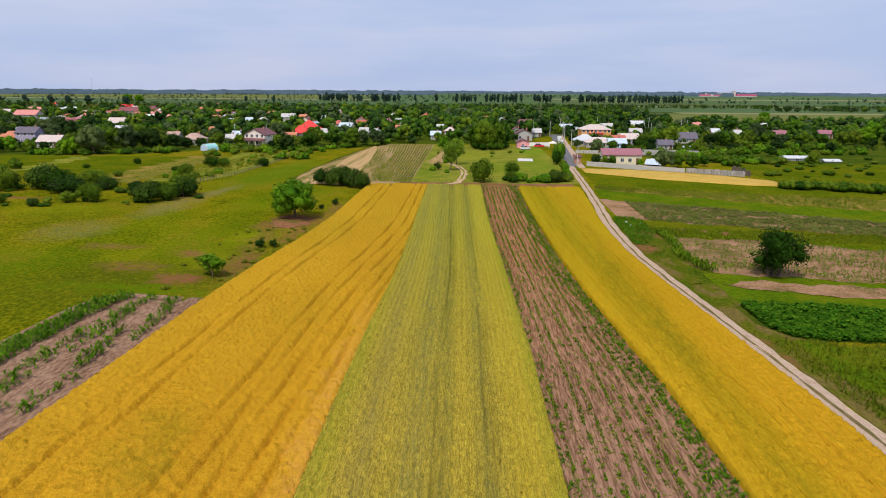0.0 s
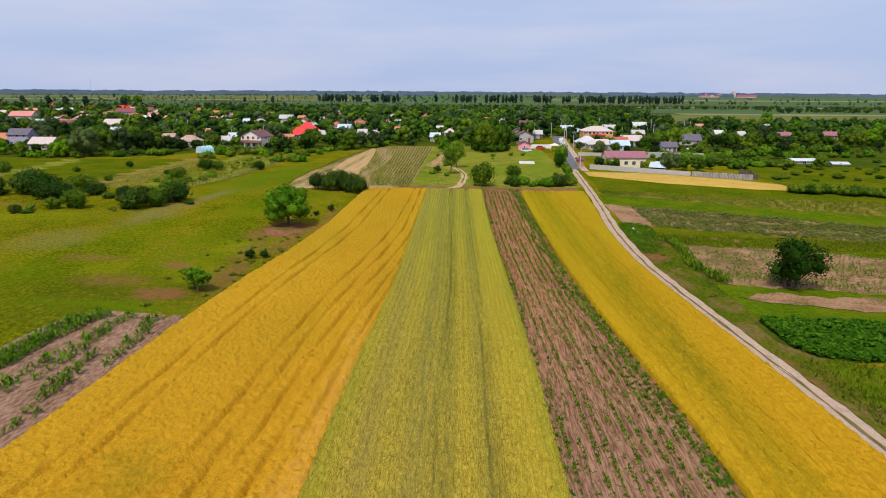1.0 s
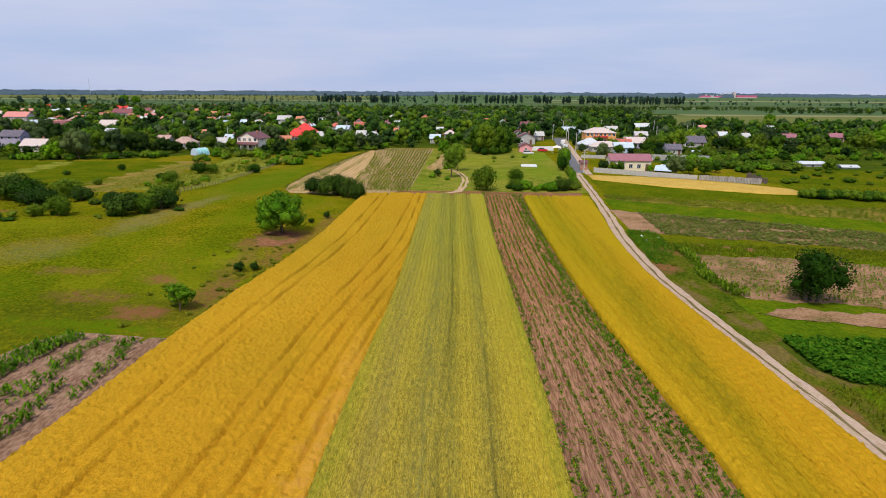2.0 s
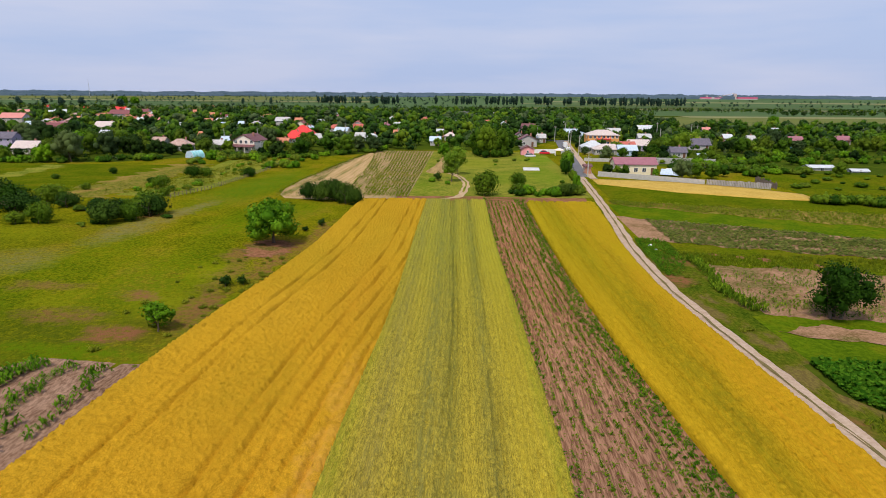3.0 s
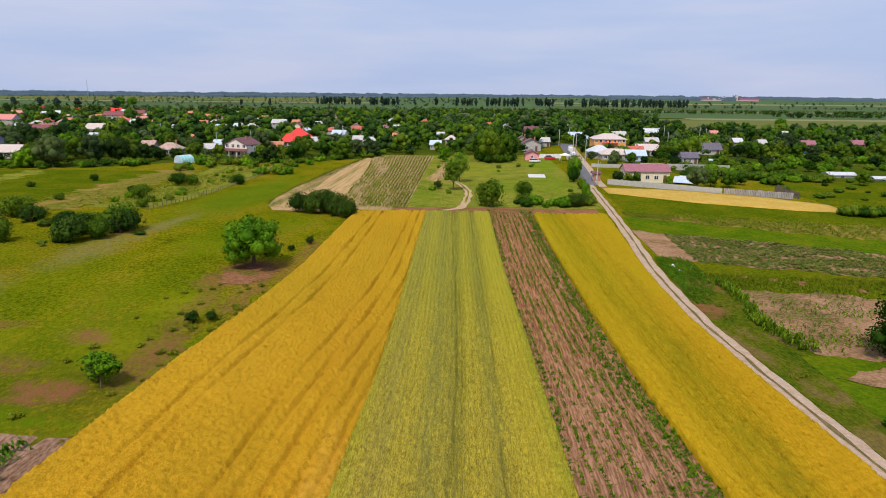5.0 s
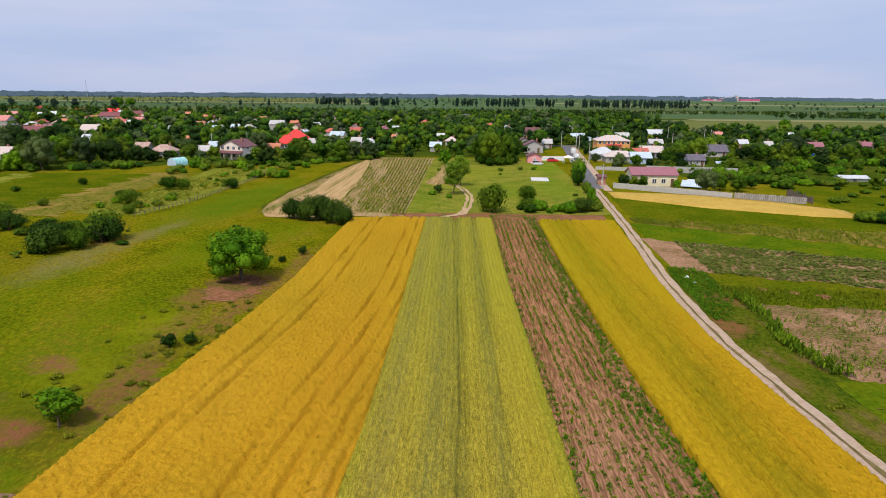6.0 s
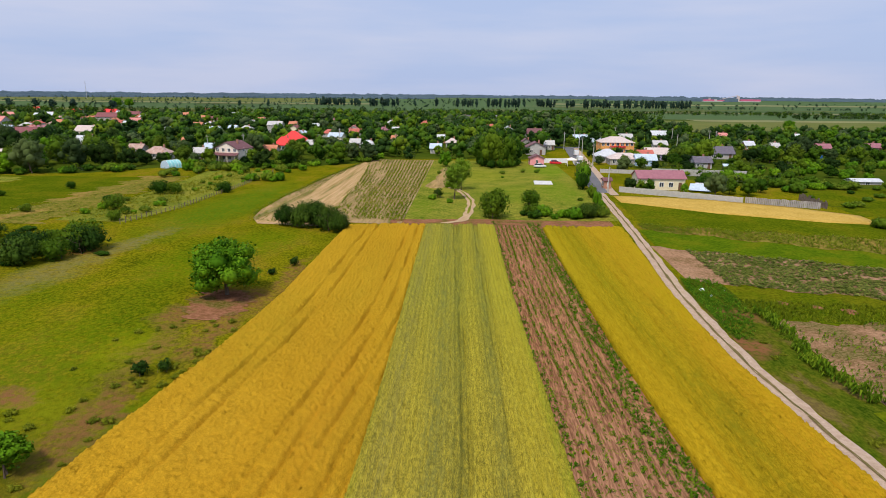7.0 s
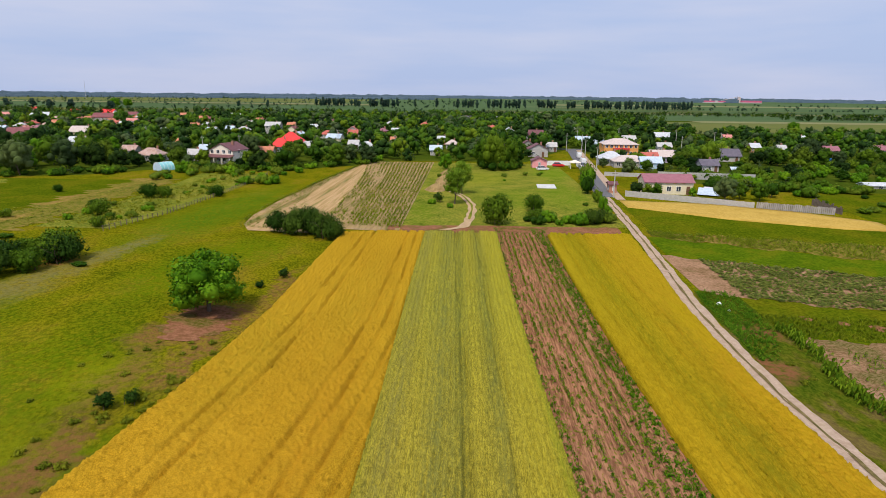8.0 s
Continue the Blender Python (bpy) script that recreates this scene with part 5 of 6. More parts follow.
house(-377.7, 501.3, 10.8, roof="rose", wall="white")
house(-370.8, 564.5, 8.1, roof="white", wall="white")
house(-195.4, 266.2, 4.8, roof="orange", wall="white")
house(-42.6, 409.0, 4.6, roof="white", wall="white")
house(-49.3, 623.6, 5.2, roof="orange", wall="white")
house(-306.0, 756.1, 9.0, roof="orange", wall="white")
house(26.5, 619.9, 7.3, roof="grey", wall="white")
house(-280.5, 570.1, 5.7, roof="white", wall="white")
house(-274.8, 450.6, 8.1, roof="orange", wall="cream")
house(-169.2, 384.6, 4.3, roof="white", wall="white")
house(-120.5, 464.3, 5.3, roof="orange", wall="white")
house(-99.5, 442.4, 5.1, roof="white", wall="white")
house(-114.4, 581.6, 5.8, roof="white", wall="white")
house(-154.7, 478.5, 4.7, roof="grey", wall="white")
house(177.8, 382.7, 3.7, roof="white", wall="white")
house(134.2, 314.5, 3.4, roof="grey", wall="white")

# ---- fences and walls ----
def run_wall(name, p, q, h, mat, label, thick=0.2, step=2.5, piece="panel", cap=0.0, wobble=0.0):
    """A wall of panels between posts."""
    p, q = Vector((*p, 0)), Vector((*q, 0))
    n = max(1, round((q - p).length / step))
    yaw = math.degrees(math.atan2(q.y - p.y, q.x - p.x))
    ob = thing(name, pose(p.x, p.y, float(H(p.x, p.y)), 0, 0, yaw), label, "fence")
    L = (q - p).length / n
    for i in range(n):
        c = p + (q - p) * ((i + 0.5) / n)
        dz = float(H(c.x, c.y) - H(p.x, p.y))
        hh = h * (1 + rng.uniform(-wobble, wobble))
        part(piece, box_bm(i * L + 0.03, (i + 1) * L - 0.03, -thick / 2, thick / 2, dz - 0.4, dz + hh), mat, ob)
        if cap:
            part("post", box_bm(i * L - 0.1, i * L + 0.1, -thick / 2 - 0.05, thick / 2 + 0.05, dz - 0.4, dz + h + cap), mat, ob)
    return ob


run_wall("concrete_wall", (39.0, 197.2), (64.5, 184.5), 1.4, M_CONC, "grey weathered concrete panel wall beside a straw strip", 0.16, 2.4, cap=0.08)
run_wall("wooden_fence", (64.8, 184.3), (79.5, 179.6), 1.55, M_PLANK, "tall weathered grey plank fence", 0.05, 0.38, "plank", wobble=0.06)
run_wall("wooden_fence", (81.0, 179.6), (80.0, 190.0), 1.6, M_OLDWOOD, "dark old plank fence", 0.05, 0.5, "plank", wobble=0.2)
run_wall("garden_wall", (57.0, 232.0), (84.0, 228.0), 2.0, M_CONC, "long grey garden wall", 0.2, 3.0)
run_wall("garden_wall", (42.0, 236.0), (56.0, 233.0), 1.2, M_CONC, "low grey garden wall by the street", 0.2, 3.0)
run_wall("garden_wall", (27.0, 262.0), (36.0, 263.0), 1.6, M_WHITE, "white yard wall behind parked cars", 0.2, 3.0)
run_wall("gate", (37.0, 236.0), (37.9, 262.0), 1.5, M_WHITE, "pale fence along the street", 0.1, 2.6)


def post_line(pts, step, h, label):
    """A line of old wooden fence posts with two wires as rails."""
    e = edge(*pts)
    ys = np.arange(pts[0][0], pts[-1][0], step)
    ob = thing("post_fence", pose(0, 0, 0), label, "fence")
    for a in ys:
        x = float(e(a))
        z = float(H(x, a))
        hh = h * rng.uniform(0.8, 1.15)
        part("post", box_bm(-0.045, 0.045, -0.045, 0.045, -0.3, hh), M_OLDWOOD, ob).matrix_basis = pose(x, float(a), z, rng.normal(0, 3), rng.normal(0, 3), 0)
    for k in (0.5, 0.85):
        v, f = tube([(float(e(a)), float(a), float(H(e(a), a)) + h * k) for a in ys], [0.02] * len(ys), 4)
        part("rail", mesh_np("rail", v, f, M_OLDWOOD), None, ob)
    return ob


post_line(((140, -58.2), (158, -56.6), (176, -57.5), (200, -58.2), (232, -59.5)), 1.5, 1.0, "old wooden post fence along an orchard")


def pole(x, y, h=8.0, arms=True, label="grey concrete utility pole with a crossarm"):
    h *= 0.85
    z = float(H(x, y))
    ob = thing("utility_pole", pose(x, y, z, 0, 0, rng.uniform(-20, 20)), label, "pole", "utility poles")
    v, f = tube([(0, 0, -0.5), (0, 0, h * 0.5), (0, 0, h)], [0.17, 0.14, 0.10], 8)
    part("shaft", mesh_np("shaft", v, f, M_CONC, True), None, ob)
    if arms:
        part("crossarm", box_bm(-0.7, 0.7, -0.05, 0.05, h - 0.7, h - 0.58), M_OLDWOOD, ob)
        for sx in (-0.6, 0, 0.6):
            v, f = tube([(sx, 0, h - 0.58), (sx, 0, h - 0.4)], [0.05, 0.03], 6)
            part("insulator", mesh_np("insulator", v, f, M_WHITE), None, ob)
    part("cap", box_bm(-0.13, 0.13, -0.13, 0.13, h, h + 0.06), M_CONC, ob)
    return ob


for px, py, ph in ((35.6, 195.2, 7.6), (42.9, 252.0, 9.0), (48.6, 312.0, 9.0), (43.0, 318.0, 9.0), (-5.4, 371.0, 9.0), (-88.6, 282.7, 9.0), (-102.3, 280.7, 8.5), (-236.9, 396.6, 9.5), (101.3, 352.5, 9.5), (93.7, 321.5, 8.0), (72.3, 347.9, 10.0), (114.3, 338.8, 9.5), (117.3, 338.8, 9.0), (129.9, 291.2, 8.0), (52.0, 345.0, 9.0), (55.0, 372.0, 9.0), (46.0, 290.0, 8.5), (36.0, 330.0, 9.0), (-60.0, 330.0, 9.0), (-150.0, 330.0, 9.0), (-30.0, 300.0, 8.5)):
    pole(px, py, ph)


# ---- vehicles ----
def paint(name, c, rough=0.25):
    return plain(name, c, tuple(min(1, v * 1.1) for v in c), rough, bump=0)


M_TYRE = plain("tyre_rubber", (0.02, 0.02, 0.02), (0.035, 0.035, 0.035), 0.9)
M_RIM = plain("wheel_rim", (0.4, 0.4, 0.42), (0.5, 0.5, 0.52), 0.3, 0.8)
M_LAMPR = paint("tail_lamp", (0.5, 0.02, 0.02))


def loft(sections, mat_bm=None):
    """A body lofted through profiles along x: each section is x, half width, z low, z high, half width at the top."""
    bm = bmesh.new()
    prev = None
    for x, hw, z0, z1, ht in sections:
        ring = [bm.verts.new(p) for p in ((x, -hw * 0.94, z0), (x, -hw, (z0 + z1) / 2), (x, -ht, z1), (x, ht, z1), (x, hw, (z0 + z1) / 2), (x, hw * 0.94, z0))]
        if prev:
            for i in range(6):
                bm.faces.new((prev[i], prev[(i + 1) % 6], ring[(i + 1) % 6], ring[i]))
        else:
            bm.faces.new(ring[::-1])
        prev = ring
    bm.faces.new(prev)
    bmesh.ops.recalc_face_normals(bm, faces=bm.faces)
    return bm


def car(x, y, yaw, mat, label, van=False, lift=0.12):
    z = float(H(x, y)) + lift
    ob = thing("van" if van else "car", pose(x, y, z, 0, 0, yaw), label, "van" if van else "car")
    if van:
        part("body", loft([(-2.4, 0.8, 0.35, 1.95, 0.72), (-2.2, 0.93, 0.28, 2.1, 0.80), (1.0, 0.93, 0.28, 2.1, 0.80), (1.6, 0.93, 0.28, 1.25, 0.85), (2.4, 0.80, 0.35, 0.95, 0.7)]), mat, ob)
        part("windscreen", loft([(1.02, 0.80, 1.3, 2.0, 0.70), (1.62, 0.86, 1.24, 1.3, 0.80)]), M_GLASS, ob)
        part("rear_window", box_bm(-2.38, -2.3, -0.6, 0.6, 1.3, 1.85), M_GLASS, ob)
    else:
        part("body", loft([(-2.05, 0.72, 0.35, 0.80, 0.66), (-1.85, 0.84, 0.25, 0.92, 0.76), (-0.9, 0.86, 0.22, 0.95, 0.80), (0.9, 0.86, 0.22, 0.92, 0.80), (1.75, 0.82, 0.25, 0.78, 0.72), (2.05, 0.68, 0.35, 0.62, 0.6)]), mat, ob)
        part("cabin", loft([(-1.75, 0.74, 0.88, 0.95, 0.70), (-1.25, 0.76, 0.9, 1.40, 0.58), (0.25, 0.76, 0.9, 1.43, 0.58), (1.0, 0.76, 0.88, 0.95, 0.70)]), M_GLASS, ob, "dark glazed cabin")
        part("roof_panel", box_bm(-1.25, 0.3, -0.57, 0.57, 1.40, 1.46), mat, ob)
    for sx in (-1.3, 1.3):
        for sy in (-0.78, 0.78):
            v, f = tube([(sx, sy - 0.1, 0.2), (sx, sy + 0.1, 0.2)], [0.31, 0.31], 14)
            wv = part("wheel", mesh_np("wheel", v, f, M_TYRE, True), None, ob)
            v, f = tube([(sx, sy - 0.11, 0.2), (sx, sy + 0.11, 0.2)], [0.17, 0.17], 10)
            part("rim", mesh_np("rim", v, f, M_RIM), None, wv)
    for sy in (-0.6, 0.6):
        part("tail_light", box_bm(-2.42 if van else -2.06, -2.34 if van else -1.98, sy - 0.12, sy + 0.12, 0.62, 0.8), M_LAMPR, ob)
    return ob


M_CARW = paint("white_car_paint", (0.75, 0.76, 0.78))
M_CARR = paint("red_car_paint", (0.62, 0.03, 0.04))
M_CARG = paint("grey_car_paint", (0.25, 0.26, 0.28))
car(31.2, 258.5, 0, M_CARR, "red hatchback parked on the grass by a yard wall", lift=0.0)
car(40.9, 266.5, 92, M_CARW, "white van driving away on the asphalt street", True)
car(24.5, 247.5, 20, M_CARW, "white car parked beside the small pink house", lift=0.0)
car(39.4, 258.0, 88, M_CARG, "grey car parked at the edge of the street")
car(43.5, 289.0, 86, M_CARW, "white truck parked beside the street", True)

# ---- small things on the near land ----
slab = tagged(part("concrete_slab", box_bm(-2.45, 2.45, -3.4, 3.4, -0.1, 0.20), plain("pale_slab", (0.52, 0.51, 0.50), (0.68, 0.67, 0.66), 0.8)), "white sheet-covered slab on the grass", "slab")
slab.matrix_basis = pose(21.2, 210.6, 0, 0, 0, -3)


def heap(x, y, r, h, seed, mat, label, name="earth_mound", category="mound"):
    rr = np.random.default_rng(seed)
    n, m = 24, 9
    a = np.arange(n) * 2 * math.pi / n
    rows = []
    for j in range(m):
        q = j / (m - 1)
        rad = r * (1 - q) * (1 + 0.12 * np.sin(3 * a + seed) + rr.normal(0, 0.04, n))
        px, py = rad * np.cos(a), rad * np.sin(a)
        rows.append(np.stack([px, py, h * (1 - (1 - q) ** 1.4) * (1 + rr.normal(0, 0.05, n)) - 0.05], 1))
    v = np.concatenate(rows)
    i = np.arange((m - 1) * n)
    f = np.stack([i, i // n * n + (i + 1) % n, (i // n + 1) * n + (i + 1) % n, i + n], 1)
    ob = new(name, mesh_np(name, v, f, mat, True))
    ob.matrix_basis = pose(x, y, float(H(x, y)))
    return tagged(ob, label, category, "earth mounds")


for i, (px, py, r, h) in enumerate(((-8.0, 201, 2.9, 1.8), (-7.0, 210, 2.4, 1.6), (-6.6, 219, 2.7, 1.7), (-6.2, 233, 2.5, 1.5))):
    heap(px, py, r, h, i, M_SOILP, "heap of pale pinkish earth on the grass")
for i, (px, py, r, h) in enumerate(((49, 116.5, 1.2, 0.4), (45.5, 117.5, 0.9, 0.3), (41.5, 118.6, 1.1, 0.25), (56, 114, 1.0, 0.4))):
    heap(px, py, r, h, 20 + i, M_EARTH, "low heap of brown earth and rubble at the plot edge")
for px, py, s in ((32.6, 122.2, 0.42), (32.9, 119.9, 0.3), (35.6, 122.5, 0.25)):
    heap(px, py, s, s * 0.9, int(px * 10), M_WHITE, "crumpled white plastic bag lying in the weeds", "plastic_bag", "litter")

tarp = tagged(part("tarpaulin", box_bm(-1.3, 1.3, -1.0, 1.0, 0, 1.1), plain("blue_tarpaulin", (0.02, 0.16, 0.62), (0.04, 0.22, 0.72), 0.5)), "bright blue tarpaulin over a stack", "tarpaulin")
tarp.matrix_basis = pose(141.5, 290.5, 0, 0, 0, 15)
for i, (px, py, rz, w) in enumerate(((60.0, 199.5, -25, 2.6), (61.2, 201.0, -35, 2.2), (88, 249, 4, 2.4))):
    sh = tagged(part("metal_sheet", box_bm(-w, w, -1.5, 1.5, 0, 0.08), ROOF["white"] if i % 2 else ROOF["blue"]), "pale metal sheet leaning in the yard", "sheet")
    sh.matrix_basis = pose(px, py, 1.0, 28, 0, rz)
    part("prop", box_bm(-w * 0.9, w * 0.9, 1.0, 1.2, -1.6, 0.0), M_OLDWOOD, sh)
# pavilion with a peaked canopy in the yard
pv = thing("pavilion", pose(36.0, 254.0, 0), "peach garden canopy on four posts", "pavilion")
cb = bmesh.new()
top = cb.verts.new((0, 0, 2.9))
cs = [cb.verts.new(p) for p in ((-1.7, -1.7, 2.15), (1.7, -1.7, 2.15), (1.7, 1.7, 2.15), (-1.7, 1.7, 2.15))]
lo = [cb.verts.new((v.co.x, v.co.y, 1.95)) for v in cs]
for i in range(4):
    cb.faces.new((cs[i], cs[(i + 1) % 4], top))
    cb.faces.new((lo[i], lo[(i + 1) % 4], cs[(i + 1) % 4], cs[i]))
part("canopy", cb, WALL["peach"], pv)
for sx in (-1.6, 1.6):
    for sy in (-1.6, 1.6):
        part("post", box_bm(sx - 0.05, sx + 0.05, sy - 0.05, sy + 0.05, -0.1, 2.1), M_WHITE, pv)

# ---- single trees and shrubs on the near land ----
plant("walnut", -26.5, 105.6, 1.28, label="round bright green walnut tree on bare brown soil", yaw=20, sz=1.05)
plant("dark_tree", 45.5, 90.5, 1.18, label="dark green bushy tree among maize rows", yaw=70, sz=1.1)
plant("sapling", -26.9, 72.1, 1.2, sz=0.95, label="low bright green sapling in the meadow")
plant("small_shrub", -25.6, 85.5, 1.0, label="small dark shrub beside the wheat", name="shrub", category="shrub")
plant("small_shrub", -24.2, 86.4, 0.85, label="small dark shrub beside the wheat", name="shrub", category="shrub")
plant("small_shrub", -22.6, 119.0, 0.95, label="small dark shrub at the meadow edge", name="shrub", category="shrub")
plant("small_shrub", -24.2, 114.5, 0.9, label="low spreading shrub at the meadow edge", name="shrub", category="shrub", sz=0.6)
for px, py, s in ((-31, 144.5, 1.15), (-28.4, 143.5, 1.3), (-25.8, 144.8, 1.35), (-23.2, 142.8, 1.3), (-21.2, 141.0, 1.05), (-26.5, 147.5, 1.2)):
    plant("shrub", px, py, s, 1, "dense dark shrub in a clump by the wheat corner", "shrub", "shrub", "shrub clump", sz=s * 1.55)
plant("light_tree", -2.7, 181.6, 1.35, label="slender light green tree beside the path")
plant("light_tree", -1.2, 196.0, 1.35, label="slender light green tree beside the path")
plant("garden_tree", -7.0, 246.0, 0.75, 3, label="light green round tree at the field end")
plant("small_shrub", -6.5, 183.5, 1.7, label="round dark shrub in the grass", name="shrub", category="shrub")
plant("shrub", 5.4, 161.5, 1.75, 0, "large round green shrub at the headland", "shrub", "shrub", sz=2.6)
plant("shrub", 13.5, 166.0, 1.1, 0, "green shrub at the headland", "shrub", "shrub")
plant("shrub", 14.6, 176.0, 1.25, 0, "tall green shrub in the grass", "shrub", "shrub", sz=1.6)
plant("shrub", 24.6, 165.0, 1.15, 1, "dark green shrub at the headland", "shrub", "shrub", sz=1.5)
plant("shrub", 27.0, 167.0, 0.8, 1, "dark green shrub at the headland", "shrub", "shrub", sz=1.3)
for i in range(9):
    plant("garden_shrub", 12 + i * 2.0, 164.5 + 0.2 * i + rng.normal(0, 1.0), 0.5 + 0.25 * (i % 3), label="low green shrub along the headland", name="shrub", category="shrub", group="headland shrubs")
for px, py, s in ((30.0, 200, 0.9), (31.6, 207, 1.1), (32.6, 214, 1.1), (33.8, 221, 1.0), (30.2, 188, 0.6), (29.9, 180, 0.6), (29.4, 173, 0.45)):
    plant("garden_shrub", px, py, s, label="leafy green shrub along the street", name="shrub", category="shrub", group="street shrubs", sz=s * 2.2)
for px, py, s in ((9.0, 247, 1.45), (13.5, 250, 1.4), (5.8, 253, 1.3), (11.0, 257, 1.5), (16.4, 258, 1.2), (7.5, 262, 1.35)):
    plant("garden_tree", px, py, s, (0, 2, 3, 7, 0, 2)[int(py) % 6], label="tall dense green tree in a grove", group="grove", sz=s * 1.3)
for px, py, s in ((8, 243.5, 0.9), (11.5, 244.5, 1.0), (14.6, 246.5, 0.9), (5.4, 248.5, 0.9), (17.2, 252, 0.8), (4.6, 257, 0.8)):
    plant("garden_shrub", px, py, s, 0, label="leafy green undergrowth bush below the grove", name="bush", category="bush", group="grove bushes", sz=s * 1.3)
for px, py, s, k in ((42.3, 199.5, 0.62, 1), (44.3, 198.4, 0.55, 0), (46.4, 197.6, 0.6, 0), (61.5, 193, 0.8, 4), (66, 196, 0.75, 0), (70, 194, 0.75, 2), (75, 199, 0.6, 2), (55.3, 197.5, 0.35, 3)):
    plant("garden_tree", px, py, s, k, label="green garden tree behind the wall")
for px, py in ((43, 334), (49, 336), (55, 333), (60, 337), (37, 335), (30, 333), (66, 334)):
    plant("garden_tree", px, py, 0.95, label="green tree beyond the street end")
plant("garden_tree", 109.0, 201.5, 0.72, 0, label="round bushy green tree beside the greenhouses", sz=0.8)
r23 = np.random.default_rng(23)
for i in range(46):
    px = float(r23.uniform(82, 150))
    py = 176 + 5.5 * (i % 8) + 0.12 * (px - 82) + float(r23.normal(0, 0.8))
    if abs(px - 112) < 6 and abs(py - 216) < 7 or abs(px - 121) < 5 and abs(py - 212) < 6:
        continue
    s = float(r23.uniform(0.2, 0.62))
    plant("garden_shrub", px, py, s * 1.3, (0, 2, 0)[i % 3], label="low green bush in the kitchen gardens", name="bush", category="bush", group="garden bushes", sz=s)
plant("willow", 72.5, 300.0, 0.95, label="weeping willow beside the orange building")
plant("willow", 93.5, 287.0, 0.9, label="weeping willow in a garden")
plant("willow", 98.5, 290.0, 0.85, label="weeping willow in a garden")
for px, py, s in ((-158, 300, 0.85), (-152, 306, 0.8), (-103, 310, 1.0), (-75, 345, 0.9)):
    plant("spruce", px, py, s, label="tall dark conifer among the gardens")
for px, py, s in ((-53, 116, 1.5), (-56, 113, 1.6), (-59, 117, 1.7), (-62, 120, 1.5), (-51, 121, 1.5), (-55, 122, 1.7), (-59, 125, 1.4), (-64, 113, 1.2), (-74, 121, 1.6), (-79, 124, 1.8), (-83, 127, 1.8), (-87, 122, 1.5), (-77, 131, 1.5), (-92, 127, 1.6), (-70, 126, 1.2), (-98, 120, 1.7), (-103, 124, 1.7), (-67, 108, 0.8), (-72, 104, 0.7), (-80, 108, 0.7)):
    s *= float(rng.uniform(0.75, 1.15))
    plant("shrub", px + float(rng.normal(0, 1.2)), py + float(rng.normal(0, 1.2)), s, label="dense dark thicket shrub in the meadow", name="shrub", category="shrub", group="thicket", sz=s * float(rng.uniform(0.85, 1.2)))
for i in range(80):
    px, py = rng.uniform(-108, -48), rng.uniform(92, 134)
    if px > -62 and py < 108:
        continue
    plant("garden_shrub", px, py, rng.uniform(0.18, 0.62), (0, 2, 0)[i % 3], sz=rng.uniform(0.15, 0.5), label="low green shrub at the edge of a thicket", name="shrub", category="shrub", group="thicket")
for px, py, s in ((-68, 155, 1.3), (-61, 143, 0.8), (-71, 179, 1.4), (-68, 180, 1.2), (-57.5, 184, 1.0), (-59.5, 188, 1.0), (-75, 165, 0.7), (-63, 150, 0.6), (-82, 150, 0.7)):
    plant("shrub", px, py, s, 0, label="round dark shrub in the orchard", name="shrub", category="shrub", group="orchard shrubs")
for i in range(26):
    px, py = rng.uniform(-72, -60), rng.uniform(146, 226)
    plant("garden_shrub", px, py, rng.uniform(0.3, 0.6), 1 + i % 2, label="small yellowish orchard tree", group="orchard")
for i in range(18):
    t = i / 17
    plant("garden_shrub", 82 + 26 * t, 163.5 - 6 * t + rng.normal(0, 0.8), rng.uniform(0.75, 1.05), 0, label="dense green hedge shrub by the plots", name="shrub", category="shrub", group="plot hedge")
for i in range(30):
    t = i / 29
    plant("garden_shrub", 73 + 30 * t + rng.normal(0, 1), 219 - 14 * t + rng.normal(0, 2), rng.uniform(0.7, 1.1), label="green hedge shrub in the gardens", name="shrub", category="shrub", group="garden hedge")

for i in range(90):
    px, py = rng.uniform(-96, -50), rng.uniform(205, 246)
    if py < 206 + 0.55 * (px + 96) * (px < -60) or (abs(px + 95) < 6 and py < 236):
        continue
    plant("garden_shrub", px, py, rng.uniform(0.5, 1.1), label="green bush in the gardens behind the orchard", name="bush", category="bush", group="garden bushes")
for i in range(70):
    px = rng.uniform(64, 150)
    py = rng.uniform(0, 45) + float(BACK_R(px)) - 8
    if abs(px - 119) < 9 and py < 226:
        continue
    plant("garden_shrub", px, py, rng.uniform(0.6, 1.2), i % 2, label="green shrub in the gardens behind the fence", name="shrub", category="shrub", group="garden shrubs")

for i in range(64):
    px = rng.uniform(-150, -96) if i < 40 else rng.uniform(-78, -30)
    py = float(BACK_L(px)) + rng.uniform(-3, 8)
    if abs(px + 95) < 5:
        continue
    plant("garden_shrub", px, py, rng.uniform(0.5, 1.0), i % 2, label="leafy green bush at the edge of the village gardens", name="bush", category="bush", group="garden bushes")
for px, py, s in ((-101, 138, 1.5), (-106, 142, 1.7), (-112, 140, 1.6), (-96, 134, 1.2), (-109, 150, 1.3), (-117, 148, 1.5), (-122, 165, 1.0), (-104, 172, 0.8), (-128, 178, 1.1), (-96, 186, 0.7)):
    s *= float(rng.uniform(0.75, 1.15))
    plant("shrub", px + float(rng.normal(0, 1.2)), py + float(rng.normal(0, 1.2)), s, label="dense dark thicket shrub in the meadow", name="shrub", category="shrub", group="thicket", sz=s * float(rng.uniform(0.85, 1.2)))
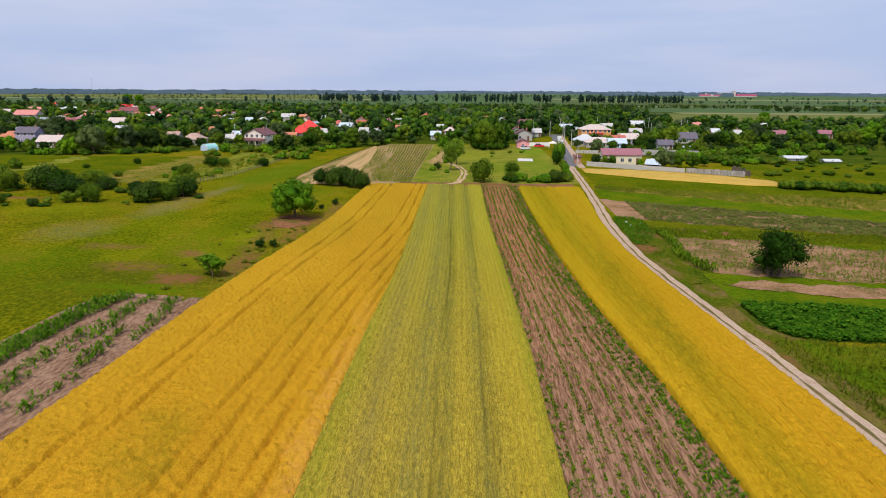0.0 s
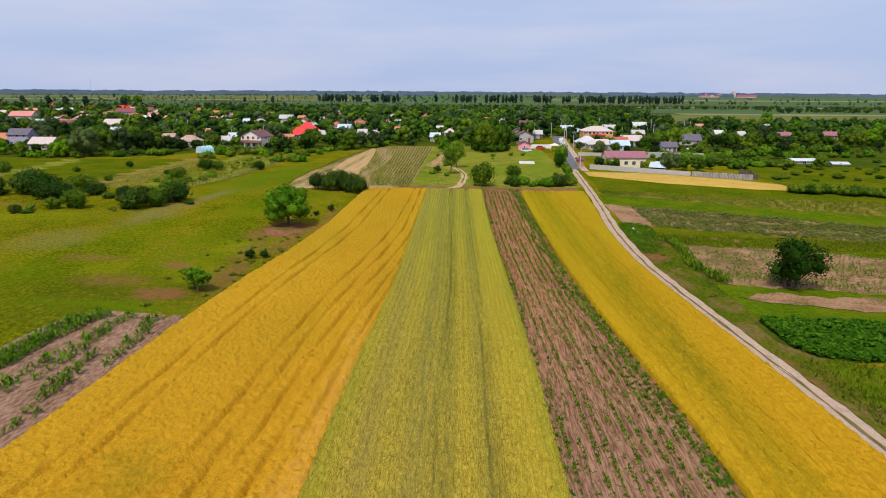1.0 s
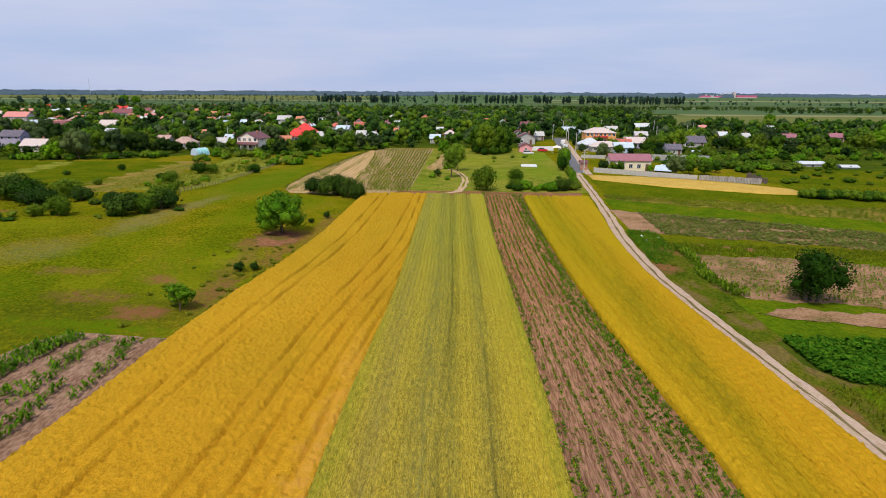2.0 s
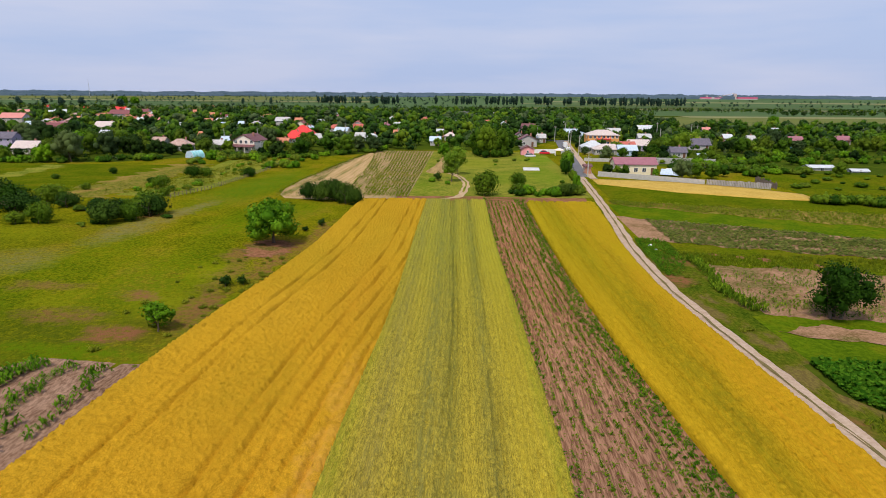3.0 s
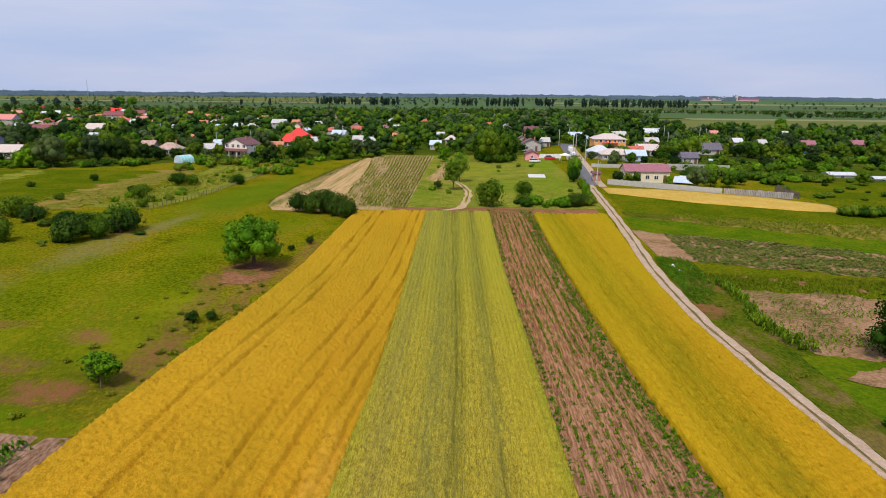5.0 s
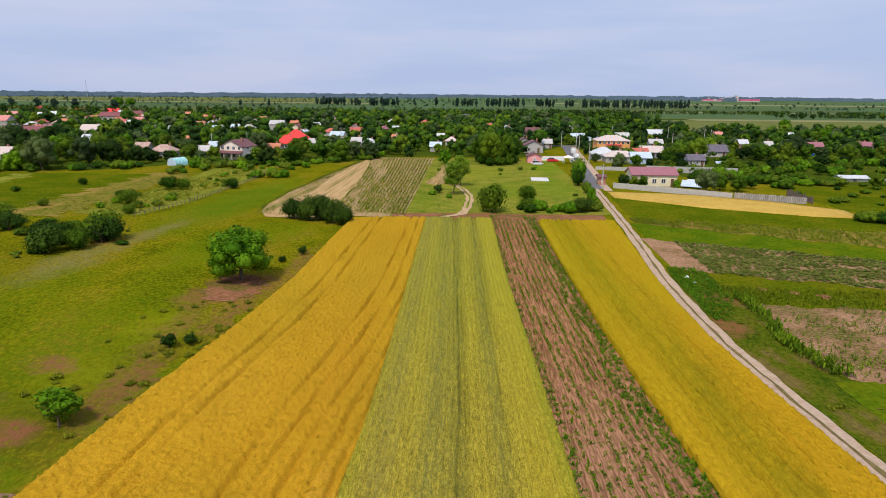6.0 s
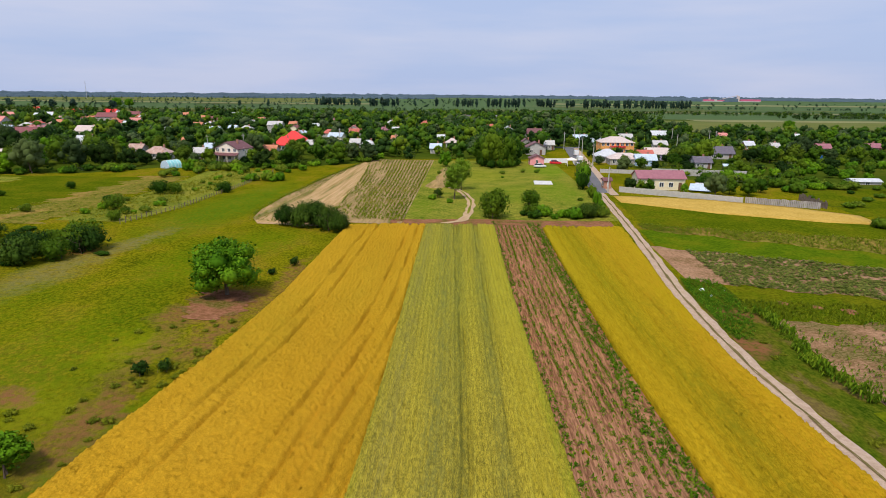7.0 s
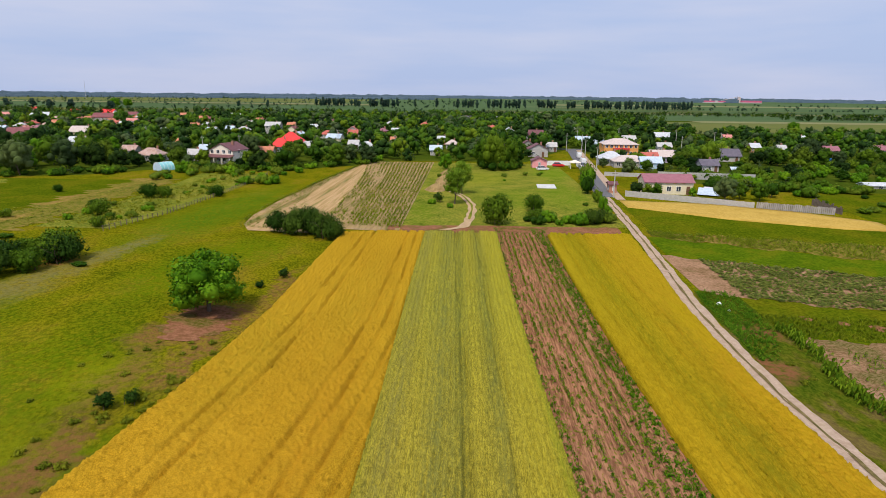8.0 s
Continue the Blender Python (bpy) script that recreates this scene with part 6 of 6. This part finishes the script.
# small outbuildings between the gardens
for i in range(44):
    px, py = rng.uniform(-330, -25), rng.uniform(300, 540)
    if abs(px) > 0.72 * py or any((px - ax) ** 2 + (py - ay) ** 2 < (ar + 6) ** 2 for ax, ay, ar in HOUSES):
        continue
    house(px, py, rng.uniform(4.0, 7.5), roof=("orange", "brick", "maroon", "rust", "salmon", "grey", "blue", "purple")[i % 8], wall=("grey", "white", "cream", "brick")[i % 4], eave=rng.uniform(2.4, 3.6), turn=i % 3 == 0, windows=2, style=("gable", "hip")[i % 2], yaw=rng.uniform(-20, 20))

# ---- trees of the village ----


def village_points(n, y1, seed):
    r = np.random.default_rng(seed)
    x, y = r.uniform(-420, 420, n), r.uniform(190, y1, n)
    ok = np.where(x < 45, y > BACK_L(x), y > BACK_R(x)) & (np.abs(x) < 0.86 * y + 25)
    ok &= (np.abs(x - TRACK(y)) > 5.5) | (y > 334)
    for hx, hy, hr in HOUSES:
        ok &= (x - hx) ** 2 + (y - hy) ** 2 > (hr + 1.0) ** 2
    x, y = x[ok], y[ok]
    keep = []
    for i in range(len(x)):
        if all((x[i] - x[j]) ** 2 + (y[i] - y[j]) ** 2 > 25 for j in keep):
            keep.append(i)
    return x[keep], y[keep]


def front_garden(x, y):
    """The height to which trees grow in the gardens in front of the houses."""
    top = np.full(len(x), 99.0)
    for hx, hy, half, eave in EAVES:
        d = hy - y
        low = (np.abs(x - hx * (1 - d / hy)) < half + 1.5) & (d > 0) & (d < 60)
        top = np.where(low, np.minimum(top, eave + 0.2 + 21.0 * d / hy), top)
    return top


def east_gardens(x, y):
    """Low shrubs and young trees fill the plots behind the plank fence."""
    return (x > 62) & (y < 262 + 0.15 * (x - 62))


vx, vy = village_points(4500, 345, 3)
vcap = front_garden(vx, vy)
ok = ~east_gardens(vx, vy) | (np.random.default_rng(8).uniform(0, 1, len(vx)) < 0.5)
vx, vy, vcap = vx[ok], vy[ok], vcap[ok]
order = np.argsort(vy - 0.2 * np.abs(vx))
for n, i in enumerate(order[:290]):
    k = int(rng.integers(0, 8))
    tall = (5.6 + 0.5 * (k % 6)) * float(rng.uniform(0.85, 1.5))
    if east_gardens(vx[i], vy[i]):
        k = (0, 1, 5, 7)[k % 4]
        tall = 3.4 * float(rng.uniform(0.8, 1.4))
    tall = max(min(tall, float(vcap[i]) + float(rng.uniform(-0.3, 1.0))), 1.8)
    s = tall / (5.6 + 0.5 * (k % 6))
    plant("garden_tree", float(vx[i]), float(vy[i]), min(s * 1.1, 0.5 + 0.6 * s), k, label="leafy green garden tree in the village", group="village trees", sz=s)
rest = order[290:]
x2, y2 = village_points(7000, 720, 5)
k = y2 > 345
x2, y2 = np.r_[vx[rest], x2[k]], np.r_[vy[rest], y2[k]]
k = ~((x2 > 150) & (y2 > 455)) & (y2 < 690 - 0.4 * np.abs(x2))
x2, y2 = x2[k], y2[k]
tall = rng.uniform(4.5, 10.2, len(x2)) * np.where(x2 > 85, 0.8, 1.0) * np.where(east_gardens(x2, y2), 0.6, 1.0)
tall = np.maximum(np.minimum(tall, front_garden(x2, y2) + rng.uniform(-0.3, 1.6, len(x2))), 1.8)
for k, n, leaf in ((y2 < 400, 150, 0.70), (y2 >= 400, 80, 0.85)):
    mixed_woods("village_wood", x2[k], y2[k], tall[k], "green trees between the houses of the village", n=n, leaf=leaf, filled=True, wide=0.47)

r9 = np.random.default_rng(9)
hx_, hy_ = r9.uniform(-420, 420, 4600), r9.uniform(205, 560, 4600)
k = np.where(hx_ < 45, hy_ > BACK_L(hx_) + 0.3, hy_ > BACK_R(hx_) + 0.3) & (np.abs(hx_) < 0.86 * hy_ + 25) & ((np.abs(hx_ - TRACK(hy_)) > 5) | (hy_ > 334))
for ax, ay, ar in HOUSES:
    k &= (hx_ - ax) ** 2 + (hy_ - ay) ** 2 > (ar + 0.3) ** 2
k &= ~((hx_ > 150) & (hy_ > 455))
mixed_woods("garden_bush", hx_[k], hy_[k], r9.uniform(1.4, 3.0, int(k.sum())), "green low bushes and vines filling the gardens", n=44, leaf=1.5, category="bushes", wide=0.6)

# ---- far fields, woods and horizon ----
def plot(x0, x1, y0, y1, mat, label, up=0.25, lean=0.0):
    sheet("far_field", lambda s: y0 + lean * s, lambda s: y1 + lean * s, x0, x1, mat, label, "field", along="x", up=up, step=60, across=3)


M_FG = material("far_green_crop", two((0.052, 0.104, 0.030), (0.074, 0.122, 0.038)), two((0.040, 0.085, 0.026), (0.095, 0.140, 0.045)), scale=0.01, fine_scale=0.08, stretch=(0.3, 1, 1), bump=0)
M_FO = material("far_olive_field", two((0.110, 0.140, 0.022), (0.165, 0.172, 0.036)), two((0.04, 0.065, 0.01), (0.12, 0.12, 0.03)), scale=0.02, fine_scale=0.15, stretch=(0.3, 1, 1), bump=0)
M_FT = material("far_straw_field", two((0.17, 0.18, 0.070), (0.24, 0.225, 0.105)), scale=0.02, bump=0)
plot(-4000, 4000, 700, 4590, M_FG, "wide green plain", 0.1)
plot(150, 700, 455, 640, M_FO, "olive green field beyond the village", lean=0.02)
plot(215, 900, 628, 668, M_FT, "narrow straw-coloured field strip", 0.4)
plot(60, 900, 668, 760, M_FG, "green field strip", 0.3)
plot(-60, 900, 880, 915, M_FT, "narrow straw-coloured field strip", 0.4)
plot(-300, 1500, 915, 1480, M_FG, "wide green field before the poplars", 0.3)
plot(200, 1600, 1480, 1640, M_FT, "distant straw-coloured field", 0.5)
plot(-300, 2200, 1640, 2400, M_FG, "distant green field", 0.3)
plot(-900, -300, 760, 900, M_FO, "distant olive meadow", 0.3)
plot(-1000, -300, 900, 1010, M_FG, "distant green field", 0.3)
plot(-1600, -200, 1300, 1400, M_FT, "distant straw-coloured field", 0.4)
plot(-2000, -300, 1500, 2300, M_FO, "distant olive plain", 0.3)


# narrow plots of changing crops on the plain
r17 = np.random.default_rng(17)
for y0, y1, xa, xb in ((765, 875, -700, -120), (1010, 1300, -1100, -150), (1400, 1500, -1700, -200), (920, 1080, -100, 900), (1180, 1470, 100, 1500), (2400, 3200, -1500, 2400)):
    for q in range(4):
        a = r17.uniform(xa, xb - 250)
        d = (y1 - y0) / 4
        plot(a, a + r17.uniform(200, 600), y0 + d * q, y0 + d * (q + r17.uniform(0.25, 0.8)), (M_FT, M_FO, M_FG, M_FO)[int(r17.integers(0, 4))], "narrow distant plot on the plain", 0.55 + 0.04 * q)


def belt(x0, x1, y0, y1, n, h0, h1, label, mat=None, leaf=1.5, nleaf=70):
    x, y = rng.uniform(x0, x1, n), rng.uniform(y0, y1, n)
    if mat:
        woods("tree_belt", x, y, rng.uniform(h0, h1, n), mat, label, n=nleaf, leaf=leaf)
    else:
        mixed_woods("tree_belt", x, y, rng.uniform(h0, h1, n), label, n=nleaf, leaf=leaf)


belt(60, 900, 780, 860, 800, 3.5, 6, "dark green belt of orchard trees beyond the village", leaf=1.3, nleaf=60)
belt(-160, 170, 590, 690, 520, 5, 10, "dark green wood behind the village", leaf=1.0, nleaf=100)
belt(130, 420, 370, 455, 420, 2.6, 5.4, "green trees along the village edge", leaf=1.0, nleaf=110)
belt(330, 700, 690, 730, 160, 4, 7, "dark hedge between fields")
belt(-700, -150, 620, 760, 460, 5, 9, "scattered green trees on the plain", leaf=1.3)
# Far belts use the leaf colour that has haze painted in.
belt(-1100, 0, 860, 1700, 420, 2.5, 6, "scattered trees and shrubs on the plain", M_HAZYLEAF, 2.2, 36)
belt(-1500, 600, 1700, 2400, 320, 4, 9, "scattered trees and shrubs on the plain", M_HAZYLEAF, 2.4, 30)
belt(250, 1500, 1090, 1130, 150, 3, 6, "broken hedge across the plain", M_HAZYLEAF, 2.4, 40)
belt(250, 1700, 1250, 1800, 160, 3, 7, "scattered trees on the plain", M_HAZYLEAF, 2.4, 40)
for a, b in ((-345, -341), (-305, -301), (-258, -211), (-196, -180), (-166, -120), (-90, -86), (-58, -50), (-19, 16), (31, 92), (117, 147), (163, 178), (193, 370)):
    for px in np.arange(a, b + 0.1, 4.6):
        s = rng.uniform(0.75, 1.05)
        plant("poplar", float(px + rng.normal(0, 1.5)), (980 if a < -280 else 1100) + float(rng.normal(0, 4)), s * 0.80, label="tall dark poplar in a long row on the plain", name="poplar", group="poplar row", sz=s)
for px, py, s in ((-524, 956, 1.0), (-510, 965, 0.9), (228, 492, 0.55), (197, 386, 0.5)):
    plant("walnut", px, py, 2.6 * s, label="broad dark tree standing above the village", sz=2.2 * s)
for px, py in ((-505, 782), (-490, 800), (-560, 830), (-610, 850), (-440, 800), (-640, 840)):
    plant("poplar", px, py, 1.1, label="tall dark poplar beyond the village", group="poplar row", sz=0.8)


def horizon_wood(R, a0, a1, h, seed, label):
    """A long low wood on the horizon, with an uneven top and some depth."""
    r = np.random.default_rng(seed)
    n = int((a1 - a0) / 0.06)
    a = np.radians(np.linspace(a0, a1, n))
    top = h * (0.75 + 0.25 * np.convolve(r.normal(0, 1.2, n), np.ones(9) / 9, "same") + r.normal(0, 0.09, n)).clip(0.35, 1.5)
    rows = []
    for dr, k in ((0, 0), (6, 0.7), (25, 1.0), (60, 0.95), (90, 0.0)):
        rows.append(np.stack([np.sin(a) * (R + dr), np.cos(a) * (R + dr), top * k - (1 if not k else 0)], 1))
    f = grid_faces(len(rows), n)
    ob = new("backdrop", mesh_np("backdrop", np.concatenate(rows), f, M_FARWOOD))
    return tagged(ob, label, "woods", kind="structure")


# Backdrop woods carry their aerial haze as painted blue, not as real air.
horizon_wood(2650, 12, 22.5, 17, 1, "distant wood tinted blue with haze behind the poplars")
horizon_wood(2500, -40, -3, 11, 2, "distant wood tinted blue with haze on the horizon")
horizon_wood(3300, -46, 46, 13, 3, "long wood tinted blue with haze along the horizon")
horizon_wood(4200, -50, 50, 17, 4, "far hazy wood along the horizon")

# red-roofed plant on the plain, mast
M_PLANTR = plain("faded_red_sheet", (0.52, 0.095, 0.20), (0.62, 0.14, 0.26), 0.7)
fac = thing("factory", pose(1000.0, 2480.0, 0, 0, 0, -6), "long low red industrial plant with a pale conveyor tower", "factory")
for nm, a, b, dd, z0, z1, m in (("hall", -104, 104, 14, 0, 3, WALL["grey"]), ("roof", -100, -62, 12, 3, 8, M_PLANTR), ("roof", -52, 8, 13, 3, 7, M_PLANTR), ("roof", 34, 104, 13, 3, 9.5, M_PLANTR), ("annex", -62, -52, 9, 3, 9, ROOF["grey"]), ("annex", 8, 20, 10, 3, 8, WALL["white"]), ("tower", 21, 30, 6, 3, 22, ROOF["rose"]), ("silo", -80, -75, 6, 8, 14, WALL["white"])):
    part(nm, box_bm(a, b, -dd, dd, z0, z1), m, fac)
cv, cf = tube([(-40, 0, 8), (24, 0, 24)], [0.9, 0.9], 6)
part("conveyor", mesh_np("conveyor", cv, cf, ROOF["rose"]), None, fac)
mast = thing("radio_mast", pose(-1036, 1707, 0), "slender pale lattice radio mast on the plain", "mast")
for k in range(3):
    o = np.array([math.cos(k * 2.1), math.sin(k * 2.1), 0]) * 0.8
    v, f = tube([o, o * 0.4 + (0, 0, 48)], [0.16, 0.12], 4)
    part("leg", mesh_np("leg", v, f, M_CONC), None, mast)
for k in range(10):
    part("brace", box_bm(-0.7, 0.7, -0.7, 0.7, k * 4.8 + 2, k * 4.8 + 2.3), M_CONC, mast)

for i in range(22):
    px, py = rng.uniform(-10, 30), rng.uniform(170, 262)
    if abs(px - 21.2) < 4.5 and abs(py - 210.6) < 8 or abs(px) < 3.5 or px > 22 and py > 240:
        continue
    plant("garden_shrub", px, py, rng.uniform(0.25, 0.6), i % 3, label="low leafy shrub in the overgrown grass", name="shrub", category="shrub", group="grass plot shrubs")

# ---- grass and weeds ----
def grass(x0, x1, y0, y1, n, size, width, mat, label, category="grass", lean=0.35):
    x, y = rng.uniform(x0, x1, n), rng.uniform(y0, y1, n)
    ok = (x < EDGE_A(np.clip(y, -30, 155)) - 0.4) | (x > TRACK(y) + 1.6) | (y > field_end(x) + 2)
    ok &= ~((x > F2L(y) - 0.3) & (x < F2R(y) + 0.3) & (y > 146) & (y < 267))
    ok &= ~((x > PATCH_L(y) - 0.3) & (x < -20) & (y < 65))
    ok &= (np.abs(x - TRACK(y)) > 2.4) & ~((np.abs(x - 21.2) < 3.2) & (np.abs(y - 210.6) < 5.2))
    leafy("grass", x[ok], y[ok], size, mat, label, category, leaves=4, reach=1.1, width=width / size, droop=0.02)


grass(-88, -72, 138, 214, 500, 0.24, 0.24, M_VINE, "dry weeds and stubble on the brownish strip", "weeds")
y = np.repeat(np.arange(144, 229, 1.1), 5) + rng.normal(0, 0.25, 5 * len(np.arange(144, 229, 1.1)))
x = np.tile(np.array([-59.8, -62.2, -64.6, -67.0, -69.4]), len(y) // 5) - 0.05 * (y - 144) + rng.normal(0, 0.3, len(y))
k = rng.uniform(0, 1, len(y)) < 0.85
woods("vine", x[k], y[k], rng.uniform(0.6, 1.2, int(k.sum())), M_VINE, "yellow-green vines in rows in the orchard", n=34, leaf=1.5, category="vines", wide=0.6)
yy = rng.uniform(147, 262, 1700)
u = rng.uniform(0, 1, 1700) ** 1.5
leafy("weed", F2L(yy) - 0.8 + (F2M(yy) - F2L(yy)) * u * (0.9 - 0.6 * sstep(150, 200, yy)), yy, 0.3, M_TUFT, "grass creeping onto the bare strip", "weeds", leaves=5, reach=1.0, width=0.4, droop=0.02)
for k in range(14):
    yy = rng.uniform(148, 262, 420)
    xx = F2L(yy) + (F2M(yy) - F2L(yy)) * (k + 0.5) / 14 + rng.normal(0, 0.15, 420)
    n = 20 + 100 * (k < 4 or k > 10)
    leafy("weed", xx[:n], yy[:n], 0.16, M_TUFT, "thin weeds in lines on the bare strip", "weeds", leaves=4, reach=1.2, width=0.5, droop=0.02)
def blades(x0, x1, y0, y1, n, size, width, mat, label, category="grass", kept=None):
    """Upright grass or weeds in an open stretch of ground."""
    x, y = rng.uniform(x0, x1, n), rng.uniform(y0, y1, n)
    ok = (x < EDGE_A(np.clip(y, -30, 155)) - 0.3) | (x > TRACK(y) + 1.6) | (y > field_end(x) + 8)
    ok &= ~((x > F2L(y) - 0.3) & (x < F2R(y) + 0.3) & (y > 146) & (y < 267))
    ok &= ~((x > PATCH_L(y) - 0.3) & (x < -20) & (y < 65))
    ok &= (np.abs(x - TRACK(y)) > 2.2) & ~((np.abs(x - 21.2) < 3.0) & (np.abs(y - 210.6) < 4.2)) & (np.abs(x - WAY(y)) > 1.3)
    if kept:
        ok &= kept(x, y)
    tufts("grass", x[ok], y[ok], size, width, mat, label, category, lean=0.5)


blades(36, 100, 112, 119, 3500, 0.32, 0.16, M_TUFT, "rough grass between plots")
blades(33, 90, 50, 66, 9000, 0.36, 0.10, M_TUFT, "soft green cereal beside the track", "cereal")

# weed clumps standing out of the meadow and the verge
r21 = np.random.default_rng(21)
for i in range(64):
    py = float(r21.uniform(64, 98)) if i < 46 else float(r21.uniform(84, 126))
    px = float(EDGE_A(py)) - 1.0 - 9.0 * float(r21.uniform(0, 1)) ** 1.3 if i < 46 else float(TRACK(py)) + 2.6 + float(r21.uniform(0, 2.5))
    if (px + 26.5) ** 2 + (py - 104) ** 2 < 20:
        continue
    plant("weed_clump", px, py, float(r21.uniform(0.35, 0.8)), 0, label="low leafy clump of weeds in rough grass", name="weed", category="weed", group="weed clumps")
